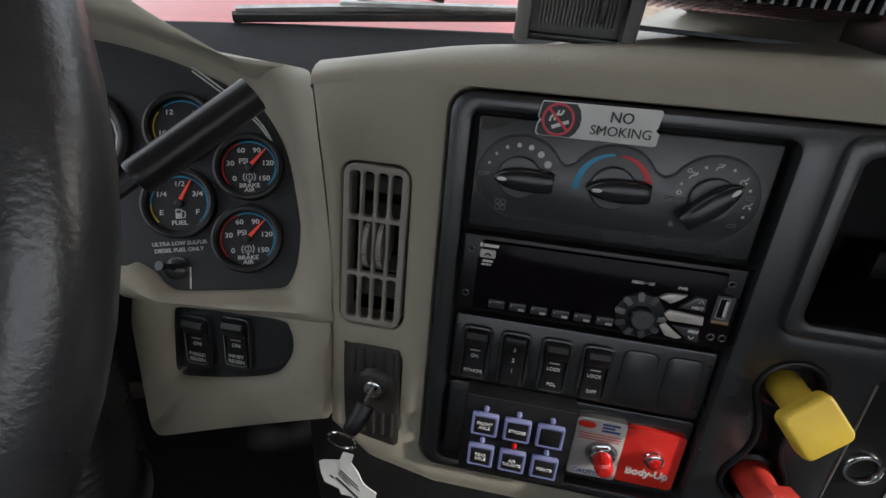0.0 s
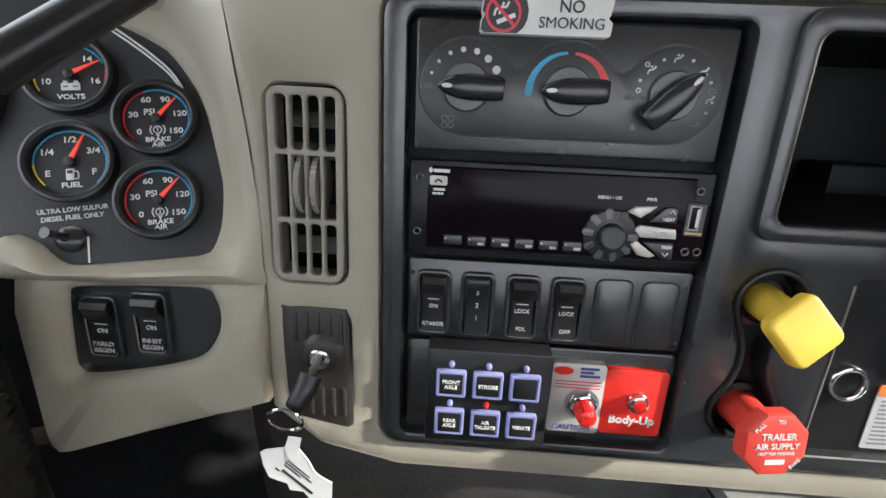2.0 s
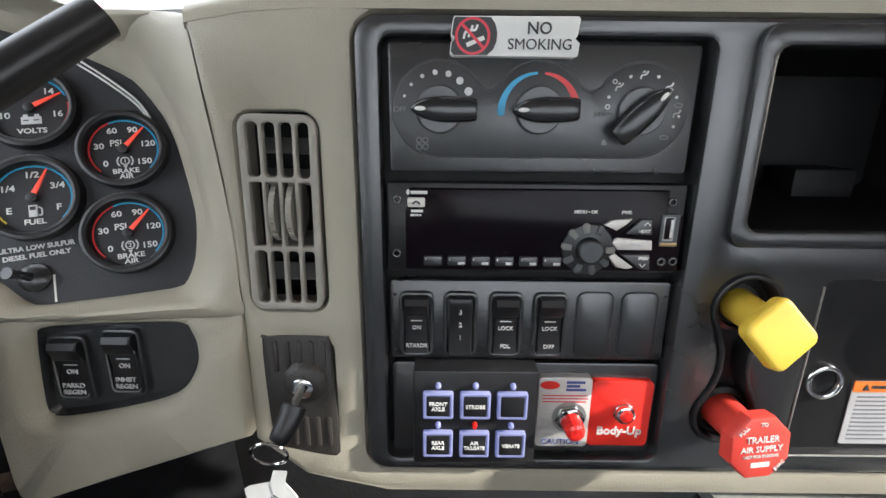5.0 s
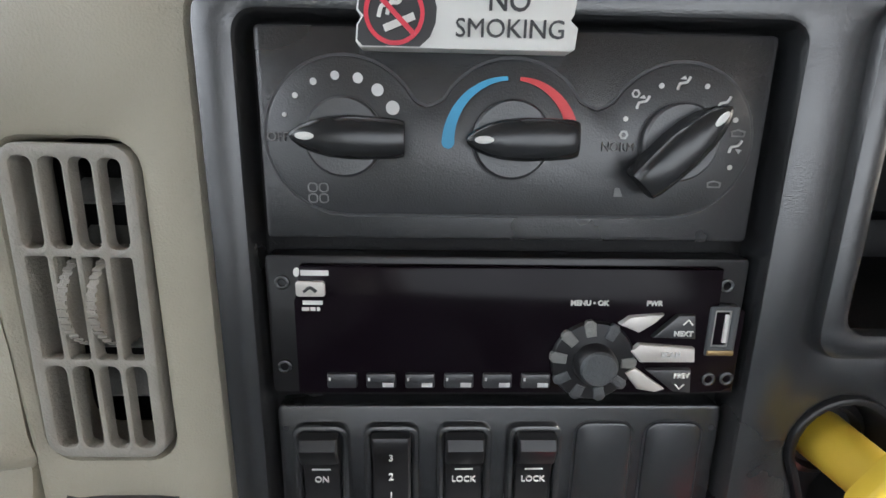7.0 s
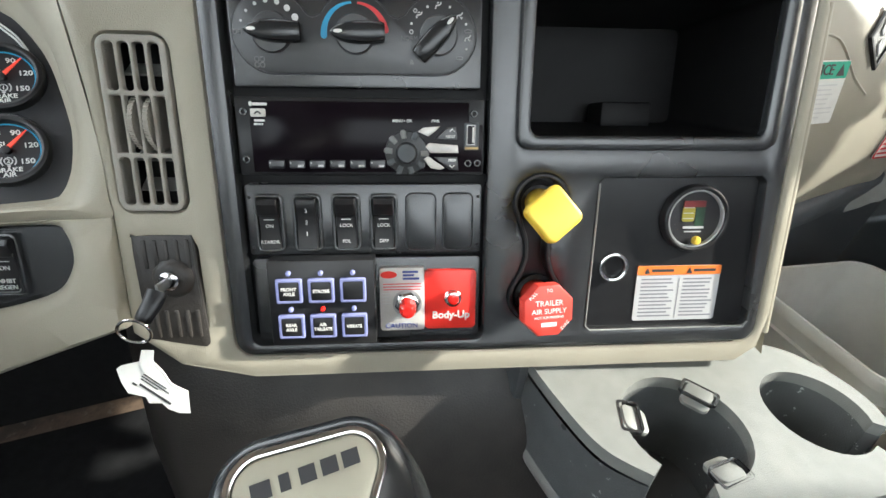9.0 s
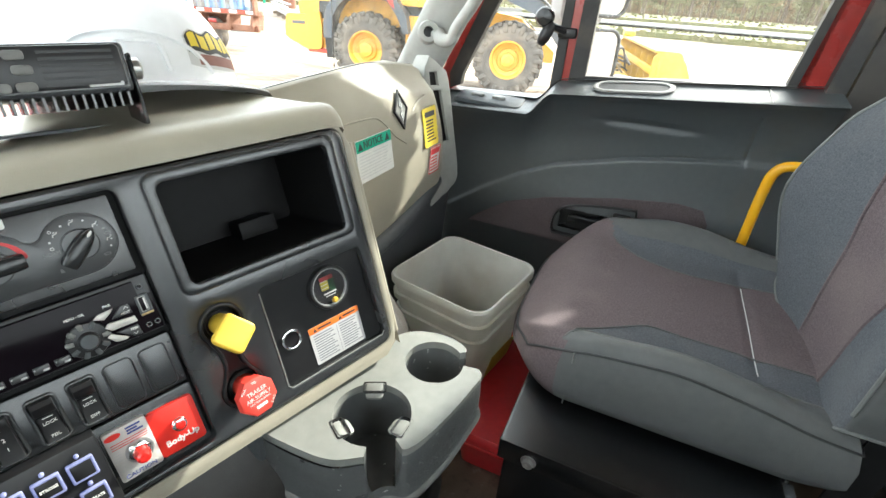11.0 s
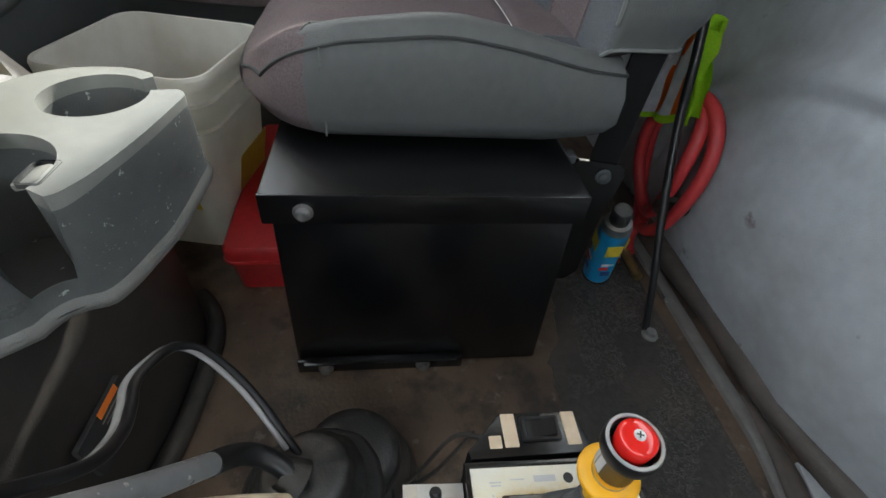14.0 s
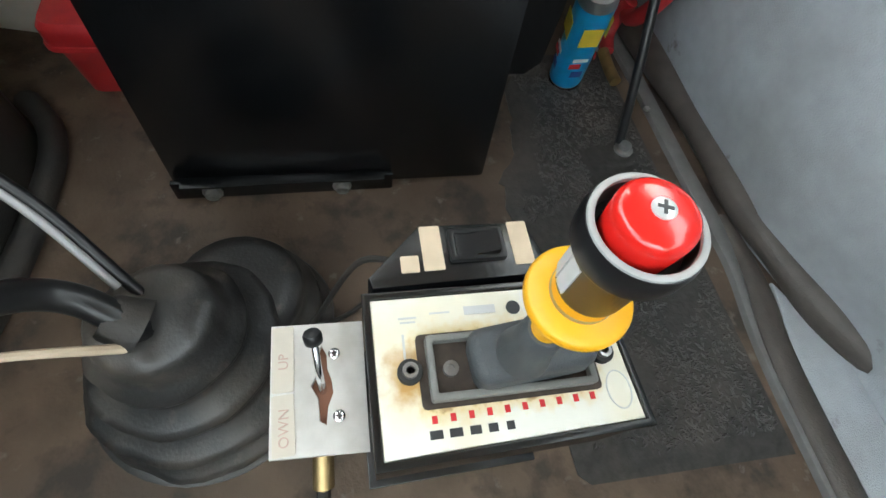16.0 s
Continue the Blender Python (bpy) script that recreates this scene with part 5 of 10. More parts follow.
def container_truck():
    """A corrugated open container with an inward bent top board, on a rusty chassis with a reflective rear beam."""
    c = thing("container_trailer", pose(12.8, 14.25, GROUND, 0, 0, 8), "weathered blue corrugated container on a rusty trailer", "trailer")
    # local: y along the length, x away from the yard's middle; the near end is at y = -1.5
    y0, y1, pitch = -1.50, 5.2, 0.32

    def sheet_of(side, levels):
        bm = bmesh.new()
        plan, y = [], y0
        while y < y1:
            plan += [(0.0, y), (-0.10, y + pitch * 0.20), (-0.10, y + pitch * 0.52), (0.0, y + pitch * 0.72)]
            y += pitch
        rows = [[bm.verts.new((side(x, z), yy, z)) for x, yy in plan] for z in levels]
        for a, b in zip(rows, rows[1:]):
            for i in range(len(plan) - 1):
                bm.faces.new((a[i], a[i + 1], b[i + 1], b[i]))
        return bm

    part("side_wall", sheet_of(lambda x, z: x, (1.33, 2.0, 2.7, 3.40)), BLUE_CONT, c, "blue paint worn to grey and brown on the corrugations", smooth=0)
    part("top_board", sheet_of(lambda x, z: x + 0.40 * (z - 3.40), (3.40, 4.0, 4.6)), BLUE_CONT, c, "bent upper board, bluer than the wall below", smooth=0)
    part("bend_rail", box((-0.02, (y0 + y1) / 2, 3.40), (0.06, y1 - y0, 0.035), 0.01), BLUE_CONT, c)
    part("core", prism([(0.03, y0 + 0.05), (2.4, y0 + 2.15), (2.4, y1 + 2.0), (0.03, y1)], 1.30, 3.35), RUST, c)
    part("end_post", prism([(-0.13, 1.20), (-0.13, 3.42), (0.03, 3.42), (0.05, 1.20)], y0 - 0.10, y0, 0.01, Matrix(((1, 0, 0, 0), (0, 0, 1, 0), (0, 1, 0, 0), (0, 0, 0, 1)))), RUST, c, "rusty end post")
    part("end_post", prism([(-0.10, 3.42), (0.36, 4.6), (0.50, 4.6), (0.05, 3.42)], y0 - 0.10, y0, 0.01, Matrix(((1, 0, 0, 0), (0, 0, 1, 0), (0, 1, 0, 0), (0, 0, 0, 1)))), RUST, c, "rusty end post")
    part("placard", box((-0.108, y0 + 0.17, 1.72), (0.01, 0.17, 0.58), 0.002), WHITE, c, "faded white placard")
    part("placard", box((-0.108, 0.90, 1.38), (0.01, 0.20, 0.20), 0.002), WHITE, c, "faded white placard")
    part("bottom_beam", box((0.10, (y0 + y1) / 2, 1.24), (0.34, y1 - y0 + 0.2, 0.16), 0.02), RUST, c)
    y = y0
    k = 0
    while y < 1.6:
        part("reflective_strip", box((-0.074, y + 0.16, 1.26), (0.006, 0.30, 0.10)), RED_TUBE if k % 2 else WHITE, c, "red reflective strip" if k % 2 else "white reflective strip")
        y += 0.32
        k += 1
    for y in (-1.45, -0.55, 0.55, 1.8, 3.2, 4.6):
        part("bracket", prism([(-0.06, 1.18), (-0.16, 0.92), (-0.10, 0.72), (0.40, 0.72), (0.50, 1.18)], y, y + 0.10, 0.01, Matrix(((1, 0, 0, 0), (0, 0, 1, 0), (0, 1, 0, 0), (0, 0, 0, 1)))), RUST, c)
    part("bumper_beam", box((0.05, 0.0, 0.78), (0.14, 3.1, 0.20), 0.02), RUST, c)
    part("chassis_rail", box((0.8, 2.4, 1.0), (0.25, 5.2, 0.34), 0.02), RUST, c)
    part("tail_lamp", box((-0.03, 0.2, 0.95), (0.05, 0.30, 0.11), 0.01), RED_PAINT, c)
    part("mud_flap", box((0.02, -0.70, 0.50), (0.02, 0.52, 0.42)), PALE_RIM, c, "pale mud flap")
    for y in (0.55, 1.75):
        part("trailer_wheel", lathe([(0.25, -0.15), (0.48, -0.16), (0.52, -0.1), (0.52, 0.1), (0.48, 0.16), (0.25, 0.15), (0.2, 0.08), (0, 0.08)], pose(0.35, y, 0.52, 0, -90, 0), 28), TYRE, c)


container_truck()


def far_yard():
    g = thing("guard_rail_stack", pose(30, 27, GROUND, 0, 0, 48), "stack of galvanised guard rails at the yard's edge", "guard rails")
    for k in range(5):
        part("rail", box((0, 0.2 * (k % 2), 0.25 + 0.17 * k), (9.0, 0.30, 0.10), 0.03), GALV, g)
    for x in (-3, 0, 3):
        part("bearer", box((x, 0, 0.1), (0.2, 0.8, 0.2), 0.02), BARK, g)
    f = thing("red_implement", pose(43, 44.5, GROUND, 0, 0, -45), "red farm implement with frame and tines far off", "farm machine")
    rnd = random.Random(9)
    for k in range(7):
        part("frame_bar", box((-4 + k * 1.3, 0, 1.2 + 0.3 * rnd.random()), (0.9, 0.5, 0.9 + rnd.random()), 0.05), RED_TUBE, f)
    part("main_bar", box((0, 0, 0.9), (10, 0.25, 0.25), 0.03), RED_TUBE, f)
    for k in range(4):
        part("support_wheel", lathe([(0.5, -0.15), (0.6, 0), (0.5, 0.15), (0, 0.15)], pose(-3.6 + 2.4 * k, -0.4, 0.6, 90, 0, 0), 16), TYRE, f)
    e = thing("green_auger", pose(46, 44, GROUND, 0, 0, 40), "bright green auger standing far off", "farm machine")
    part("mast", tube([(0, 0, 0), (0.5, 0, 3.6)], 0.12, 8, 1), GREEN_PRINT, e)
    part("brace", tube([(1.4, 0, 0), (0.5, 0, 3.4)], 0.08, 8, 1), GREEN_PRINT, e)
    r = thing("rusty_barrels", pose(42, 36.5, GROUND, 0, 0, 40), "rusty drums and scrap at the yard's edge", "scrap")
    for k in range(4):
        part("drum", lathe([(0.4, 0), (0.42, 0.1), (0.4, 0.2), (0.4, 1.1), (0.42, 1.2), (0.4, 1.3), (0, 1.3)], pose(k * 1.3 - 2, 0.4 * (k % 2), 0.0), 16), RUST, r)
    for (x, y, h, lean) in ((70, -42.6, 19.0, 0.4), (62, -36.3, 10.5, 0.1), (64, -46, 9.0, 0.0), (60, 4, 2.6, 0.0), (58, -1.5, 2.4, 0)):
        u = thing("utility_pole" if h > 5 else "marker_post", pose(x, y, GROUND), "weathered wooden utility pole by the road" if h > 5 else "grey marker post by the road", "pole")
        part("pole", tube([(0, 0, 0), (lean * 0.5, 0, h / 2), (lean, 0, h)], lambda t: 0.20 * (1 - 0.35 * t) if h > 5 else 0.08, 8, 2), GALV if h > 5 else BARK, u)
        if h > 12:
            part("cross_arm", box((lean, 0, h - 0.8), (0.12, 2.4, 0.14)), BARK, u)


far_yard()


def outside_truck():
    """The truck's own hood, wiper, mirrors and antenna."""
    h = thing("truck_hood", Matrix(), "faded red truck hood in front of the windshield", "truck hood")
    bm = bmesh.new()
    loops = []
    for y, z, half in ((1.325, 0.752, 0.62), (1.6, 0.785, 0.61), (2.1, 0.80, 0.58), (2.7, 0.72, 0.54), (3.1, 0.42, 0.48)):
        ring = []
        for k in range(13):
            s = -1 + 2 * k / 12
            ring.append((0.42 + half * s, y, z - 0.07 * abs(s) ** 4 - (0.25 if abs(s) > 0.95 else 0)))
        loops.append(ring)
    rings(bm, loops, close=False)
    part("shell", bm, HOOD_RED, h)
    part("cowl_panel", sheet(((-0.30, 1.30, 0.66), (1.20, 1.26, 0.66), (1.20, 1.45, 0.62), (-0.30, 1.45, 0.66)), bow=(0, 0.04, 0.05)), HOOD_RED, h, "red cowl below the windshield")
    w = thing("wiper", Matrix(), "grey metal windshield wiper lying on the glass", "wiper")
    part("blade", tube([(0.190, 1.285, 0.772), (0.42, 1.30, 0.776), (0.66, 1.30, 0.782)], 0.008, 6, 3), RUBBER, w)
    part("arm", box((0.50, 1.305, 0.790), (0.30, 0.02, 0.014), 0.005, m=pose(0, 0, 0, 0, 0, 0)), STEEL, w)
    part("bow", tube([(0.195, 1.292, 0.780), (0.38, 1.300, 0.787), (0.60, 1.305, 0.792)], 0.007, 6, 4), STEEL, w)
    part("washer_hose", tube([(0.38, 1.31, 0.796), (0.44, 1.32, 0.812), (0.52, 1.32, 0.798)], 0.0045, 6, 5), RUBBER, w)
    a = thing("antenna", Matrix(), "thin black whip antenna on the cowl", "antenna")
    part("whip", tube([(2.07, 1.5, 0.45), (2.085, 1.5, 1.0), (2.12, 1.5, 1.9)], 0.0022, 6, 2), BLACK, a)
    part("base", lathe([(0.02, 0), (0.014, 0.05), (0.004, 0.08), (0, 0.08)], pose(2.07, 1.5, 0.42), 12), BLACK, a)
    part("stalk", tube([(2.07, 1.5, 0.43), (2.07, 1.5, 0.03)], 0.012, 8, 1), BLACK, a)
    m = thing("side_mirror", Matrix(), "tall truck mirror with chrome back beyond the passenger window", "mirror")
    tall = facing((2.145, 0.475, 1.175), (1.455, -0.249, 1.135))
    shell = rrect(0, 0, 0.185, 0.40, 0.04, 6)
    part("housing", prism(shell, -0.07, -0.002, 0, tall), CHROME, m)
    part("rim", holed(offset(shell, 0.006), [offset(shell, -0.007)], -0.012, 0.006, 0.003, tall), BLACK, m)
    part("mirror_glass", prism(offset(shell, -0.006), -0.002, 0.001, 0, tall), MIRROR, m, "flat mirror glass")
    back = frame_of((2.215, 0.550, 1.165), (-0.69, -0.72, -0.04))
    part("shell_back", prism(rrect(0, 0, 0.19, 0.47, 0.05, 6), -0.05, 0.012, 0.02, back), PALE_RIM, m, "pale grey moulded back of the mirror")
    low = facing((2.140, 0.475, 0.850), (1.45, -0.249, 0.86))
    part("convex_housing", prism(rrect(0, 0, 0.18, 0.17, 0.04), -0.07, -0.002, 0, low), CHROME, m)
    part("convex_rim", holed(rrect(0, 0, 0.19, 0.18, 0.045), [rrect(0, 0, 0.168, 0.158, 0.035)], -0.01, 0.006, 0.003, low), BLACK, m)
    part("convex_glass", prism(rrect(0, 0, 0.17, 0.16, 0.036), -0.002, 0.001, 0, low), MIRROR, m)
    part("bracket", tube([(2.17, 0.52, 0.62), (2.19, 0.52, 1.1), (2.17, 0.52, 1.42)], 0.014, 8, 2), BLACK, m)
    part("bracket_arm", tube([(2.18, 0.52, 0.64), (1.87, 0.62, 0.60)], 0.014, 8, 1), BLACK, m)
    part("bracket_arm", tube([(2.18, 0.52, 1.40), (1.87, 0.55, 1.55)], 0.014, 8, 1), BLACK, m)
    k = thing("look_down_mirror", Matrix(), "round-cornered look-down mirror over the passenger window", "mirror")
    kk = frame_of((1.93, 0.212, 1.386), (-0.69, 0.0, -0.95))
    part("housing", prism(rrect(0, 0, 0.335, 0.215, 0.075, 6), -0.05, 0.0, 0.012, kk), BLACK, k)
    part("mirror_glass", prism(rrect(0, 0, 0.312, 0.192, 0.065, 6), -0.002, 0.002, 0, kk), MIRROR, k)
    part("bracket", tube([(1.96, 0.155, 1.45), (1.92, 0.155, 1.58)], 0.012, 8, 1), BLACK, k)


outside_truck()


# ---- the dashboard ----
def dash_body():
    d = thing("dashboard", PANEL, "beige moulded plastic dashboard angled to the driver", "dashboard", kind="structure")
    inv = PANEL.inverted()
    # front frame round the black trim panel
    outer = [(0.300, -0.150), (0.299, 0.125), (0.285, 0.158), (0.26, 0.166), (-0.25, 0.164), (-0.318, 0.154), (-0.306, 0.05), (-0.302, -0.05), (-0.303, -0.152), (-0.265, -0.185), (-0.20, -0.200), (0.27, -0.200), (0.292, -0.185)]
    trim = rrect(0.035, -0.0115, 0.498, 0.329, 0.016, 5)
    vent = rrect(-0.267, 0.026, 0.055, 0.139, 0.012, 4)
    key = rrect(-0.262, -0.108, 0.046, 0.084, 0.010, 4)
    part("front_frame", holed(outer, [offset(trim, 0.002), vent, offset(key, 0.001)], -0.03, 0.0, 0.004), BEIGE, d)
    part("lower_strip", prism([(-0.262, -0.1838), (-0.20, -0.1985), (0.27, -0.1985), (0.291, -0.1838), (0.291, -0.1778), (-0.262, -0.1778)], -0.02, -0.0004), BEIGE, d)
    # rolled top that runs back to the glass, closed at its free end
    crest = [(-0.34, 0.163), (-0.302, 0.168), (-0.266, 0.175), (-0.223, 0.182), (-0.182, 0.187), (-0.067, 0.193), (0.05, 0.195), (0.35, 0.192)]

    def height(u):
        for (a, b), (c, e) in zip(crest, crest[1:]):
            if u <= c:
                return b + (e - b) * (u - a) / (c - a)
        return crest[-1][1]

    def profile(u):
        h = height(u)
        foot = min(0.1558, h - 0.019)
        d = h - foot
        return [(-0.002, foot - 0.0004), (0.0004, foot), (0.0003, foot + d * 0.25), (-0.002, foot + d * 0.48), (-0.008, foot + d * 0.72), (-0.017, foot + d * 0.89), (-0.030, h - 0.0008), (-0.045, h)]

    def station(u, shrink):
        base = PANEL @ Vector((u, 0, 0))
        out = [base + (PANEL.to_3x3() @ Vector((0, v, n))) + (PANEL.to_3x3() @ Vector((0, -0.6, -1)) * shrink) for n, v in profile(u)]
        last = out[-1]
        s = min(1.0, max(0.0, (u + 0.20) / 0.25))
        deep, fall = 0.13 + 0.29 * s, 0.27 - 0.20 * s
        for k in (0.10, 0.35, 0.7, 0.95, 1.0):
            dy = deep * k
            out.append(Vector((last.x + dy * 0.25, last.y + dy, last.z - fall * dy - 0.004 * k - (0.05 if k == 1.0 else 0.008 if k > 0.9 else 0) - shrink * 0.3)))
        for v in (-0.1,):
            out.append(Vector((out[-1].x, out[-1].y, 0.52)))
        return [inv @ p for p in out]

    us = [-0.3195, -0.3175, -0.28, -0.24, -0.2225, -0.2215, -0.2, -0.16, -0.12, -0.08, -0.04, 0.0, 0.05, 0.15, 0.25, 0.28, 0.293, 0.300, 0.3015]
    sh = [0.004, 0.0] + [0] * 13 + [0.001, 0.005, 0.012, 0.022]
    bm = bmesh.new()
    rings(bm, [station(u, s) for u, s in zip(us, sh)], close=False)
    last = [inv @ (PANEL @ p) for p in station(us[-1], sh[-1])]
    foot = [Vector((0.3015, -0.195, -0.004))]
    bm.faces.new([bm.verts.new(p) for p in last + foot])
    part("top_cover", bm, BEIGE, d, smooth=60)
    part("end_corner", tube([(0.2975, 0.13, -0.006), (0.2985, 0.0, -0.006), (0.2985, -0.17, -0.006)], 0.0055, 10, 4), BEIGE, d)
    bm = bmesh.new()
    add_prism(bm, outer, -0.06, -0.028, 0, Matrix())
    part("backing", prism(rrect(0.0, -0.02, 0.595, 0.33, 0.02), -0.20, -0.165), BLACK, d)
    # black trim panel with its openings
    stack = rrect(-0.0936, -0.0125, 0.2095, 0.3065, 0.008, 4)
    binhole = rrect(0.1505, 0.079, 0.226, 0.134, 0.010, 4)
    side = [(0.112, -0.020), (0.117, -0.0155), (0.262, -0.0145), (0.267, -0.019), (0.2735, -0.155), (0.269, -0.160), (0.115, -0.160), (0.110, -0.155)]
    slot = []
    for a in range(-30, 211, 15):
        slot.append((0.0605 + 0.0248 * math.cos(radians(a)), -0.0360 + 0.0248 * math.sin(radians(a))))
    slot += [(0.0435, -0.061), (0.0470, -0.072), (0.0475, -0.086), (0.0440, -0.099)]
    for a in range(145, 396, 16):
        slot.append((0.0590 + 0.0248 * math.cos(radians(a)), -0.1235 + 0.0248 * math.sin(radians(a))))
    slot += [(0.0735, -0.099), (0.0698, -0.086), (0.0700, -0.072), (0.0765, -0.061)]
    part("trim_panel", holed(trim, [stack, binhole, side, slot], -0.022, 0.003, 0.0035), BLACK, d, "black textured centre trim panel")
    # Darker than the plates, so the gaps round them are painted as shade.
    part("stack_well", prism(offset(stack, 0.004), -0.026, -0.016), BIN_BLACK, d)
    part("side_well", prism(offset(side, 0.003), -0.026, -0.0075), BLACK_SMOOTH, d)
    # Pale line that paints the highlight on the recess lip.
    part("side_edge_highlight", tube([(x, y, 0.0022) for x, y in side[4:8] + side[:1]], 0.0008, 6, 1), GREY_MID, d, "edge of the recess with its highlight painted pale")
    part("slot_well", prism(offset(slot, 0.003), -0.030, -0.015), BLACK_SMOOTH, d)
    part("slot_rim", holed(offset(slot, 0.0005), [offset(slot, -0.003)], -0.015, 0.0042, 0.0012), BLACK_SMOOTH, d)
    # storage bin
    rim = part("bin_rim", holed(rrect(0.1505, 0.079, 0.232, 0.140, 0.012, 4), [rrect(0.1495, 0.0785, 0.207, 0.115, 0.008, 4)], -0.004, 0.008, 0.003), BLACK, d, "black rim of the open storage bin")
    bm = bmesh.new()
    a, b = rrect(0.1495, 0.0785, 0.2072, 0.1152, 0.008, 4), rrect(0.1495, 0.0835, 0.196, 0.100, 0.008, 4)
    rings(bm, [[(x, y, 0.002) for x, y in a], [(x, y, -0.14) for x, y in b]], cap0=False)
    # The bin's inner shade is painted with the deeper black.
    bw = part("bin_well", bm, BIN_BLACK, d, "deep empty storage bin, its inner shade painted black")
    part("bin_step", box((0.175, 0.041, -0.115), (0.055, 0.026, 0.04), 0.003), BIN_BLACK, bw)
    # lower fascia under the dash, down to the floor
    low = bmesh.new()
    plan = [(0.30, 0.80), (0.36, 0.66), (0.55, 0.575), (0.78, 0.515), (0.95, 0.500), (1.03, 0.512), (1.085, 0.55), (1.11, 0.62), (1.13, 0.75), (1.16, 1.15)]
    loops = []
    for z, grow in ((0.0, 0.0), (0.15, -0.002), (0.30, 0.010), (0.42, 0.055), (0.48, 0.10), (0.50, 0.13)):
        loops.append([inv @ Vector((x, y + grow, z)) for x, y in plan])
    rings(low, loops, close=False)
    part("lower_console", low, CONSOLE, d, "dusty black lower console under the dash", smooth=50)
    return d


dash_body()


def glove_side():
    """The passenger's side of the dash: glove box lid, its surround and the end outlet."""
    g = thing("glove_box", Matrix(), "beige glove box with diamond emblem and warning stickers", "glove box", kind="structure")
    # lid: a bulging panel; x along, z up
    x0, x1 = 1.02, 1.585

    def top(x):
        return 0.872 - (0.018 * ((1.32 - x) / 0.33) ** 2 if x < 1.32 else 0.026 * ((x - 1.32) / 0.205) ** 2)

    def foot(x):
        s = max(0.0, (x - x0) / (x1 - x0))
        return 0.46 + 0.028 * s ** 1.5

    def face(x, t):
        y = 0.795 - 0.030 * math.sin(math.pi * min(1, t * 1.05)) - 0.05 * (1 - t) * 0.2
        y += 0.03 * max(0, t - 0.85) / 0.15
        s = (x - x0) / (x1 - x0)
        return y + (0.012 * (1 - 2 * s) ** 4 if s < 0.5 else 0.030 * max(0.0, (s - 0.88) / 0.12) ** 2 - 0.040 * max(0.0, s - 0.6) ** 2)

    def lean(x, t):
        """The end of the lid slants out towards its foot."""
        s = (x - x0) / (x1 - x0)
        return s * (0.066 * (1 - t) - 0.012 - 0.04 * max(0.0, 1 - t / 0.12) ** 2)

    bm = bmesh.new()
    nx, nz = 40, 30
    grid = []
    for j in range(nz + 1):
        t = j / nz
        grid.append([bm.verts.new((x + lean(x, t), face(x, t), foot(x) + (top(x) - foot(x)) * t)) for x in (x0 + (x1 - x0) * i / nx for i in range(nx + 1))])
    grid.insert(0, [bm.verts.new((v.co.x, v.co.y + 0.05, v.co.z + 0.004)) for v in grid[0]])
    for a, b in zip(grid, grid[1:]):
        for i in range(nx):
            bm.faces.new((a[i], a[i + 1], b[i + 1], b[i]))
    edge = [r[-1] for r in grid]
    back = [bm.verts.new((v.co.x + 0.004, v.co.y + 0.06, v.co.z)) for v in edge]
    for i in range(len(edge) - 1):
        bm.faces.new((edge[i], edge[i + 1], back[i + 1], back[i]))
    part("lid", bm, BEIGE, g, smooth=50)
    # top of the dash behind the lid
    bm = bmesh.new()
    rows = []
    for dy, dz in ((0.026, -0.002), (0.032, 0.003), (0.05, 0.003), (0.075, -0.006), (0.09, -0.022), (0.10, -0.09)):
        rows.append([(x, face(x, 1) - 0.028 + dy + (0.06 if x > 1.6 else 0) * 0, top(min(x, x1)) + dz) for x in (0.90, 1.0, 1.1, 1.2, 1.3, 1.4, 1.5, x1, 1.66)])
    rings(bm, rows, close=False)
    part("top_cover", bm, BEIGE, g, smooth=60)
    part("lower_fascia", sheet(((0.98, 0.80, 0.0), (1.78, 0.86, 0.0), (1.72, 0.79, 0.53), (0.98, 0.83, 0.50)), bow=(0, -0.02, 0)), GREY, g, "dark grey lower fascia under the glove box")
    ys = bmesh.new()
    add_tube(ys, [(1.05, 0.805, 0.452), (1.30, 0.785, 0.468), (1.5, 0.79, 0.50), (1.60, 0.80, 0.525)], 0.028, 10, 5)
    part("lower_roll", ys, GREY, g, "dark grey rolled edge under the lid")
    # end panel with a small and a tall louvred outlet
    m = frame_of((1.635, 0.795, 0.695), (-0.30, -0.95, 0.10), -4)
    small = [(-0.054, 0.129), (-0.027, 0.129), (-0.018, 0.095), (-0.048, 0.095)]
    tall = [(-0.037, 0.081), (-0.0095, 0.081), (0.030, -0.060), (0.004, -0.064)]
    plan = flowing([(-0.075, 0.143), (-0.004, 0.141), (0.0245, 0.110), (0.054, -0.027), (0.080, -0.172), (0.045, -0.212), (0.011, -0.229), (-0.060, -0.225)], 3, True)
    end = part("end_outlet", holed(plan, [small, tall], -0.05, 0.0, 0.006, m), PILLAR, g, "grey end outlet with black louvres")
    for hole, n in ((small, 3), (tall, 9)):
        # Shallow black sheet in place of the dark depth behind the louvres.
        part("outlet_well", prism(offset(hole, 0.001), -0.020, -0.010, 0, m), BIN_BLACK, end)
        a, b, c, d = (Vector(p) for p in hole)
        for k in range(n):
            if n == 3:
                f = (k + 0.5) / 3
                p, q = a + (b - a) * f, d + (c - d) * f
            else:
                f = (k + 0.5) / n
                p, q = a + (d - a) * f, b + (c - b) * f
            part("louvre", tube([(p.x, p.y, -0.006), ((p.x + q.x) / 2, (p.y + q.y) / 2, -0.006), (q.x, q.y, -0.006)], 0.0022 if n == 3 else 0.0018, 6, 1), BLACK_SMOOTH, end)
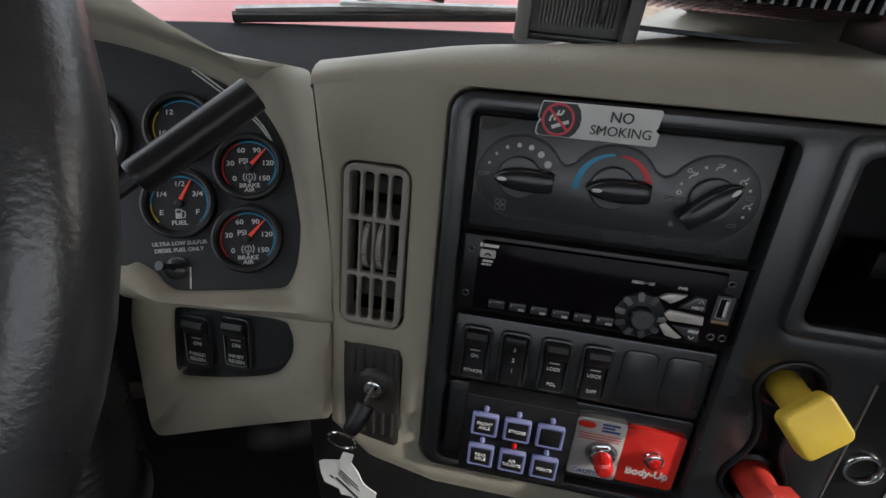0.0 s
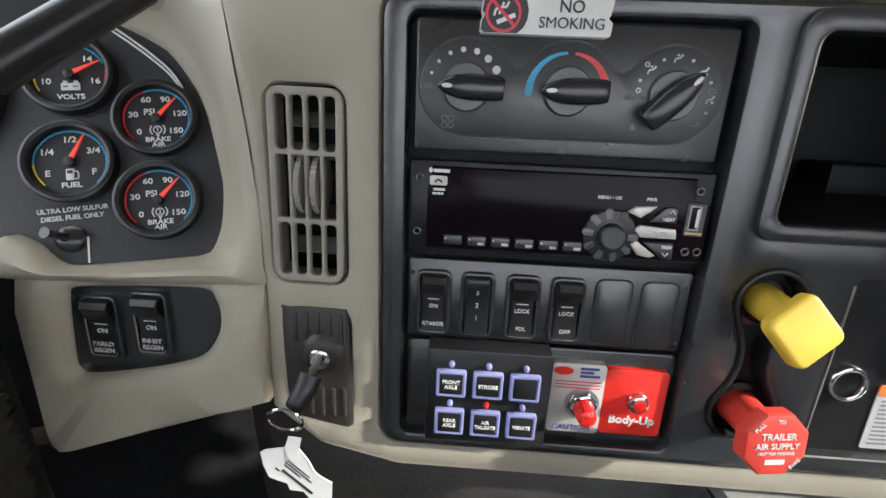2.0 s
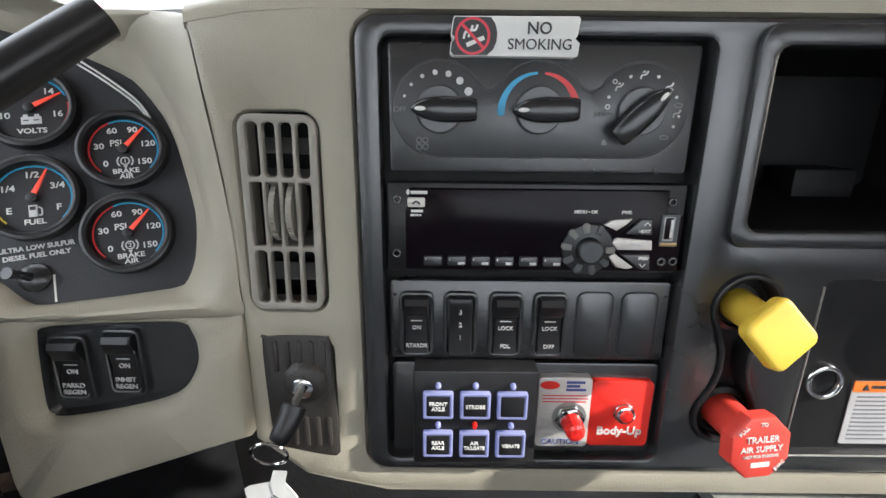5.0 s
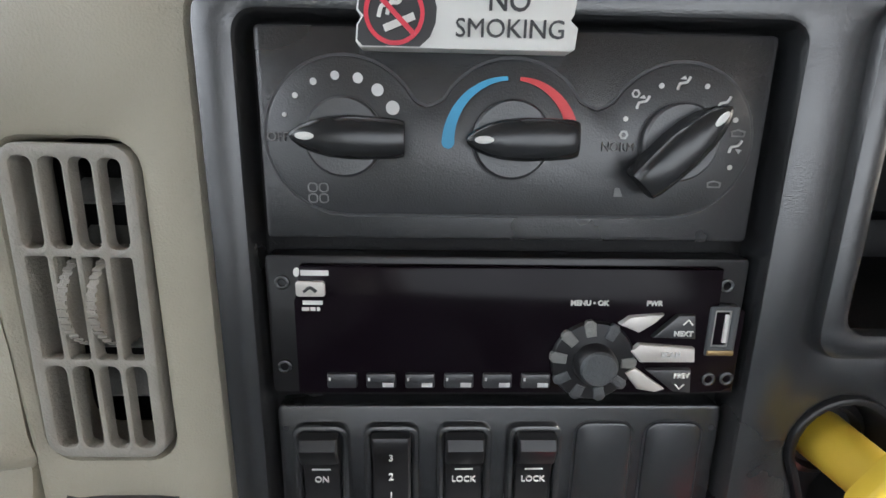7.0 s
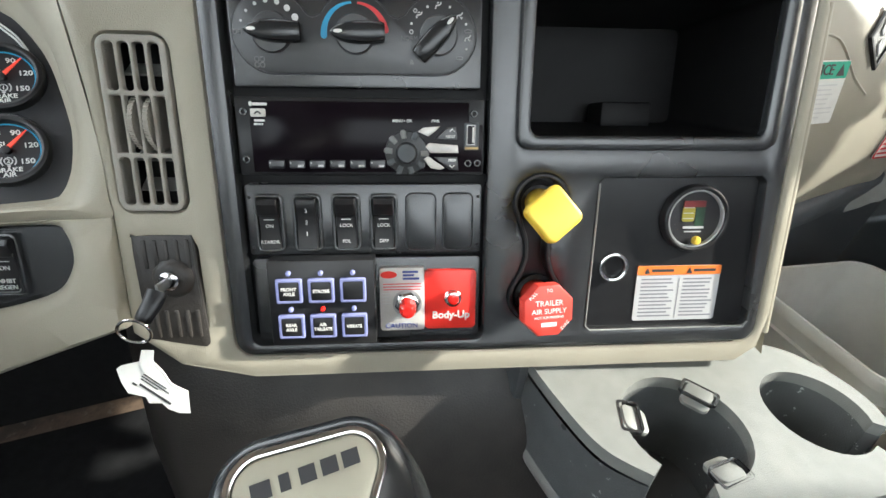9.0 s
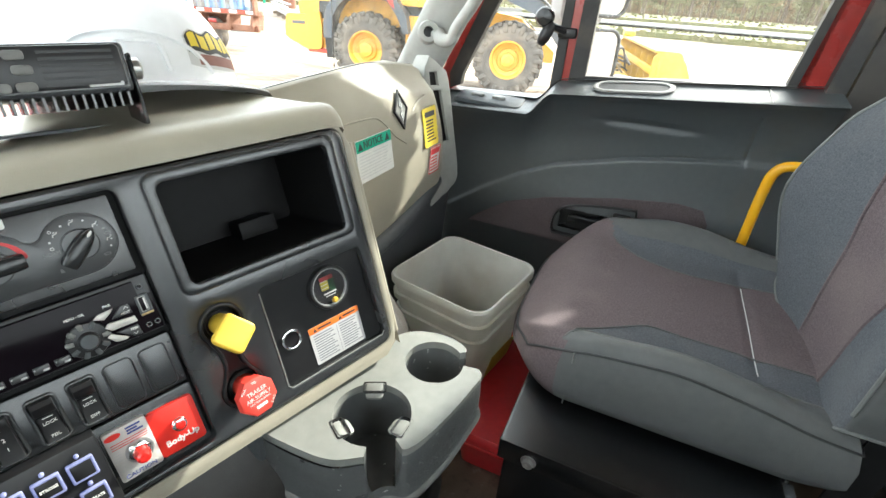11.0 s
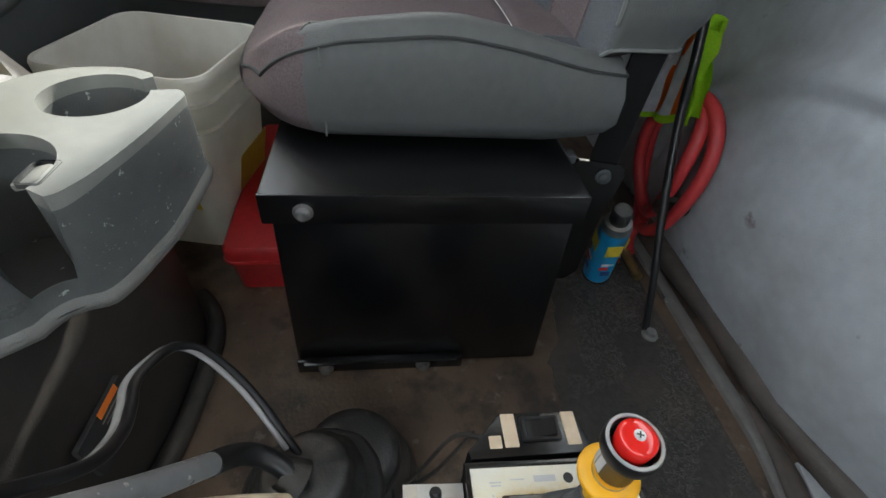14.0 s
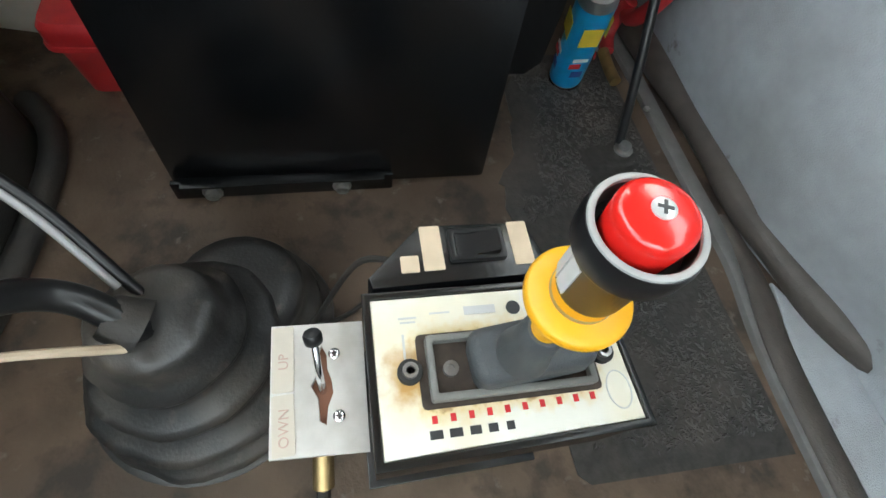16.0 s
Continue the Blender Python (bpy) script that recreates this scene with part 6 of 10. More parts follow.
        if n == 9:
            part("louvre_bar", tube([((a.x + b.x) / 2, (a.y + b.y) / 2, -0.005), (((a + b + c + d) / 4).x, ((a + b + c + d) / 4).y, -0.005), ((c.x + d.x) / 2, (c.y + d.y) / 2, -0.005)], 0.003, 6, 1), GREY_MID, end)
    part("lid_gap", tube([(x, y, top(x) + 0.0022) for x, y in ((0.98, face(0.98, 1) + 0.010), (1.15, face(1.15, 1) + 0.010), (1.32, face(1.32, 1) + 0.010), (1.5, face(1.5, 1) + 0.010))], 0.0022, 6, 4), PRINT_DARK, g, "dark gap behind the lid")

    # emblem and stickers, on the lid's face
    def on_lid(x, z, lift=0.002):
        def depth(px, pz):
            q = px
            for _ in range(3):
                t = (pz - foot(q)) / (top(q) - foot(q))
                q = px - lean(q, t)
            return face(q, (pz - foot(q)) / (top(q) - foot(q)))

        y = depth(x, z)
        up = Vector((0, depth(x, z + 0.01) - y, 0.01)).normalized()
        right = Vector((0.01, depth(x + 0.01, z) - y, 0)).normalized()
        n = right.cross(up).normalized()
        up = n.cross(right)
        mm = Matrix((right, up, n)).transposed().to_4x4()
        return Matrix.Translation(Vector((x, y, z)) + n * lift) @ mm

    m = on_lid(1.350, 0.777, 0.001)
    dia = [(0.031, 0), (0, 0.045), (-0.031, 0), (0, -0.045)]
    em = part("emblem", holed(dia, [offset(dia, -0.0048)], 0, 0.005, 0.001, m), BLACK_SMOOTH, g, "diamond-shaped emblem with a dark outline")
    part("emblem_field", prism(offset(dia, -0.004), 0, 0.0018, 0, m), GREY_MID, em)
    inner = offset(dia, -0.009)
    for k in range(4):
        a, b = Vector(inner[k]), Vector(inner[(k + 1) % 4])
        mid = (a + b) / 2
        part("emblem_facet", prism([(mid.x * 0.15, mid.y * 0.15), (a.x * 0.9, a.y * 0.9), (mid.x * 0.62, mid.y * 0.62)] if k % 2 else [(mid.x * 0.15, mid.y * 0.15), (mid.x * 0.62, mid.y * 0.62), (b.x * 0.9, b.y * 0.9)], 0.0016, 0.004, 0, m), PALE_RIM, em)
    # embossed step lines in the lid
    for run in (((1.12, 0.786), (1.20, 0.783), (1.252, 0.777), (1.285, 0.754), (1.3155, 0.7257), (1.362, 0.699)), ((1.405, 0.765), (1.44, 0.782), (1.48, 0.790))):
        part("embossed_line", tube([on_lid(x, z, -0.0022).translation for x, z in run], 0.0045, 8, 3, 0.6), BEIGE, g)

    n = thing("notice_sticker", on_lid(1.224, 0.705), "white notice sticker with a green header", "sticker")
    part("sheet", prism(rrect(0, 0.000, 0.134, 0.088, 0.003, 2), -0.001, 0.0006), WHITE, n)
    part("header", prism(rrect(0, 0.031, 0.132, 0.023, 0.002, 2), 0.0004, 0.0012), GREEN_PRINT, n)
    lettering("NOTICE", 0.020, at(-0.004, 0.031, 0.0014), PRINT_DARK, n, bold=0.0003)
    for x in (-0.052, 0.050):
        part("warning_triangle", prism([(x - 0.009, 0.023), (x + 0.009, 0.023), (x, 0.039)], 0.001, 0.0016), PRINT_DARK, n)
    bars(text_rows(-0.060, 0.060, 0.014, -0.038, 8, 0.30, 3), at(0, 0, 0.0005), PRINT_GREY, n)
    y = thing("caution_sticker", on_lid(1.486, 0.712), "yellow caution sticker with black print", "sticker")
    saw = [(-0.035 + 0.00583 * k, 0.047 + (0.003 if k % 2 else 0)) for k in range(13)] + [(0.035 + (0.003 if k % 2 else 0), 0.047 - 0.0078 * k) for k in range(1, 13)] + [(0.035 - 0.00583 * k, -0.047 - (0.003 if k % 2 else 0)) for k in range(1, 13)] + [(-0.035 - (0.003 if k % 2 else 0), -0.047 + 0.0078 * k) for k in range(1, 12)]
    part("sheet", prism(saw[::-1], -0.001, 0.0006), YELLOW_PRINT, y)
    part("header", prism(rrect(0, 0.032, 0.052, 0.013, 0.002, 2), 0.0004, 0.001), PRINT_DARK, y)
    bars(text_rows(-0.025, 0.025, 0.020, -0.038, 7, 0.45, 5), at(0, 0, 0.0005), PRINT_DARK, y)
    r = thing("danger_sticker", on_lid(1.510, 0.620), "white sticker with a red warning header", "sticker")
    part("sheet", prism(rrect(0, 0, 0.056, 0.075, 0.003, 2), -0.001, 0.0006), WHITE, r)
    part("border", holed(rrect(0, 0, 0.056, 0.075, 0.003, 2), [rrect(0, 0, 0.050, 0.069, 0.002, 2)], 0, 0.001), RED_PRINT, r)
    part("header", prism(rrect(0, 0.024, 0.046, 0.016, 0.002, 2), 0.0004, 0.001), RED_PRINT, r)
    bars(text_rows(-0.022, 0.022, 0.012, -0.032, 5, 0.45, 6), at(0, 0, 0.0005), RED_PRINT, r)


glove_side()


# ---- the passenger seat and what stands by it ----
def seat():
    s = thing("passenger_seat", Matrix(), "high-backed grey and mauve cloth passenger seat", "seat")

    def cushion_top(x, y):
        """x across 0..1, y 0 (front) .. 1 (back)."""
        z = 0.505 - 0.012 * y
        z -= 0.05 * max(0.0, 1 - y / 0.22) ** 2
        side = abs(2 * x - 1)
        z += (0.018 + 0.037 * math.exp(-((y - 0.55) / 0.30) ** 2)) * math.exp(-((side - 0.95) / 0.16) ** 2)
        z -= 0.005 * math.exp(-((y - 0.80) / 0.02) ** 2) * (side < 0.72)
        return z + 0.003 * noise.noise(Vector((x * 5, y * 5, 0)))

    X0, X1, Y0, Y1 = 1.045, 1.60, 0.395, -0.12
    nx, ny = 84, 76
    bm = bmesh.new()

    def corner(i, j):
        x, y = i / nx, j / ny
        px, py = X0 + (X1 - X0) * x, Y0 + (Y1 - Y0) * y
        # rounded plan
        r = 1 - max(0.0, 1 - y / 0.25) ** 2.2 * 0.18
        px = (X0 + X1) / 2 + (px - (X0 + X1) / 2) * r
        py -= 0.05 * abs(2 * x - 1) ** 4 * max(0.0, 1 - y / 0.3)
        return px, py, cushion_top(x, y)

    def wing(x, y):
        if x < 0.5:
            return x < 0.265 * math.sqrt(min(1.0, max(0.0, (y - 0.20) / 0.26)))
        return 1 - x < 0.30 * math.sqrt(max(0.0, 1 - ((y - 0.62) / 0.40) ** 2)) if y < 0.62 else 1 - x < 0.30 - 0.12 * (y - 0.62)

    grid = [[bm.verts.new(corner(i, j)) for i in range(nx + 1)] for j in range(ny + 1)]
    for j in range(ny):
        for i in range(nx):
            f = bm.faces.new((grid[j][i], grid[j][i + 1], grid[j + 1][i + 1], grid[j + 1][i]))
            gx = (i + 0.5) / nx
            if min(gx, 1 - gx) < 0.105 * min(1.0, max(0.0, ((j + 0.5) / ny - 0.16) / 0.16)) ** 0.7:
                f.material_index = 2
            elif wing(gx, (j + 0.5) / ny):
                f.material_index = 1
    marks = [(i, 0) for i in range(nx + 1)] + [(nx, j) for j in range(1, ny + 1)] + [(i, ny) for i in range(nx - 1, -1, -1)] + [(0, j) for j in range(ny - 1, 0, -1)]
    rim = [grid[j][i] for i, j in marks]
    cx, cy = (X0 + X1) / 2, (Y0 + Y1) / 2
    last = rim
    for k, (grow, z) in enumerate(((0.007, 0.490), (0.013, 0.460), (0.013, 0.425), (0.004, 0.402), (-0.014, 0.388), (-0.06, 0.380))):
        ring = []
        for v in rim:
            w = Vector((v.co.x - cx, v.co.y - cy, 0)) * (1 + grow / 0.25)
            ends = 0.022 * max(0.0, (abs(v.co.y - cy) / 0.2575 - 0.72) / 0.28) ** 2
            level = z + ends * max(0.0, k - 1) / 4
            top = v.co.z - (0.016, 0.045)[k] if k < 2 else v.co.z - 0.045
            ring.append(bm.verts.new((cx + w.x, cy + w.y, max(level, z if k > 3 else level) if k > 1 else top)))
        for i in range(len(rim)):
            j = (i + 1) % len(rim)
            f = bm.faces.new((last[i], last[j], ring[j], ring[i]))
            gx, gy = marks[i]
            f.material_index = 0 if gy < 0.19 * ny else 2
        last = ring
        if k == 0:
            line = [v.co.copy() for v in ring]
    bm.faces.new(last)
    cu = part("cushion", bm, (FABRIC, FABRIC_BLUE, VINYL), s, "cushion with mauve centre and grey vinyl side", smooth=55)
    part("piping", tube([p + (p - Vector((cx, cy, p.z))).normalized() * 0.0012 for p in line[::2] + line[:1]], 0.0024, 6, 1), VINYL_DARK, cu, "dark welted seam round the cushion")
    roll = [Vector(corner((0.105 * min(1.0, max(0.0, (y - 0.16) / 0.16)) ** 0.7) * nx, y * ny)) + Vector((0, 0, 0.0006)) for y in [0.17 + 0.83 * k / 30 for k in range(31)]]
    part("roll_seam", tube(roll, 0.0016, 6, 1), VINYL_PALE, cu)
    nose = [(line[k].lerp(Vector((line[k].x, line[k].y, 0.40)), u)) for k, u in [(len(line) - 18, q / 6) for q in range(7)]]
    part("nose_seam", tube([p + Vector((-0.004, 0.0, 0)) for p in nose], 0.0016, 6, 1), VINYL_PALE, cu)
    for side in (0, 1):
        pts = []
        for k in range(25):
            y = 0.205 + 0.76 * (k / 24) ** 1.6
            x = 0.265 * math.sqrt(min(1.0, (y - 0.20) / 0.26))
            if side:
                x = 1 - (0.30 * math.sqrt(max(0.0, 1 - ((y - 0.62) / 0.40) ** 2)) if y < 0.62 else 0.30 - 0.12 * (y - 0.62))
            if side and y < 0.24:
                continue
            pts.append(Vector(corner(x * nx, y * ny)) + Vector((0, 0, 0.0006)))
        part("seam", tube(pts, 0.0017, 6, 1), VINYL, cu)
    part("seam", tube([Vector(corner(x * nx, 0.80 * ny)) + Vector((0, 0, 0.0012)) for x in [0.19 + 0.031 * k for k in range(18)]], 0.0009, 6, 1), PRINT_GREY, cu)

    # backrest: cross-sections up the back: height, half width, front, back, bolster
    keys = [(0.530, 0.224, -0.108, -0.215, 0.05), (0.58, 0.236, -0.113, -0.238, 0.064), (0.70, 0.245, -0.13, -0.258, 0.085), (0.85, 0.24, -0.15, -0.262, 0.082), (0.95, 0.222, -0.172, -0.262, 0.045), (1.03, 0.20, -0.178, -0.272, 0.040), (1.12, 0.192, -0.172, -0.272, 0.036), (1.22, 0.185, -0.165, -0.262, 0.034), (1.28, 0.172, -0.16, -0.24, 0.02), (1.305, 0.14, -0.17, -0.215, 0.0)]
    BX = 1.255

    def section(z):
        for a, b in zip(keys, keys[1:]):
            if z <= b[0]:
                t = (z - a[0]) / (b[0] - a[0])
                t = t * 0.4 + 0.6 * t * t * (3 - 2 * t)
                return [p + (q - p) * t for p, q in zip(a, b)]
        return list(keys[-1])

    def skin(z, k, n):
        _, half, yf, yb, bolster = section(z)
        a = 2 * math.pi * k / n
        ca, sa = math.cos(a), math.sin(a)
        x = ca
        deep = (yf - yb) / 2 * max(0.0, 1 - abs(x) ** 5) ** 0.5
        py = (yf + yb) / 2 + (deep if sa > 0 else -deep)
        px = half * x
        if px > 0:
            px += 0.010 * x * x * math.exp(-((z - 0.74) / 0.17) ** 2)
            bolster += 0.065 * math.exp(-((z - 0.72) / 0.16) ** 2)
        grow = min(1.0, max(0.0, (sa + 0.20) / 0.4))
        py += grow * (bolster * abs(x) ** 2.6)
        drop = 0.060 * max(0.0, sa) ** 0.5 * max(0.0, 1 - abs(x) ** 6) * max(0.0, (0.62 - z) / 0.09)
        return Vector((BX + px, py, z - drop)), x, sa

    n, rows = 260, 180
    zs = [0.530 + (1.305 - 0.530) * k / rows for k in range(rows + 1)]
    bm = bmesh.new()
    rings(bm, [[skin(z, k, n)[0] for k in range(n)] for z in zs])
    bm.faces.ensure_lookup_table()
    for r in range(rows):
        z = (zs[r] + zs[r + 1]) / 2
        for k in range(n):
            _, x, sa = skin(z, k + 0.5, n)
            f = bm.faces[r * n + k]
            f.material_index = 2
            if sa > 0 and abs(x) < 0.955:
                ax_ = abs(x)
                crown = 0.965 - 0.10 * max(0.0, (0.74 - ax_) / 0.30) ** 2 if ax_ < 0.74 else 0.965 - 0.05 * ((ax_ - 0.74) / 0.2) ** 2
                if z > 1.195 - 0.02 * x * x:
                    f.material_index = 3
                elif z < crown and ax_ > 0.30 + 0.34 * max(0.0, (z - 0.5) / 0.46) ** 1.5:
                    f.material_index = 1
                else:
                    f.material_index = 0
    bk = part("backrest", bm, (FABRIC, FABRIC_BLUE, VINYL, VINYL), s, "tall backrest with mauve centre and dark grey vinyl edge", smooth=60)
    for sign in (-1, 1):
        line = []
        for z in zs[8:-4:5]:
            best = min(((abs(skin(z, k / 2, n)[1] - sign * 0.955), k) for k in range(n) if skin(z, k / 2, n)[2] > 0))
            p = skin(z, best[1] / 2, n)[0]
            line.append(p + Vector((sign * 0.001, 0.0015, 0)))
        part("piping", tube(line, 0.0028, 6, 1), VINYL_PALE, bk)
    part("foot_piping", tube([skin(0.532, k, n)[0] for k in range(0, n + 1, 4)], 0.0030, 6, 1), VINYL_PALE, bk)
    # welted seams round the two wings and under the headrest

    def on_front(x, z):
        k = math.acos(x) / (2 * math.pi) * n
        return skin(z, k, n)[0] + Vector((0, 0.0008, 0))

    for sign in (-1, 1):
        line, z = [], 0.535
        while z < 0.96:
            x = 0.30 + 0.34 * max(0.0, (z - 0.5) / 0.46) ** 1.5
            if z >= 0.965 - 0.10 * max(0.0, (0.74 - x) / 0.30) ** 2:
                break
            line.append(on_front(sign * x, z))
            z += 0.02
        while x < 0.94:
            top = 0.965 - 0.10 * max(0.0, (0.74 - x) / 0.30) ** 2 if x < 0.74 else 0.965 - 0.05 * ((x - 0.74) / 0.2) ** 2
            line.append(on_front(sign * x, top))
            x += 0.03
        part("wing_seam", tube(line, 0.0028, 6, 2), FABRIC, bk)
    part("headrest_seam", tube([on_front(-0.94 + 0.094 * k, 1.195 - 0.02 * (-0.94 + 0.094 * k) ** 2) for k in range(21)], 0.0026, 6, 1), FABRIC, bk)
    part("tag", box((0, 0, 0), (0.012, 0.036, 0.003), 0.002, m=facing((1.331, -0.168, 0.961), (0.6, 0.8, 1.1)) @ pose(0, 0, 0.004, 0, 0, 25)), WHITE, bk, "small white tag stuck to the backrest")
    arm = thing("seat_frame_bar", Matrix(), "yellow painted tube beside the seat back", "grab bar")
    part("bar", tube([(1.715, -0.045, 0.40), (1.715, -0.045, 0.62), (1.712, -0.055, 0.685), (1.70, -0.095, 0.705), (1.68, -0.17, 0.70)], 0.012, 10, 6), YELLOW_ORANGE, arm)

    # box the seat stands on
    b = thing("seat_box", Matrix(), "black painted steel seat box with bolts", "seat base")
    body = bmesh.new()
    lo = [Vector(p) for p in ((0.937, 0.338, 0.004), (0.937, -0.086, 0.004), (1.50, -0.086, 0.004), (1.50, 0.338, 0.004))]
    hi = [Vector(p) for p in ((0.940, 0.334, 0.352), (0.940, -0.072, 0.352), (1.50, -0.072, 0.352), (1.50, 0.334, 0.352))]
    rings(body, [lo, hi])
    bmesh.ops.bevel(body, geom=list(body.edges), offset=0.006, segments=2, affect="EDGES", profile=0.5)
    part("body", body, BLACK_METAL, b)
    lid = bmesh.new()
    add_box(lid, (1.22, 0.1315, 0.366), (0.575, 0.425, 0.022), 0.006)
    add_box(lid, (0.9345, 0.1315, 0.3535), (0.006, 0.425, 0.046), 0.0025)
    part("lid", lid, BLACK_METAL, b, "folded black steel lid")
    fl = bmesh.new()
    add_box(fl, (0.931, 0.195, 0.016), (0.008, 0.285, 0.032), 0.002)
    add_box(fl, (0.928, 0.195, 0.031), (0.018, 0.260, 0.004), 0.001)
    part("foot_flange", fl, BLACK_METAL, b)
    for y, z, x in ((0.291, 0.351, 0.931), (0.290, 0.014, 0.926), (0.123, 0.014, 0.926)):
        part("bolt", lathe([(0.013, 0), (0.013, 0.002), (0.009, 0.003), (0.0085, 0.009), (0.006, 0.010), (0, 0.008)], facing((x, y, z), (x - 1, y, z)), 12), STEEL, b)
    br = thing("seat_belt_bracket", Matrix(), "black seat belt bracket bolted behind the seat box", "bracket")
    part("plate", prism([(0.0, 0.10), (0.0, 0.345), (-0.014, 0.362), (-0.090, 0.352), (-0.098, 0.335), (-0.085, 0.24), (-0.080, 0.12), (-0.06, 0.10)], 1.048, 1.056, 0.002, Matrix(((0, 0, 1, 0), (1, 0, 0, -0.092), (0, 1, 0, 0), (0, 0, 0, 1)))), BLACK_METAL, br)
    part("bolt", lathe([(0.013, 0), (0.013, 0.002), (0.010, 0.003), (0.010, 0.009), (0.005, 0.011), (0, 0.011)], facing((1.047, -0.153, 0.334), (0, -0.153, 0.334)), 12), GREY, br)
    part("strap", prism([(-0.128, 0.350), (-0.137, 0.530), (-0.150, 0.60), (-0.205, 0.60), (-0.186, 0.530), (-0.176, 0.350)], 1.058, 1.064, 0.002, Matrix(((0, 0, 1, 0), (1, 0, 0, 0), (0, 1, 0, 0), (0, 0, 0, 1)))), BIN_BLACK, br, "black webbing strap up behind the backrest")
    part("side_plate", box((1.20, -0.096, 0.225), (0.30, 0.018, 0.25), 0.006), BLACK_METAL, br)
    part("stop", box((1.052, -0.082, 0.366), (0.026, 0.030, 0.014), 0.003), GREY, br, "small grey stop block")


seat()


def pail():
    # corners of the rim, in the plan
    m = pose(1.369, 0.591, 0.003, 0, 0, -11)
    p = thing("square_pail", m, "dirty white square plastic pail, empty", "bucket")
    bm = bmesh.new()
    rows_out = []
    for z, w, l in ((0.0, 0.205, 0.205), (0.004, 0.212, 0.212), (0.272, 0.258, 0.258), (0.274, 0.272, 0.272), (0.290, 0.274, 0.274), (0.292, 0.262, 0.262), (0.322, 0.268, 0.268), (0.324, 0.282, 0.282), (0.340, 0.284, 0.284), (0.342, 0.272, 0.272), (0.368, 0.279, 0.279), (0.370, 0.290, 0.290), (0.385, 0.291, 0.291), (0.390, 0.286, 0.286), (0.389, 0.276, 0.276), (0.378, 0.272, 0.272), (0.20, 0.240, 0.240), (0.010, 0.204, 0.204)):
        rows_out.append([(x, y, z) for x, y in rrect(0, 0, l, w, 0.042, 6)])
    rings(bm, rows_out)
    part("body", bm, BUCKET, p, smooth=35)
    lab = bmesh.new()
    add_prism(lab, rrect(0, 0, 0.13, 0.12, 0.006), 0, 0.001, 0, facing((-0.1165, 0.0, 0.13), (-1, 0, -0.05)) @ pose(0, 0, 0.002, 0, 0, 0))
    la = part("label", lab, YELLOW_PRINT, p, "yellow printed label")
    bars([(-0.02, 0.030, 0.05, 0.012), (-0.025, 0.010, 0.06, 0.012), (-0.015, -0.010, 0.05, 0.012)], facing((-0.1165, 0.0, 0.13), (-1, 0, -0.05)) @ pose(0, 0, 0.0034), PRINT_DARK, la)
    lab = bmesh.new()
    add_prism(lab, rrect(0, 0, 0.13, 0.12, 0.006), 0, 0.001, 0, facing((0.02, -0.117, 0.14), (0.02, -1, -0.05)) @ pose(0, 0, 0.003, 0, 0, 0))
    part("label", lab, YELLOW_PRINT, p)
    r = thing("red_toolbox", pose(1.360, 0.392, 0, 0, 0, 1), "red plastic toolbox on the floor before the pail", "toolbox")
    bm = bmesh.new()
    rings(bm, [[(x, y, z) for x, y in rrect(0, 0, w, l, 0.02, 4)] for z, w, l in ((0.0, 0.455, 0.175), (0.075, 0.470, 0.188), (0.085, 0.485, 0.20), (0.108, 0.485, 0.20), (0.116, 0.474, 0.19))])
    part("body", bm, RED_BIN, r)
    part("lid_line", holed(rrect(0, 0, 0.490, 0.205, 0.022, 4), [rrect(0, 0, 0.465, 0.18, 0.02, 4)], 0.080, 0.087, 0.002), RED_BIN, r)


pail()


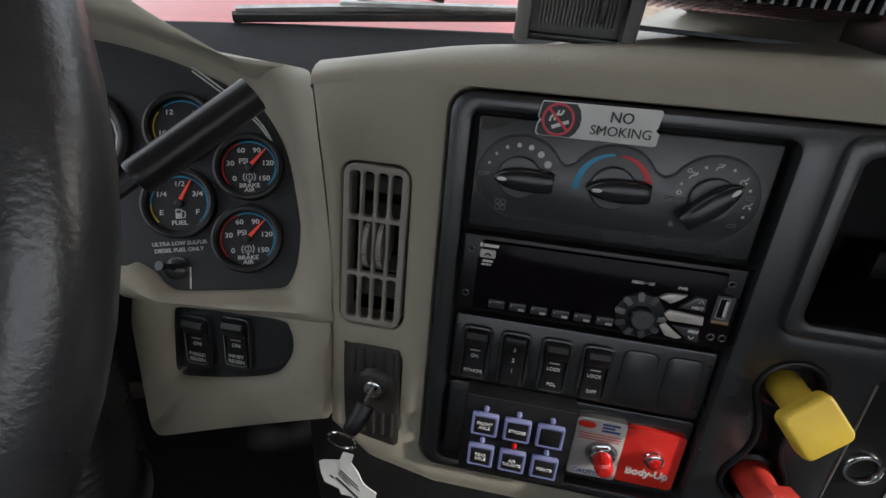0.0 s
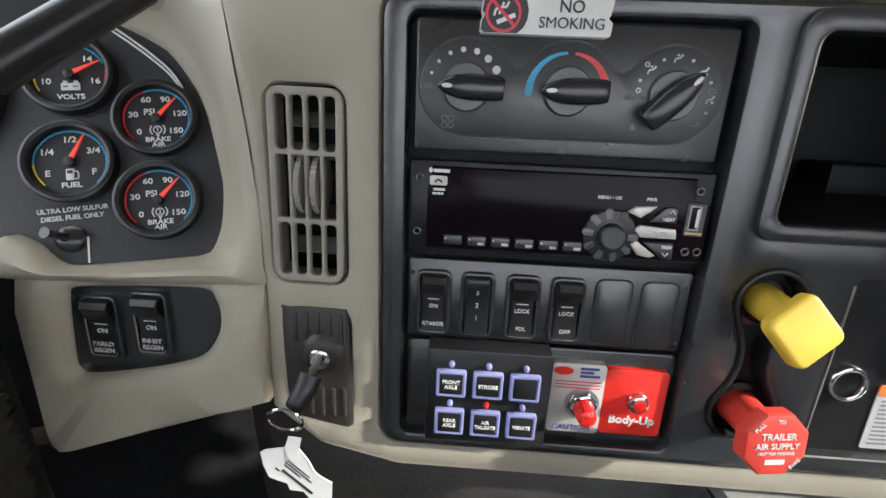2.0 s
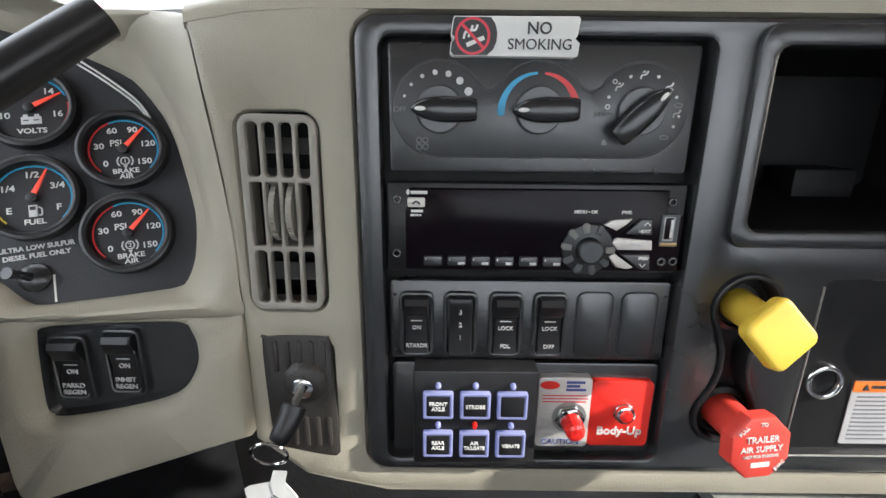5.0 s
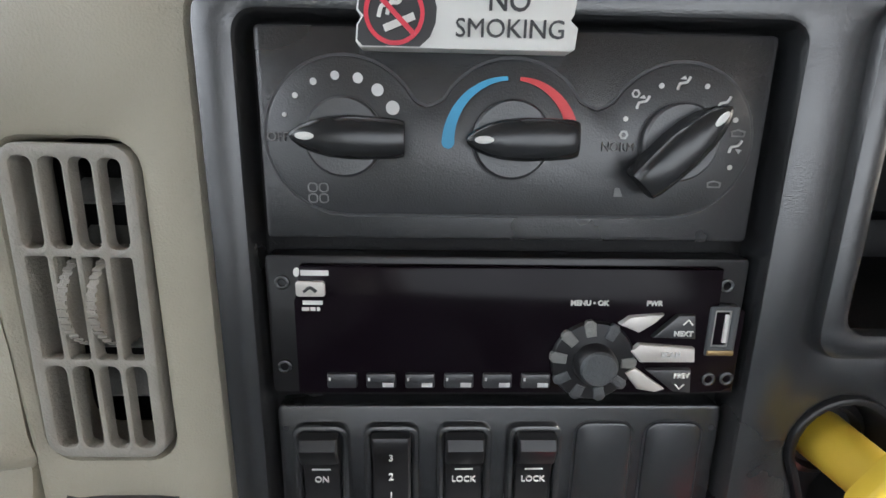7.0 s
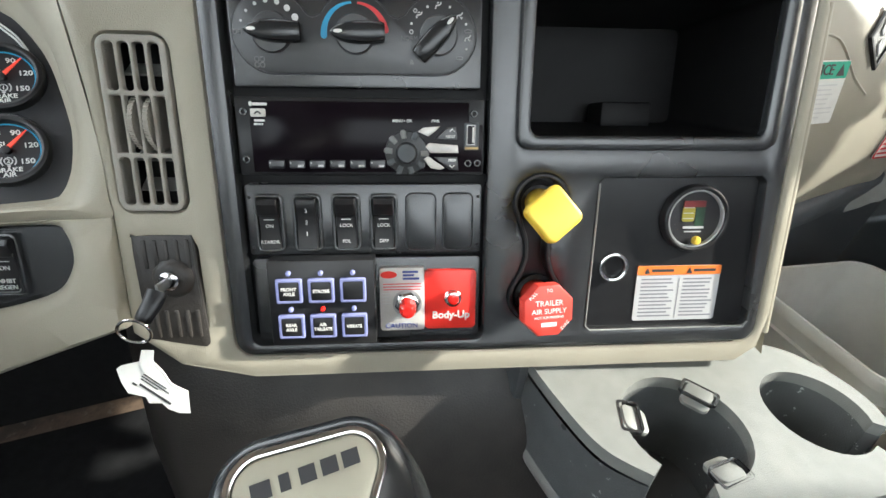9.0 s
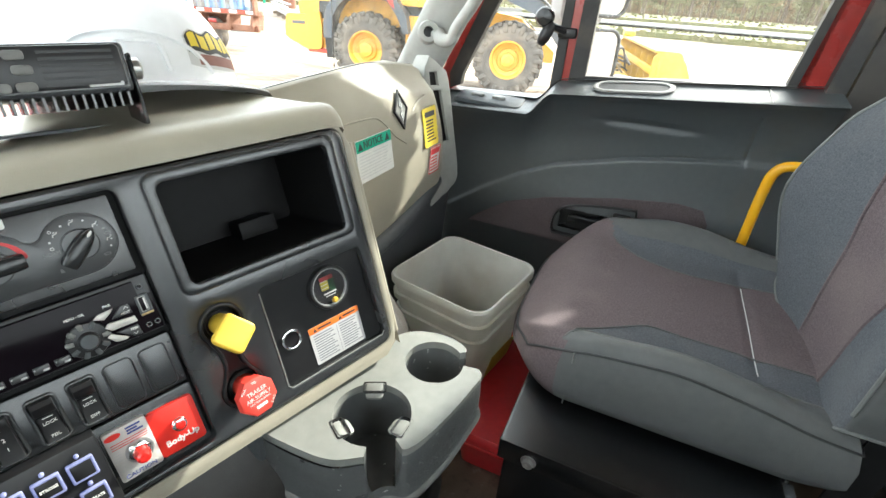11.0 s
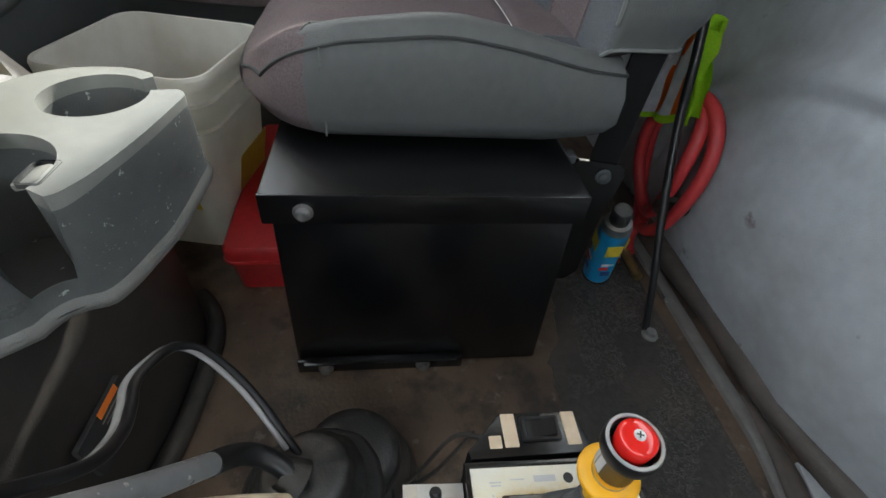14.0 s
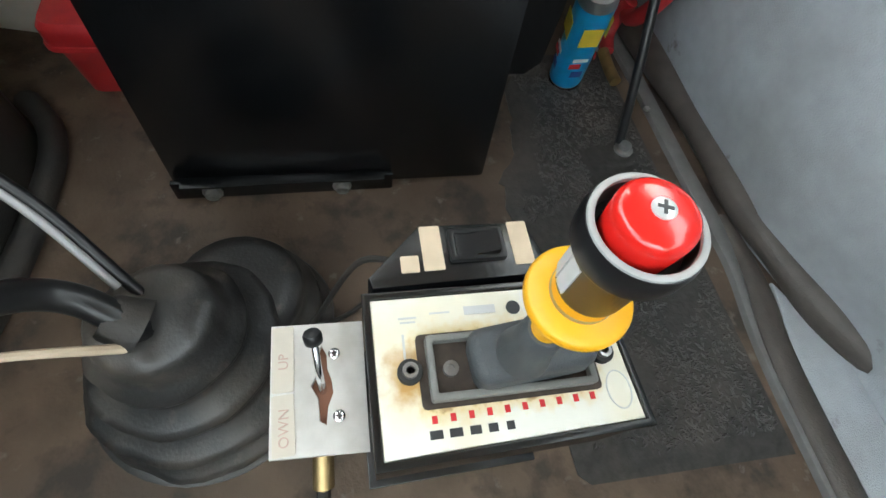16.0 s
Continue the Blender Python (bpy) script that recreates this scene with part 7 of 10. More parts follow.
def cup_holder():
    c = thing("cup_holder", Matrix(), "grey plastic double cup holder bolted under the dash", "cup holder")
    cx, cy, r = 0.790, 0.498, 0.0550
    ex, ey, er = 0.923, 0.466, 0.0470
    lip_l, lip_r = (0.7265, 0.4700), (0.7580, 0.4320)
    spur_l, spur_r = (0.9400, 0.3960), (0.9680, 0.4290)
    # the rim in four runs: front, the small cup's gap, back, and the big cup's gap
    front = flowing([lip_r, (0.7650, 0.4240), (0.793, 0.4120), (0.846, 0.3990), (0.900, 0.3900), (0.928, 0.3870), spur_l])
    back = flowing([spur_r, (0.978, 0.4360), (0.988, 0.465), (0.984, 0.505), (0.962, 0.541), (0.90, 0.575), (0.80, 0.610), (0.73, 0.640), (0.706, 0.645), (0.698, 0.620), (0.6975, 0.556), (0.7040, 0.505), lip_l])

    def arc(x, y, rad, a0, a1, n):
        return [(x + rad * math.cos(radians(a0 + (a1 - a0) * k / n)), y + rad * math.sin(radians(a0 + (a1 - a0) * k / n))) for k in range(n + 1)]

    a_l, a_r = 204.0, 246.0
    b_l, b_r = -74.0, -38.0
    tray = front + arc(ex, ey, er, 360 + b_l, b_r, 26) + back + arc(cx, cy, r, a_l, a_r - 360, 30)
    bm = bmesh.new()
    add_prism(bm, tray, 0.486, 0.500)
    part("tray", bm, CUP_LIT, c, "worn top of the tray, painted paler as lit")

    def between(p, q, n, sag):
        out = []
        for k in range(1, n):
            t = k / n
            out.append((p[0] + (q[0] - p[0]) * t + sag[0] * math.sin(math.pi * t), p[1] + (q[1] - p[1]) * t + sag[1] * math.sin(math.pi * t)))
        return out

    gap_b = between(spur_l, spur_r, 8, (-0.004, 0.003))
    gap_a = between(lip_l, lip_r, 12, (0.006, 0.005))
    hull = front + gap_b + back + gap_a
    drop = [0.0] * len(front) + [0.030 * min(1, 2.2 * math.sin(math.pi * k / 8)) for k in range(1, 8)] + [0.0] * len(back) + [0.066 * min(1, 2.6 * math.sin(math.pi * k / 12)) for k in range(1, 12)]
    bm = bmesh.new()
    rows = []
    for grow, z in ((0.0, 0.490), (0.0012, 0.47), (0.0015, 0.44), (0.001, 0.412), (0.0035, 0.405), (0.0075, 0.400), (0.0085, 0.395), (0.006, 0.389), (-0.006, 0.384), (-0.03, 0.376)):
        rows.append([(x, y, (min(z, 0.490 - dp) if z > 0.42 else z) - 0.008 * max(0, (0.80 - x) / 0.1) + (0.018 * max(0, min(1, (x - 0.84) / 0.1)) if z < 0.42 else 0)) for (x, y), dp in zip(offset(hull, grow * 0.7), drop)])
    rings(bm, rows[:5], cap0=False, cap1=False)
    rolled = bmesh.new()
    rings(rolled, rows[4:], cap0=False)
    part("rolled_foot", rolled, GREY_MID, c, "pale worn rolled foot", smooth=50)
    # The skirt's shade is in its darker grey.
    part("skirt", bm, CUP_SHADED, c, "scuffed grey skirt with a rolled foot, its shade painted in", smooth=50)
    for wx, wy, wr, low, a0, a1, p, q in ((cx, cy, r, 0.392, a_r - 360, a_l, lip_r, lip_l), (ex, ey, er, 0.410, b_r, 360 + b_l, spur_r, spur_l)):
        bm = bmesh.new()
        wall = arc(wx, wy, wr + 0.0004, a0, a1, 32)
        foot = arc(wx, wy, wr * 0.93, a0, a1, 32)
        rings(bm, [[(x, y, 0.4985) for x, y in wall], [(x, y, 0.49) for x, y in wall], [(x, y, low) for x, y in foot], [(wx, wy, low)] * 33], close=False)
        for a, b in ((wall[0], p), (wall[-1], q)):
            rings(bm, [[(*a, 0.4985), (*b, 0.4985)], [(*a, low), (*b, low)]], close=False)
        bm.faces.new([bm.verts.new((*v, low + 0.0005)) for v in (foot[0], p, q, foot[-1], (wx, wy))])
        bmesh.ops.remove_doubles(bm, verts=bm.verts, dist=1e-5)
        # Wells share the darker grey, which paints their inner shade.
        part("cup_well", bm, CUP_SHADED, c, smooth=50)
    for a in (28, 149, 268):
        mm = pose(cx + 0.051 * math.cos(radians(a)), cy + 0.051 * math.sin(radians(a)), 0.4985, 0, 0, a)
        f = part("grip_finger", prism(rrect(-0.008, 0, 0.024, 0.026, 0.006, 4), -0.003, 0.002, 0.0015, mm @ pose(0, 0, 0, 0, -16, 0)), CUP_LIT, c)
        part("finger_slot", holed(rrect(-0.002, 0, 0.018, 0.034, 0.003, 3), [rrect(-0.004, 0, 0.018, 0.029, 0.003, 3)], -0.002, 0.002, 0, mm), BLACK, f)
    part("bracket", box((0.712, 0.640, 0.470), (0.05, 0.06, 0.06), 0.008, m=pose(0, 0, 0, 0, 0, 0)), GREY, c)
    # worn flecks on the rim of the skirt
    rnd = random.Random(8)
    fl = bmesh.new()
    for k in range(70):
        t = rnd.random() * (len(front) - 2)
        a, b = (Vector((*front[int(t) + d], 0)) for d in (0, 1))
        p = a.lerp(b, t % 1) + Vector((0.0006, -0.0016, rnd.triangular(0.408, 0.485, 0.43)))
        s = rnd.uniform(0.0004, 0.0012)
        add_box(fl, p, (s * 1.6, 0.001, s))
    tagged(part("scuff", fl, GREY_MID, c, smooth=0), kind="stuff")


cup_holder()


# ---- controls in the centre panel ----
def panel(x, y, z=0.0, rz=0.0):
    return PANEL @ pose(x, y, z, 0, 0, rz)


def hvac():
    h = thing("climate_control_panel", panel(-0.0945, 0.0975, -0.016), "black climate control panel with three rotary knobs", "control panel")
    part("plate", prism(rrect(0, 0, 0.1975, 0.0800, 0.002, 2), 0, 0.013, 0.0012), BLACK, h)
    # raised field with three rounded humps
    centres = (0.0635, -0.0020, -0.0660)
    field = []
    for cx, rng in zip(centres, (range(-10, 151, 10), range(30, 151, 10), range(30, 196, 10))):
        for a in rng:
            field.append((cx + 0.0300 * math.cos(radians(a)), -0.0005 + 0.0300 * math.sin(radians(a))))
        if cx > -0.05:
            field += [(cx - 0.0290, 0.0128), (cx - 0.0325, 0.0115), (cx - 0.0360, 0.0128)]
    for a in range(200, 271, 14):
        field.append((-0.0660 + 0.030 * math.cos(radians(a)), 0.0002 + 0.030 * math.sin(radians(a))))
    for a in range(270, 351, 14):
        field.append((0.0635 + 0.030 * math.cos(radians(a)), 0.0006 + 0.030 * math.sin(radians(a))))
    part("field_edge", prism(offset(field, 0.0011), 0.012, 0.01325), PRINT_DARK, h, "dark groove round the field")
    part("field", prism(field, 0.012, 0.0142, 0.0009), BLACK_FIELD, h, "smooth black printed field")
    for cx, turn in zip(centres, (45.5, 181, 179)):
        k = part("knob", lathe([(0.0150, 0), (0.0150, 0.0035), (0.0141, 0.0044), (0, 0.0048)], at(cx, 0, 0.014), 32), BLACK_FIELD, h, "black rotary knob with grip bar")
        part("knob_gap", lathe([(0.0157, 0.0), (0.0157, 0.0006), (0.0149, 0.0007)], at(cx, 0, 0.0139), 32, False), PRINT_DARK, k)
        bm = bmesh.new()
        # boat-shaped grip, pointed at the mark and blunt behind
        loops = []
        for d, w, zt in ((-0.0236, 0.0042, 0.0255), (-0.0232, 0.0050, 0.0272), (-0.0205, 0.0055, 0.0283), (-0.013, 0.0059, 0.0287), (-0.004, 0.0061, 0.0288), (0.004, 0.0056, 0.0287), (0.010, 0.0045, 0.0283), (0.0145, 0.0031, 0.0277), (0.0172, 0.0015, 0.0270), (0.0180, 0.0004, 0.0262)):
            w *= 1.22
            loops.append([(d * 0.96, -w * 1.10, 0.0178), (d, -w * 1.05, zt - 0.0030), (d, -w * 0.90, zt - 0.0010), (d, -w * 0.55, zt), (d, 0, zt + 0.0002), (d, w * 0.55, zt), (d, w * 0.90, zt - 0.0010), (d, w * 1.05, zt - 0.0030), (d * 0.96, w * 1.10, 0.0178)])
        rings(bm, [[at(cx, 0, 0, turn) @ Vector(p) for p in lp] for lp in loops])
        part("grip", bm, KNOB_BLACK, k)
        part("pointer", prism([(0.0105 + 0.0036 * math.cos(radians(a)), 0.0014 * math.sin(radians(a))) for a in range(0, 360, 30)], 0.024, 0.0290, 0.0003, at(cx, 0, 0, turn) @ pose(0, 0, 0, 0, 2.5, 0)), WHITE, k, "white pointer mark")
    for x, y, r in ((-0.0885, 0.0080, 0.0009), (-0.0841, 0.0150, 0.0011), (-0.0771, 0.0201, 0.0013), (-0.0690, 0.0224, 0.0016), (-0.0605, 0.0216, 0.0019), (-0.0532, 0.0175, 0.0023), (-0.0476, 0.0111, 0.0026)):
        part("fan_dot", prism(circle(x, y, r, 16), 0.014, 0.0147), PRINT_GREY, h)
    for name, a0, a1, mat in (("cold_arc", 95, 183, BLUE_PRINT), ("warm_arc", 83, 8, RED_PRINT)):
        n = 18
        out, inn = [], []
        for i in range(n + 1):
            t = i / n
            a = radians(a0 + (a1 - a0) * t)
            w, mid = 0.0007 + 0.0018 * t, 0.0226 + 0.0016 * t
            out.append((-0.0022 + (mid + w) * math.cos(a), (mid + w) * math.sin(a)))
            inn.append((-0.0022 + (mid - w) * math.cos(a), (mid - w) * math.sin(a)))
        a = radians(a1)
        turn = 1 if a1 > a0 else -1
        tip = [(-0.0022 + 0.0242 * math.cos(a) + 0.0025 * math.cos(a + turn * b), 0.0242 * math.sin(a) + 0.0025 * math.sin(a + turn * b)) for b in (0.5, 1.05, 1.57, 2.1, 2.65)]
        part(name, prism(out + tip + inn[::-1], 0.014, 0.0147), mat, h)
    lettering("OFF", 0.0048, at(-0.0915, -0.0003, 0.0145), PRINT_FAINT, h)
    lettering("NORM", 0.0050, at(0.0403, -0.0022, 0.0145), PRINT_FAINT, h, squeeze=0.9)
    for k in range(4):
        a = 45 + 90 * k
        c = (-0.0771 + 0.0030 * math.cos(radians(a)), -0.0215 + 0.0030 * math.sin(radians(a)))
        part("fan_sign", holed(rrect(*c, 0.0038, 0.0038, 0.0014, 4), [rrect(*c, 0.0028, 0.0028, 0.0010, 4)], 0.014, 0.0146), PRINT_FAINT, h)

    def flow_sign(x, y, hood, arrow_up):
        """A seat-shaped line with its air arrow."""
        g = part("mode_sign", tube([(x - 0.0026, y - 0.0026, 0.0143), (x - 0.0020, y - 0.0003, 0.0143), (x + 0.0006, y + 0.0002, 0.0143), (x + 0.0018, y + 0.0022, 0.0143)], 0.0006, 6, 2), PRINT_GREY, h)
        part("arrow", prism([(x - 0.0022, y + 0.0014), (x + 0.0004, y + 0.0012), (x - 0.0004, y + 0.0026)] if arrow_up else [(x - 0.0004, y - 0.0010), (x + 0.0022, y - 0.0014), (x + 0.0012, y - 0.0030)], 0.014, 0.0146), PRINT_GREY, g)
        if hood:
            part("snow_ring", holed(circle(x - 0.0036, y + 0.0030, 0.0017, 6), [circle(x - 0.0036, y + 0.0030, 0.0010, 6)], 0.014, 0.0146), PRINT_GREY, g)

    for x, y, hood, up in ((0.0488, 0.0150, True, True), (0.0638, 0.0222, False, True), (0.0806, 0.0153, False, False), (0.0874, -0.0010, False, False)):
        flow_sign(x, y, hood, up)
    part("snow_sign", holed(circle(0.0420, 0.0026, 0.0019, 6), [circle(0.0420, 0.0026, 0.0010, 6)], 0.014, 0.0146), PRINT_GREY, h)
    for x, y in ((0.0422, 0.0086), (0.0548, 0.0210), (0.0725, 0.0211), (0.0855, 0.0089), (0.0860, -0.0093)):
        part("mode_dot", prism(circle(x, y, 0.0010, 12), 0.014, 0.0146), PRINT_GREY, h)
    for x, y in ((0.0872, 0.0035), (0.0806, -0.0165)):
        out = [(x - 0.0026, y - 0.0010), (x + 0.0026, y - 0.0010), (x + 0.0030, y + 0.0012), (x, y + 0.0020), (x - 0.0030, y + 0.0012)]
        part("defrost_sign", holed(out, [offset(out, -0.0006)], 0.014, 0.0146), PRINT_FAINT, h)
    part("corner_mark", prism([(0.0405, -0.0215), (0.0440, -0.0215), (0.0425, -0.0180), (0.0407, -0.0180)], 0.014, 0.0146), PRINT_FAINT, h)

hvac()


def no_smoking():
    s = thing("no_smoking_sticker", panel(-0.1150, 0.1400, 0.0042), "white and black no smoking sticker over the trim's edge", "sticker")
    body = [(-0.0378, 0.0090), (-0.0368, 0.0112), (0.0380, 0.0116), (0.0392, 0.0100), (0.0380, 0.001), (0.0368, -0.001), (0.0396, -0.0035), (0.0390, -0.0106), (0.0376, -0.0114), (-0.0378, -0.0112), (-0.0395, -0.0095), (-0.039, -0.004), (-0.0372, -0.001), (-0.0390, 0.001)]
    part("sheet", prism(body, -0.012, 0.0008, 0.0003), WHITE, s)
    left = [(-0.0373, 0.0088), (-0.0364, 0.0106), (-0.0150, 0.0106), (-0.0122, 0.0070), (-0.0108, 0.0020), (-0.0112, -0.0030), (-0.0132, -0.0076), (-0.0168, -0.0108), (-0.0370, -0.0108), (-0.0388, -0.009), (-0.0384, -0.004), (-0.0364, -0.001), (-0.0383, 0.001)]
    part("dark_field", prism(left, 0.0005, 0.0011), PRINT_DARK, s)
    part("ring", holed(circle(-0.0257, 0, 0.0106, 40), [circle(-0.0257, 0, 0.0091, 40)], 0.001, 0.0016), RED_STICKER, s)
    part("cigarette", box((0, 0, 0.0014), (0.0115, 0.0024, 0.0005), m=at(-0.0240, -0.0030, 0, 22)), WHITE, s)
    for dx, dy in ((0.0, 0.0), (0.0030, 0.0008)):
        part("smoke", tube([(-0.0312 + dx, -0.0015 + dy, 0.0014), (-0.0300 + dx, 0.0022 + dy, 0.0014), (-0.0272 + dx, 0.0026 + dy, 0.0014), (-0.0258 + dx, 0.0058 + dy * 0.5, 0.0014)], 0.0008, 6, 4, 0.4), WHITE, s)
    part("slash", box((0, 0, 0.0018), (0.0195, 0.0017, 0.0005), m=at(-0.0257, 0, 0, -45)), RED_STICKER, s)
    lettering("NO", 0.0096, at(0.0146, 0.0044, 0.0012), PRINT_DARK, s, bold=0.00008)
    lettering("SMOKING", 0.0088, at(0.0153, -0.0046, 0.0012), PRINT_DARK, s)

no_smoking()


def radio():
    r = thing("car_radio", panel(-0.0936, 0.0188, -0.014), "black car radio with glossy display and rotary dial", "radio")
    part("frame", prism(rrect(0, 0, 0.204, 0.0625, 0.002, 2), 0, 0.010, 0.001), BLACK_SMOOTH, r)
    face = [(-0.0895, -0.0285), (-0.0895, 0.0130), (-0.0880, 0.0165), (-0.0865, 0.0280), (0.0880, 0.0280), (0.0885, 0.012), (0.1000, 0.010), (0.1000, -0.0285)]
    part("display", prism(face, 0.009, 0.0155, 0.0012), GLOSS_BLACK, r, "glossy dark display")
    for x, y, z in ((-0.0952, 0.0196, 0.0112), (-0.0962, -0.0185, 0.0112), (0.0931, 0.0195, 0.0112), (0.0878, -0.0213, 0.0166), (0.0958, -0.0210, 0.0166)):
        e = part("screw_ear", holed(circle(x, y, 0.0032, 16), [circle(x, y, 0.0016, 14)], 0.008, z, 0.0005), BLACK, r)
        part("screw_hole", prism(circle(x, y, 0.0017, 12), 0.008, z - 0.0012), PRINT_DARK, e)
    for k in range(6):
        x = -0.0705 + 0.0165 * k
        b = part("preset_button", box((x, -0.0218, 0.0162), (0.0126, 0.0068, 0.0026), 0.0009), BLACK_FIELD, r)
        if k:
            bars([(x + 0.0030, -0.0232, 0.0046, 0.0019)], at(0, 0, 0.0176), PRINT_GREY, b)
        bars([(x - 0.0050, -0.0206, 0.0009, 0.0014)], at(0, 0, 0.0176), PRINT_GREY, b)
    # dial with long silver fins round a domed cap
    dx, dy = 0.0360, -0.0125
    d = part("dial", lathe([(0.0180, 0), (0.0180, 0.0022), (0.0172, 0.0032), (0.0090, 0.0042), (0.0086, 0.0090), (0.0076, 0.0102), (0, 0.0098)], at(dx, dy, 0.0140), 40), BLACK_SMOOTH, r, "black rotary dial with silver fins, some painted as lit")
    for k in range(9):
        a = 62 + 37 * k
        # Fins that would catch light are painted the lighter grey.
        part("dial_fin", prism([(0.0094, -0.0021), (0.0150, -0.0026), (0.0166, -0.0012), (0.0166, 0.0012), (0.0150, 0.0026), (0.0094, 0.0021)], 0.017, 0.0198, 0.0006, at(dx, dy, 0, a) @ pose(0, 0, 0, 0, 7, 0)), GREY_MID if k in (1, 2, 3, 8) else GREY, d)
    part("dial_cap", lathe([(0.0078, 0), (0.0070, 0.0012), (0, 0.0016)], at(dx, dy, 0.0240), 28), GREY, d)
    for pts, mat in (([(0.0455, 0.0046), (0.0500, 0.0080), (0.0640, 0.0092), (0.0600, 0.0050), (0.0540, 0.0010)], ALU), ([(0.0600, -0.0012), (0.0700, 0.0088), (0.0770, 0.0088), (0.0785, -0.0018)], BLACK_FIELD), ([(0.0515, -0.0075), (0.0550, -0.0042), (0.0788, -0.0060), (0.0796, -0.0125), (0.0560, -0.0125)], ALU), ([(0.0590, -0.0160), (0.0785, -0.0158), (0.0796, -0.0270), (0.0720, -0.0262)], BLACK_FIELD), ([(0.0500, -0.0175), (0.0540, -0.0150), (0.0680, -0.0250), (0.0640, -0.0265), (0.0560, -0.0250)], ALU)):
        part("key_button", prism(pts, 0.0145, 0.0182, 0.0008), mat, r)
    for y, up in ((0.0060, 1), (-0.0236, -1)):
        part("arrow", tube([(0.0720, y - 0.0012 * up, 0.0184), (0.0740, y + 0.0010 * up, 0.0184), (0.0760, y - 0.0012 * up, 0.0184)], 0.0004, 5, 1), WHITE, r)
    usb = part("usb_port", holed(rrect(0.0905, 0.001, 0.0125, 0.0225, 0.001, 2), [rrect(0.0900, 0.0022, 0.0072, 0.0165, 0.0005, 2)], 0.012, 0.0165, 0.0005), GREY, r, "metal-lined usb port")
    part("usb_liner", holed(rrect(0.0900, 0.0022, 0.0074, 0.0167, 0.0005, 2), [rrect(0.0900, 0.0022, 0.0058, 0.0150, 0.0004, 2)], 0.012, 0.0160), STEEL, usb)
    part("usb_tongue", box((0.0918, 0.0022, 0.0150), (0.0014, 0.0125, 0.003)), WHITE, usb)
    part("usb_foot", box((0.0905, -0.0086, 0.0168), (0.0115, 0.0022, 0.0008), 0.0003), BRASS, usb)
    part("phone_key", prism(rrect(-0.0820, 0.0188, 0.0118, 0.0064, 0.0012, 3), 0.014, 0.0170, 0.0005), ALU, r)
    part("phone_sign", tube([(-0.0845, 0.0178, 0.0172), (-0.0820, 0.0196, 0.0172), (-0.0795, 0.0178, 0.0172)], 0.0007, 6, 4), PRINT_DARK, r)
    part("round_mark", prism([(-0.0875 + 0.0012 * math.cos(radians(a)), 0.0256 + 0.0018 * math.sin(radians(a))) for a in range(0, 360, 30)], 0.0150, 0.0160), WHITE, r)
    for x, y, w, hh in ((-0.0802, 0.0254, 0.0112, 0.0022), (-0.0815, 0.0128, 0.0080, 0.0017), (-0.0845, 0.0100, 0.0030, 0.0015), (-0.0815, 0.0100, 0.0020, 0.0015), (-0.0793, 0.0100, 0.0012, 0.0015)):
        bars([(x, y, w, hh)], at(0, 0, 0.0157), WHITE, r)
    for text, x, y, z in (("MENU \u2022 OK", 0.0328, 0.0132, 0.0156), ("PWR", 0.0602, 0.0132, 0.0156), ("NEXT", 0.0725, 0.0008, 0.0184), ("SCAN", 0.0685, -0.0088, 0.0184), ("PREV", 0.0742, -0.0184, 0.0184)):
        lettering(text, 0.0031, at(x, y, z), WHITE if z < 0.016 or text != "SCAN" else PRINT_GREY, r, bold=0.0001)

radio()


def rocker(parent, x, y, top, low, up=True, gloss=BLACK_SMOOTH, w=0.0185, h=0.044):
    """One rocker switch in its bezel."""
    s = part("rocker_switch", holed(rrect(x, y, w + 0.0068, h + 0.0076, 0.0056, 5), [rrect(x, y, w, h, 0.0028, 4)], 0.0, 0.0046, 0.0016), BLACK, parent, "black rocker switch with white print")
    bm = bmesh.new()
    prof = [(-h / 2, 0.0), (-h / 2, 0.0058), (-h * 0.1, 0.0034), (h * 0.16, 0.0050), (h * 0.2, 0.0078), (h * 0.40, 0.0112), (h / 2, 0.0092), (h / 2, 0.0)] if up else [(-h / 2, 0.0), (-h / 2, 0.0075), (-h * 0.25, 0.0062), (h * 0.1, 0.0052), (h * 0.3, 0.0075), (h * 0.45, 0.0090), (h / 2, 0.008), (h / 2, 0.0)]
    loops = [[(x + s2 * (w - 0.0012) / 2, y + d, z) for d, z in prof] for s2 in (-1, -0.9, 0.9, 1)]
    for lp in (loops[0], loops[-1]):
        for i, (a, b, c) in enumerate(lp):
            lp[i] = (a, b, max(0.0, c - 0.001))
    rings(bm, loops)
    part("paddle", bm, gloss, s)
    bars([(x, y + h * 0.085, w * 0.45, 0.0007)], at(0, 0, 0.0046), PRINT_GREY, s, "lens_line")
    size = 0.0042 if w < 0.02 else 0.0054
    if w > 0.02:
        # Grey line that paints the gloss along the worn paddle edge.
        part("paddle_edge_gloss", tube([(a, b, 0.0064) for a, b in rrect(x, y - h * 0.10, w - 0.0012, h * 0.74, 0.003, 3)], 0.0005, 6, 1), GREY_MID, s, "worn edge, its gloss painted as a pale line")
    for text, dy, z in ((top, -0.002, 0.0044), (low, -h * (0.36 if w < 0.02 else 0.27), 0.0058)):
        for i, line in enumerate(text.split("\n")):
            if line.startswith("#"):
                bars([(x, y + dy - size * i, w * 0.72, 0.0030)], at(0, 0, z), PRINT_GREY, s)
            elif line:
                lettering(line, size, at(x, y + dy - size * 1.05 * i, z), PRINT_GREY, s)
    return s


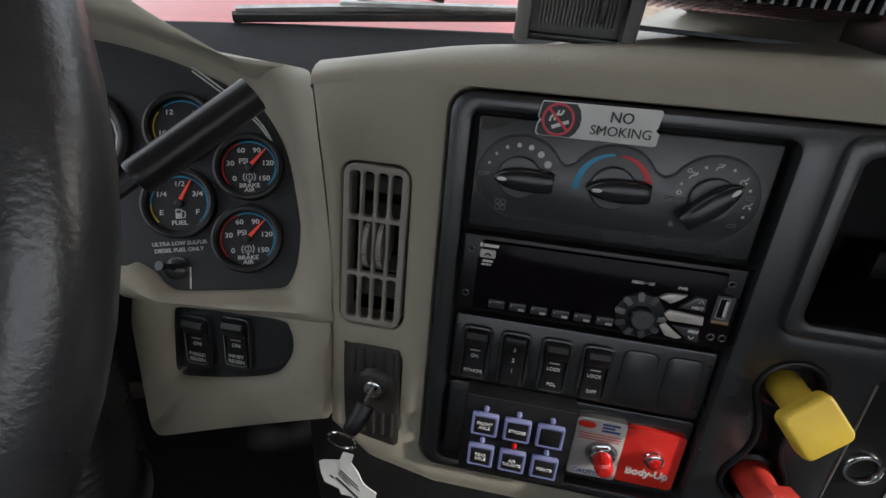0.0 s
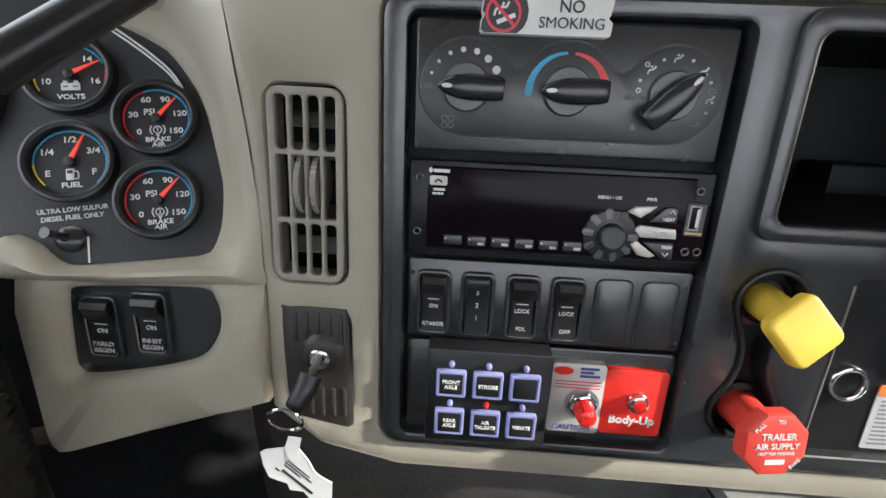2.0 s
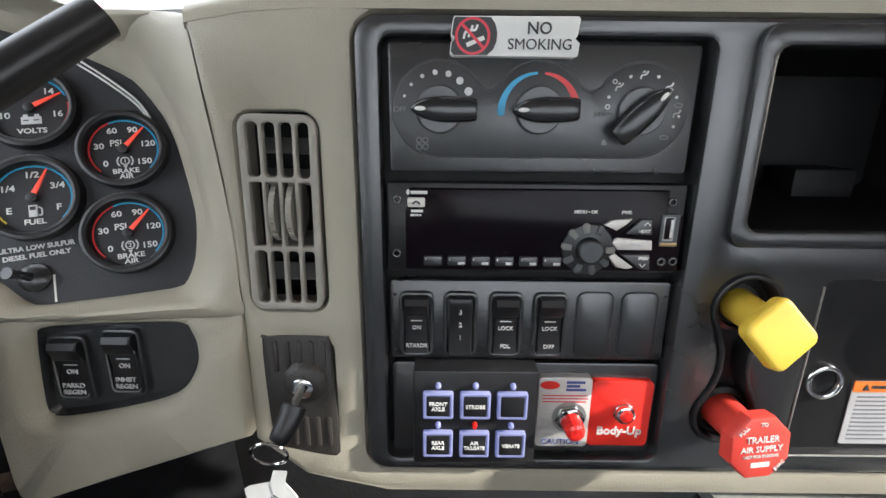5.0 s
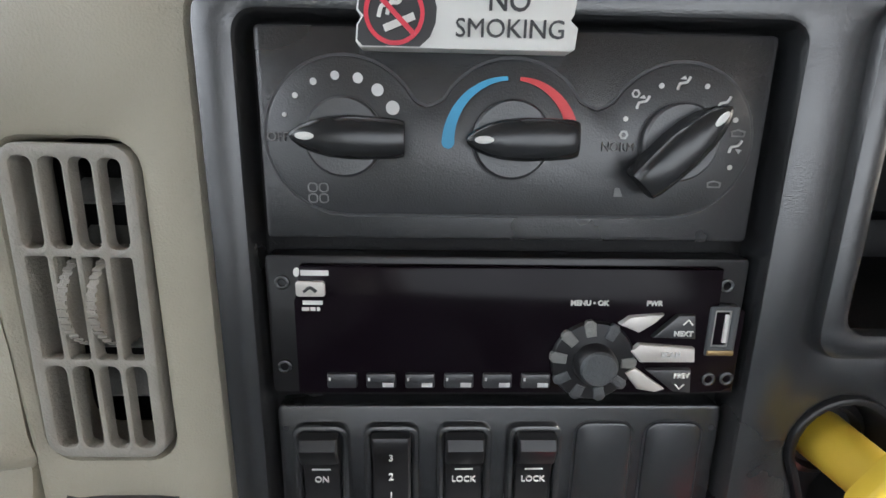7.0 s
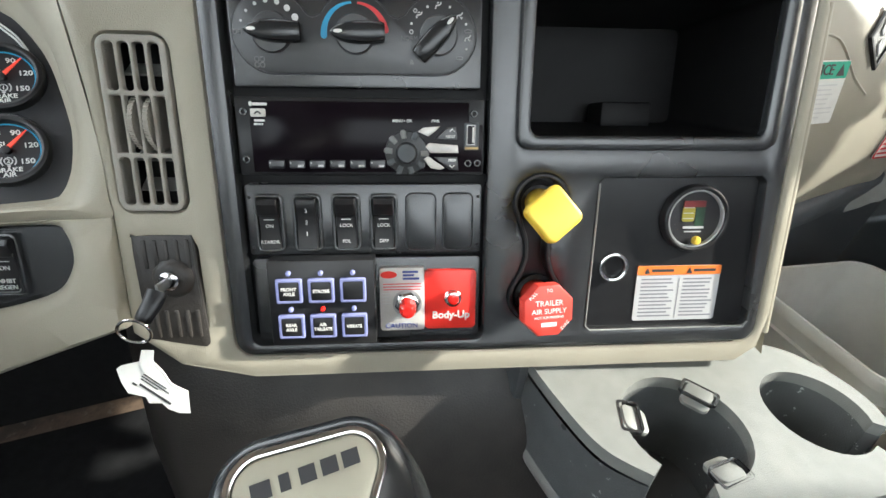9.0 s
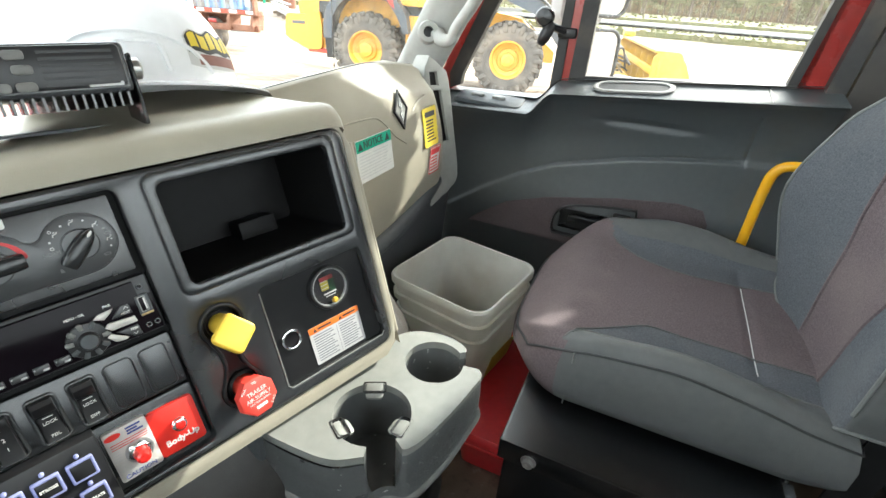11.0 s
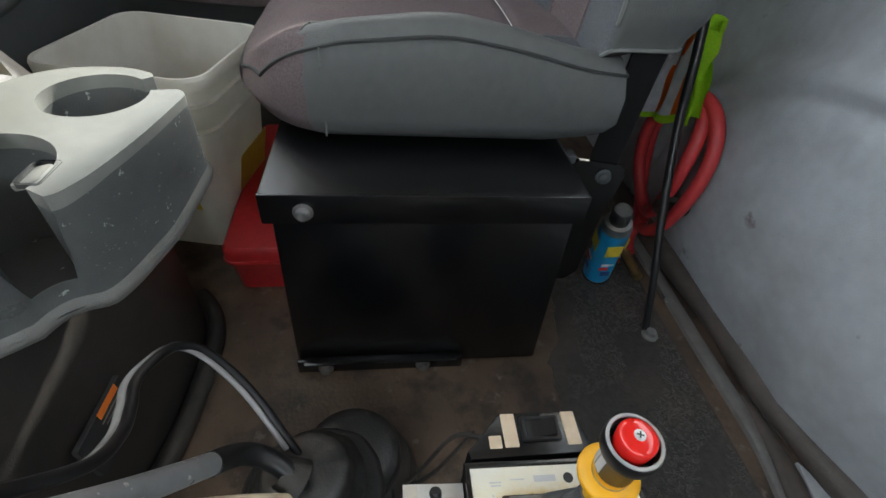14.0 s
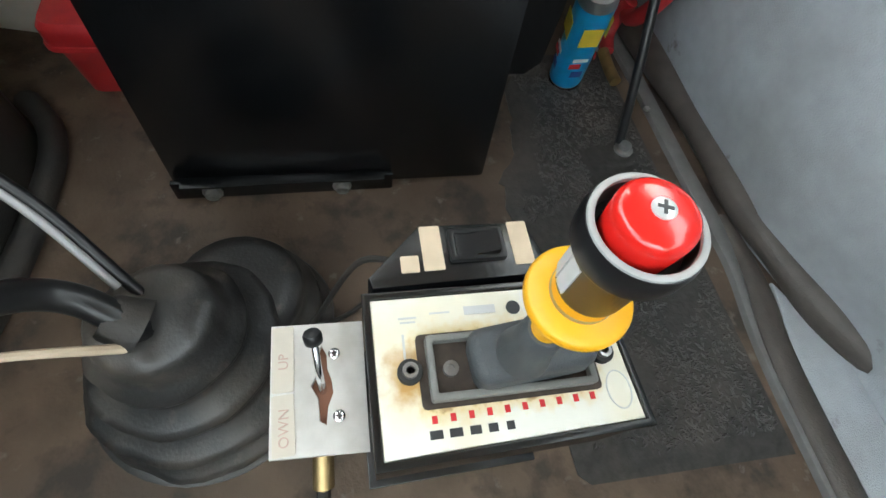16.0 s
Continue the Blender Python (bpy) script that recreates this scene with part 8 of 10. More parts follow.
def switch_bank():
    b = thing("switch_panel", panel(-0.0936, -0.0517, -0.016), "black rocker switch panel with two blank covers", "switch panel")
    part("plate", prism(rrect(0, 0, 0.2040, 0.0625, 0.003, 2), 0, 0.010, 0.0012), BLACK, b)
    for x, top, low, up in ((-0.0825, "ON", "RTARDR", True), (-0.0505, "", "", False), (-0.0172, "LOCK", "PDL", True), (0.0152, "LOCK", "DIFF", True)):
        s = rocker(b, x, -0.0025, top, low, up)
        s.location.z = 0.0092
        if not low:
            for t, y in (("3", 0.010), ("2", 0.0), ("1", -0.010)):
                lettering(t, 0.0050, at(x, y - 0.001, 0.0072), PRINT_GREY, s)
    for x in (0.0478, 0.0806):
        c = part("blank_cover", prism(rrect(x, -0.0025, 0.0260, 0.0510, 0.006, 5), 0.009, 0.0114, 0.0010), BLACK, b)
        part("cover_groove", prism(rrect(x, -0.0025, 0.0278, 0.0528, 0.0068, 5), 0.009, 0.01025), PRINT_DARK, c)
    for x in (-0.0985, 0.0985):
        for y in (0.020, -0.024):
            part("screw_hole", prism(circle(x, y, 0.0014, 12), 0.0095, 0.0103), PRINT_DARK, b)
    p = thing("blank_plate", panel(-0.0930, -0.1262, -0.016), "black lower cover plate of the centre stack", "cover plate")
    part("plate", prism(rrect(0, 0, 0.2040, 0.0790, 0.004, 2), 0, 0.009, 0.0012), BLACK, p)
    k = thing("button_pad", panel(-0.1323, -0.1225, -0.003), "black pad of six blue-lit push buttons", "button pad")
    part("plate", prism(rrect(0, 0, 0.091, 0.0785, 0.0015, 2), -0.004, 0.0155, 0.0010), BLACK_SMOOTH, k)
    names = (("FRONT\nAXLE", "STROBE", ""), ("REAR\nAXLE", "AIR\nTAILGATE", "VIBRATE"))
    for r in range(2):
        for c in range(3):
            x, y = -0.0274 + 0.0271 * c, 0.0128 - 0.0330 * r
            bt = part("push_button", holed(rrect(x, y, 0.0222, 0.0216, 0.0015, 2), [rrect(x, y, 0.0166, 0.0162, 0.0008, 2)], 0.0145, 0.0195, 0.0010), LED_BLUE, k, "square button with a blue-lit clear rim")
            part("cap", prism(rrect(x, y, 0.0170, 0.0166, 0.0008, 2), 0.0145, 0.0196, 0.0005), BLACK_SMOOTH, bt)
            lines = names[r][c].split("\n")
            for i, line in enumerate(lines):
                if line:
                    lettering(line, 0.0040, at(x, y + 0.0021 * (len(lines) - 1) - 0.0042 * i, 0.0198), WHITE, bt, bold=0.0001, squeeze=0.86 if len(line) > 6 else 1.0)
            part("indicator", lathe([(0.0022, 0), (0.0022, 0.0030), (0.0015, 0.0046), (0, 0.0052)], at(x, y + 0.0156, 0.0150), 14), LENS_RED if (r, c) == (1, 1) else LED_BLUE, bt, "small indicator lamp")


switch_bank()


def lamp(parent, x, y, z, r, long):
    nut = part("lamp_nut", lathe([(r * 1.55, 0), (r * 1.55, 0.0025), (r * 1.40, 0.0032), (r * 1.40, 0.0060), (r * 1.15, 0.0068)], at(x, y, z, 12), 6 if long > 0.012 else 24), CHROME, parent, "metal lamp bezel")
    if long > 0.012:
        part("washer", lathe([(r * 1.75, 0), (r * 1.75, 0.0008), (r * 1.5, 0.001)], at(x, y, z), 24), STEEL, nut)
    bm = bmesh.new()
    n = 36
    loops = []
    for rr, zz in ((1.05, 0.004), (1.0, long * 0.45), (0.97, long * 0.80), (0.86, long * 0.94), (0.55, long), (0.02, long * 1.02)):
        loops.append([at(x, y, z) @ Vector((r * rr * (1 + 0.035 * (k % 2)) * math.cos(2 * math.pi * k / n), r * rr * (1 + 0.035 * (k % 2)) * math.sin(2 * math.pi * k / n), zz)) for k in range(n)])
    rings(bm, loops)
    part("lens", bm, LENS_RED, nut, "red ribbed lamp lens", smooth=15)

def warning_lamps():
    c = thing("caution_lamp_plate", panel(-0.0633, -0.1253, -0.002), "silver caution plate with a red warning lamp", "warning lamp")
    part("plate", prism(rrect(0, 0, 0.0405, 0.0605, 0.003, 3), -0.006, 0.002, 0.0004), ALU, c)
    part("oval", prism([(-0.0120 + 0.0075 * math.cos(radians(a)), 0.0240 + 0.0034 * math.sin(radians(a))) for a in range(0, 360, 20)], 0.0018, 0.0024), RED_LABEL, c, "red maker's oval")
    for x, y, w in ((0.0075, 0.0265, 0.014), (0.0058, 0.0233, 0.010), (0.0080, 0.0201, 0.015)):
        bars([(x, y, w, 0.0021)], at(0, 0, 0.002), NAVY_PRINT, c)
    bars(text_rows(-0.017, 0.018, 0.0165, 0.0085, 3, 0.3, 4, 0.1), at(0, 0, 0.002), RED_PRINT, c)
    bars(text_rows(-0.019, -0.010, 0.0075, -0.0055, 4, 0.25, 5, 0.2), at(0, 0, 0.002), PRINT_GREY, c)
    lettering("CAUTION", 0.0066, at(-0.0010, -0.0258, 0.0021), NAVY_PRINT, c)
    lamp(c, 0.0045, -0.0035, 0.002, 0.0076, 0.021)
    b = thing("body_up_lamp_plate", panel(-0.0192, -0.1270, -0.003), "red body-up plate with a small red lamp", "warning lamp")
    part("plate", prism(rrect(0, 0, 0.0475, 0.0570, 0.004, 4), -0.006, 0.0015, 0.0004), RED_LABEL, b)
    lettering("Body-Up", 0.0098, at(0.0008, -0.0150, 0.0016), WHITE, b, bold=0.0003)
    lamp(b, 0.0022, 0.0025, 0.0015, 0.0052, 0.0085)

warning_lamps()


def pull_knobs():
    y = thing("parking_brake_knob", PANEL, "yellow square parking brake knob, pushed in", "pull knob")
    # stem from the valve to the knob head
    base = Vector((0.061, -0.038, -0.015))
    head = Vector((0.0608, -0.0403, 0.0360))
    part("stem", tube([base, base.lerp(head, 0.5), head], lambda t: 0.0130 - 0.002 * t, 20, 2), YELLOW, y)
    part("collar", lathe([(0.0205, -0.001), (0.0205, 0.004), (0.017, 0.006), (0.0155, 0.002)], at(0.061, -0.038, -0.012), 24), BLACK_SMOOTH, y)
    sq = rrect(0, 0, 0.0375, 0.0375, 0.0065, 5)
    tilt = Matrix.Translation(head) @ pose(0, 0, 0, -15, 3, 0) @ pose(0, 0, 0, 0, 0, 39)
    part("head", prism(sq, -0.0060, 0.0036, 0.0030, tilt, rounds=3), YELLOW, y, "yellow rounded square knob head")
    r = thing("trailer_air_knob", PANEL, "red octagonal trailer air supply knob", "pull knob")
    base = Vector((0.063, -0.127, -0.015))
    head = Vector((0.0598, -0.1225, 0.0375))
    part("stem", tube([base, base.lerp(head, 0.5), head], lambda t: 0.0150 - 0.003 * t, 20, 2), RED_PLASTIC, r)
    part("collar", lathe([(0.0205, -0.001), (0.0205, 0.004), (0.017, 0.006), (0.0155, 0.002)], at(0.063, -0.127, -0.012), 24), BLACK_SMOOTH, r)
    tilt = Matrix.Translation(head) @ pose(0, 0, 0, -6, 8, 0)
    octo = [(0.0242 * math.cos(radians(22.5 + 45 * k)), 0.0242 * math.sin(radians(22.5 + 45 * k))) for k in range(8)]
    part("head", prism(octo, -0.006, 0.005, 0.0025, tilt), RED_PLASTIC, r, "red octagonal knob head")
    for text, yy, sz in (("TO", 0.0175, 0.004), ("TRAILER", 0.0065, 0.0068), ("AIR SUPPLY", -0.0005, 0.0062), ("NOT FOR PARKING", -0.0058, 0.0030)):
        lettering(text, sz, tilt @ at(0, yy, 0.0052), WHITE, r)
    lettering("PULL", 0.0038, tilt @ at(-0.0145, 0.0135, 0.0052, 45), WHITE, r)
    lettering("EVAC", 0.0038, tilt @ at(0.0145, -0.0135, 0.0052, 45), WHITE, r)
    bars([(0, -0.0120, 0.014, 0.0035)], tilt @ at(0, 0, 0.005), WHITE, r)


pull_knobs()


def side_panel():
    g = thing("air_filter_gauge", panel(0.2075, -0.0530, -0.0085), "round black air restriction gauge with yellow window", "gauge")
    part("bezel", holed(circle(0, 0, 0.0315, 36), [circle(0, 0, 0.0265, 36)], 0, 0.010, 0.003), BLACK_SMOOTH, g, "glossy black bezel")
    part("face", prism(circle(0, 0, 0.027, 32), 0, 0.004), GAUGE_BLACK, g)
    # Opaque pale ring that paints the glint on the lens edge.
    part("lens_glint_ring", holed(circle(0, 0, 0.0268, 36), [circle(0, 0, 0.0254, 36)], 0.004, 0.0085, 0.0004), PALE_RIM, g, "clear lens edge, its glint painted as a pale ring")
    part("side_window", prism(rrect(0.0055, 0.004, 0.0085, 0.024, 0.001, 2), 0.004, 0.0046), material("dark_green_gauge_field", (0.02, 0.06, 0.03), 0.3), g)
    part("yellow_window", prism(rrect(-0.006, 0.004, 0.012, 0.014, 0.002, 2), 0.004, 0.0048), material("olive_yellow_gauge_field", (0.35, 0.32, 0.04), 0.3), g)
    part("red_window", prism(rrect(-0.001, 0.0135, 0.021, 0.006, 0.001, 2), 0.004, 0.0049), material("dark_red_gauge_field", (0.20, 0.02, 0.02), 0.4), g)
    bars([(-0.006, 0.010, 0.010, 0.0007), (-0.006, 0.005, 0.010, 0.0007), (-0.006, 0.000, 0.010, 0.0007), (0, -0.0085, 0.020, 0.0022), (0, -0.0125, 0.016, 0.0012)], at(0, 0, 0.0047), PRINT_GREY, g)
    part("reset_button", lathe([(0.0040, 0), (0.0040, 0.003), (0.003, 0.0045), (0, 0.005)], at(0.003, -0.0205, 0.006), 16), YELLOW, g, "yellow reset button")
    cg = part("cover_glass", lathe([(0.0268, 0.0062), (0.020, 0.0085), (0.010, 0.0098), (0.0005, 0.0102)], None, 32, False), CLEAR, g)
    cg.visible_shadow = False
    p = thing("power_socket", panel(0.1355, -0.0995, -0.0085), "chrome-rimmed round power socket", "socket")
    part("rim", holed(circle(0, 0, 0.0145, 28), [circle(0, 0, 0.0105, 28)], 0, 0.0055, 0.0018), CHROME, p, "chrome ring")
    part("well", lathe([(0.0106, 0.003), (0.0100, -0.001), (0.0003, -0.0012)], None, 24, False), BLACK, p)
    w = thing("parking_warning_label", panel(0.2025, -0.1275, -0.0085), "white two-column label with an orange header", "label")
    part("sheet", prism(rrect(0, 0, 0.0835, 0.0560, 0.002, 2), 0, 0.0018), LABEL_PAPER, w)
    part("column_line", box((0.001, -0.005, 0.0019), (0.0005, 0.042, 0.0004)), LABEL_TEXT, w)
    part("header", prism(rrect(0, 0.0235, 0.0835, 0.0090, 0.001, 2), 0.0012, 0.0024), ORANGE_PRINT, w)
    for x in (-0.020, 0.022):
        bars([(x + 0.003, 0.0235, 0.022, 0.0026)], at(0, 0, 0.0024), PRINT_DARK, w)
        part("warning_triangle", prism([(x - 0.015, 0.0205), (x - 0.0095, 0.0205), (x - 0.01225, 0.0260)], 0.002, 0.0028), PRINT_DARK, w)
        bars(text_rows(x - 0.017, x + 0.017, 0.0165, -0.025, 11, 0.42, int(100 * x) + 9, 0.35), at(0, 0, 0.0018), LABEL_TEXT, w)


side_panel()


def vent_and_key():
    v = thing("air_vent", panel(-0.2670, 0.0260, -0.006, -0.8), "beige slatted air vent with two thumb wheels", "air vent")
    outer = rrect(0, 0, 0.0515, 0.1355, 0.009, 4)
    holes = []
    for c in range(4):
        x = -0.0165 + 0.011 * c
        for y0, y1 in ((0.0625, 0.027), (0.0235, -0.0205), (-0.024, -0.0625)):
            holes.append(rrect(x, (y0 + y1) / 2, 0.0082, y0 - y1, 0.003 if y0 > 0.06 or y1 < -0.06 else 0.001, 3))
    part("surround", holed(outer, [offset(outer, -0.003)], -0.016, 0.0015), BEIGE_SHADED, v)
    part("grille", holed(outer, holes, 0.0015, 0.007, 0.0012), BEIGE_SHADED, v)
    for x in (-0.006, 0.0055):
        w = part("thumb_wheel", lathe([(0.012, -0.0019), (0.0215, -0.0019), (0.0215, 0.0019), (0.012, 0.0019)], pose(x, 0.0025, -0.0105, 0, 90, 0), 40), BEIGE_SHADED, v, "ribbed thumb wheel")
        rb = bmesh.new()
        for k in range(40):
            add_box(rb, (0.0215, 0, 0), (0.0016, 0.0015, 0.0037), m=pose(x, 0.0025, -0.0105, 0, 90, 0) @ at(0, 0, 0, 9 * k))
        part("ribs", rb, BEIGE_SHADED, w)
    for y in (0.046, 0.0235, -0.0235, -0.0495):
        # Beige vanes coloured grey, to paint the dimness behind the grille.
        part("shaded_cross_vane", box((0, 0, 0), (0.046, 0.0022, 0.016), 0.0008, m=pose(0, y, -0.028, 38, 0, 0)), GREY_MID, v)
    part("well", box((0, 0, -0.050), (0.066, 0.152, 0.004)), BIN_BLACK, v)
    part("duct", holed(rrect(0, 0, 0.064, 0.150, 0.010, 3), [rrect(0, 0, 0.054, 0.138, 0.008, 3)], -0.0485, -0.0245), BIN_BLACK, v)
    k = thing("ignition_lock", panel(-0.2630, -0.1130, -0.002), "ribbed dark plate with ignition lock and key", "ignition lock")
    out = flowing([(-0.0270, 0.048), (-0.022, 0.0505), (0.017, 0.0505), (0.0235, 0.046), (0.0250, 0.0), (0.0270, -0.044), (0.0245, -0.0520), (0.018, -0.0530), (-0.018, -0.0455), (-0.0245, -0.041), (-0.0270, 0.0)], 3, True)
    part("plate", prism(out, -0.01, 0.003, 0.0018), CONSOLE, k)
    for i in range(6):
        if i < 5:
            part("rib", box((-0.0175 + 0.0088 * i, 0.034, 0.0028), (0.0040, 0.026, 0.0030), 0.0014), CONSOLE, k)
            part("rib", box((-0.0160 + 0.0088 * i, -0.030, 0.0028), (0.0040, 0.026, 0.0030), 0.0014), CONSOLE, k)
    part("boss", lathe([(0.018, 0.002), (0.016, 0.006), (0.0125, 0.008), (0.0085, 0.0085)], at(0.003, 0.0125, 0), 24), CONSOLE, k)
    part("lock", lathe([(0.0082, 0.004), (0.0082, 0.012), (0.007, 0.0128), (0, 0.0126)], at(0.003, 0.0125, 0), 24), CHROME, k, "chrome lock barrel")
    key = thing("key_with_tag", PANEL, "ignition key with split ring and white paper tag", "key")
    a = Vector((-0.2600, -0.1010, 0.008))
    part("key_blade", box((0, 0, 0.010), (0.0022, 0.008, 0.022), m=Matrix.Translation(a)), STEEL, key)
    bow = part("key_bow", tube([a + Vector((0, -0.001, 0.020)), a + Vector((-0.003, -0.010, 0.025)), a + Vector((-0.008, -0.019, 0.029)), a + Vector((-0.010, -0.023, 0.030))], lambda t: 0.0085 - 0.002 * t, 12, 5, 0.45), BLACK_SMOOTH, key, "black plastic key bow")
    c = a + Vector((-0.015, -0.030, 0.034))
    ring = [c + Vector((0.0125 * math.cos(t), 0.0115 * math.sin(t), 0.004 * math.sin(t * 1.0))) for t in [2 * math.pi * i / 24 for i in range(25)]]
    part("split_ring", tube(ring, 0.0012, 8, 1), CHROME, key, "steel split ring")
    shape = [(-0.2993, -0.1677), (-0.2955, -0.1647), (-0.2791, -0.1611), (-0.2706, -0.161), (-0.2631, -0.1718), (-0.2576, -0.1832), (-0.2454, -0.1913), (-0.2463, -0.212), (-0.2551, -0.2113), (-0.2638, -0.207), (-0.268, -0.2012), (-0.2783, -0.2007), (-0.2802, -0.1948), (-0.2939, -0.1903), (-0.2977, -0.1795)]
    loop = [(-0.2766, -0.1509), (-0.2669, -0.1514), (-0.2685, -0.159), (-0.2709, -0.1719), (-0.278, -0.1719), (-0.2798, -0.1604)]
    t = part("paper_tag", prism(shape, 0.0335, 0.0340), WHITE, key, "white paper key tag with handwriting")
    part("tag_loop", prism(loop, 0.0342, 0.0347), WHITE, key)
    part("tag_edge", tube([(x, y, 0.0337) for x, y in shape[3:7]], 0.0007, 6, 4), WHITE, t)
    slant = at(-0.2745, -0.1905, 0.0341, -42)
    bars([(-0.004, 0.0105, 0.022, 0.0009), (-0.002, 0.0080, 0.026, 0.0009), (-0.006, 0.0055, 0.016, 0.0009), (0.003, 0.0005, 0.030, 0.0022), (-0.015, -0.002, 0.004, 0.0016)], slant, PRINT_DARK, t)


vent_and_key()


# ---- the driver's side: gauges, stalk, steering wheel ----
def cluster():
    c = thing("instrument_cluster", CLUSTER_AT, "dark slate instrument cluster with round gauges in a beige hood", "instrument cluster")
    inner = [(0.0511, -0.0766), (0.0612, -0.0565), (0.0651, -0.0199), (0.0577, 0.0356), (0.0496, 0.0632), (0.0313, 0.0939), (-0.0032, 0.1164), (-0.0481, 0.1367), (-0.1007, 0.1522), (-0.1868, 0.162), (-0.2294, 0.0862), (-0.219, -0.022), (-0.0965, -0.0514), (-0.0778, -0.0492), (-0.0635, -0.0575), (-0.0457, -0.0753), (-0.0082, -0.0776), (0.027, -0.0782)]
    outer = [(-0.302, -0.047, 0.0), (-0.302, -0.030, 0.0), (-0.302, 0.010, 0.0), (-0.307, 0.065, 0.0), (-0.312, 0.105, 0.0), (-0.320, 0.148, -0.006), (-0.334, 0.157, -0.022), (-0.392, 0.157, -0.030), (-0.456, 0.181, -0.035), (-0.56, 0.213, -0.040), (-0.72, 0.10, 0.0), (-0.70, -0.08, 0.0), (-0.515, -0.030, 0.0), (-0.503, -0.042, 0.006), (-0.497, -0.050, 0.0105), (-0.455, -0.049, 0.0105), (-0.39, -0.048, 0.009), (-0.34, -0.047, 0.004)]
    n = len(inner)
    q = CLUSTER_AT.inverted()
    a = [Vector((*p, 0.0)) for p in inner]
    a1 = [Vector((*p, 0.012)) for p in offset(inner, 0.003)]
    a2 = [Vector((*p, 0.017)) for p in offset(inner, 0.008)]
    b = [q @ (PANEL @ Vector(p)) for p in outer]
    loops = [a, a1, a2]
    for t in (0.2, 0.4, 0.6, 0.8, 0.93):
        bulge = 0.012 * math.sin(math.pi * t)
        loops.append([x.lerp(y, t) + Vector((0, 0, bulge)) for x, y in zip(a2, b)])
    loops.append(b)
    loops.append([p + Vector((0, 0, -0.03)) for p in b])
    # finer loops round the outline
    fine = []
    for lp in loops:
        m = len(lp)
        ring = []
        for i in range(m):
            p0, p1, p2, p3 = lp[i - 1], lp[i], lp[(i + 1) % m], lp[(i + 2) % m]
            for s in range(4):
                t = s / 4
                smooth = 0.5 * ((2 * p1) + (p2 - p0) * t + (2 * p0 - 5 * p1 + 4 * p2 - p3) * t * t + (3 * p1 - p0 - 3 * p2 + p3) * t ** 3)
                straight = p1.lerp(p2, t)
                ring.append(straight.lerp(smooth, 0.7))
        fine.append(ring)
    bm = bmesh.new()
    rings(bm, fine, cap0=False, cap1=False)
    part("hood", bm, BEIGE, c, "beige moulded hood round the gauges", smooth=50)
    face = [(p.x, p.y) for p in fine[0]]
    part("face", prism(offset(face, 0.004), -0.012, 0.0), CLUSTER, c)
    for lift in (0.0, -0.004):
        part("accent_line", tube([(x, y + lift, 0.004) for x, y in [(-0.0272, 0.1289), (0.0063, 0.1021), (0.0317, 0.0771), (0.0418, 0.0596)]], 0.0009, 6, 6), PRINT_GREY, c)

    def gauge(x, y, r, marks, title, needle, arcs, sign, a_from=225, a_to=-45):
        g = part("gauge", holed(circle(x, y, r, 40), [circle(x, y, r * 0.80, 40)], 0, 0.009, 0.003), BLACK_SMOOTH, c, "round gauge with white figures and red needle")
        part("dial", prism(circle(x, y, r * 0.81, 36), 0, 0.0025), GAUGE_BLACK, g)
        z = 0.0026
        for s0, s1, mat in arcs:
            pts = [(s0 + (s1 - s0) * k / 16) for k in range(17)]
            ang = [radians(a_from + (a_to - a_from) * s) for s in pts]
            part("arc", prism([(x + r * 0.765 * math.cos(k), y + r * 0.765 * math.sin(k)) for k in ang] + [(x + r * 0.730 * math.cos(k), y + r * 0.730 * math.sin(k)) for k in ang[::-1]], z, z + 0.0005), mat, g)
        for text, s in marks:
            k = radians(a_from + (a_to - a_from) * s)
            lettering(text, r * 0.20, at(x + r * 0.54 * math.cos(k), y + r * 0.54 * math.sin(k), z), WHITE, g, bold=0.0001, squeeze=1.15)
        for i, line in enumerate(title):
            lettering(line, r * 0.17, at(x, y - r * 0.555 - r * 0.135 * i, z), WHITE, g, bold=0.0001, squeeze=1.15)
        low = y - r * 0.30
        if title[0] == "VOLTS":
            sg = part("battery_sign", box((x, low, z + 0.0003), (r * 0.40, r * 0.18, 0.0006), 0.0002), PRINT_GREY, g)
            for d in (-1, 1):
                part("terminal", box((x + d * r * 0.11, low + r * 0.11, z + 0.0003), (r * 0.09, r * 0.07, 0.0006)), PRINT_GREY, sg)
                part("bar", box((x + d * r * 0.10, low, z + 0.0007), (r * 0.10, r * 0.025, 0.0004)), PRINT_DARK, sg)
        elif title[0] == "FUEL":
            sg = part("pump_sign", box((x - r * 0.02, low, z + 0.0003), (r * 0.17, r * 0.27, 0.0006), 0.0002), PRINT_GREY, g)
            part("pump_window", box((x - r * 0.02, low + r * 0.06, z + 0.0007), (r * 0.11, r * 0.08, 0.0004)), PRINT_DARK, sg)
            part("pump_hose", tube([(x + r * 0.07, low + r * 0.08, z), (x + r * 0.14, low + r * 0.05, z), (x + r * 0.14, low - r * 0.10, z), (x + r * 0.08, low - r * 0.10, z)], 0.0006, 5, 2), PRINT_GREY, sg)
        elif sign:
            sg = part("brake_sign", holed(circle(x, low, r * 0.105, 20), [circle(x, low, r * 0.08, 20)], z, z + 0.0005), PRINT_GREY, g)
            for d in (-1, 1):
                part("brake_shoe", tube([(x + d * r * 0.17 * math.cos(b), low + r * 0.17 * math.sin(b), z) for b in (-0.75, -0.3, 0.2, 0.7)], 0.0006, 5, 2), PRINT_GREY, sg)
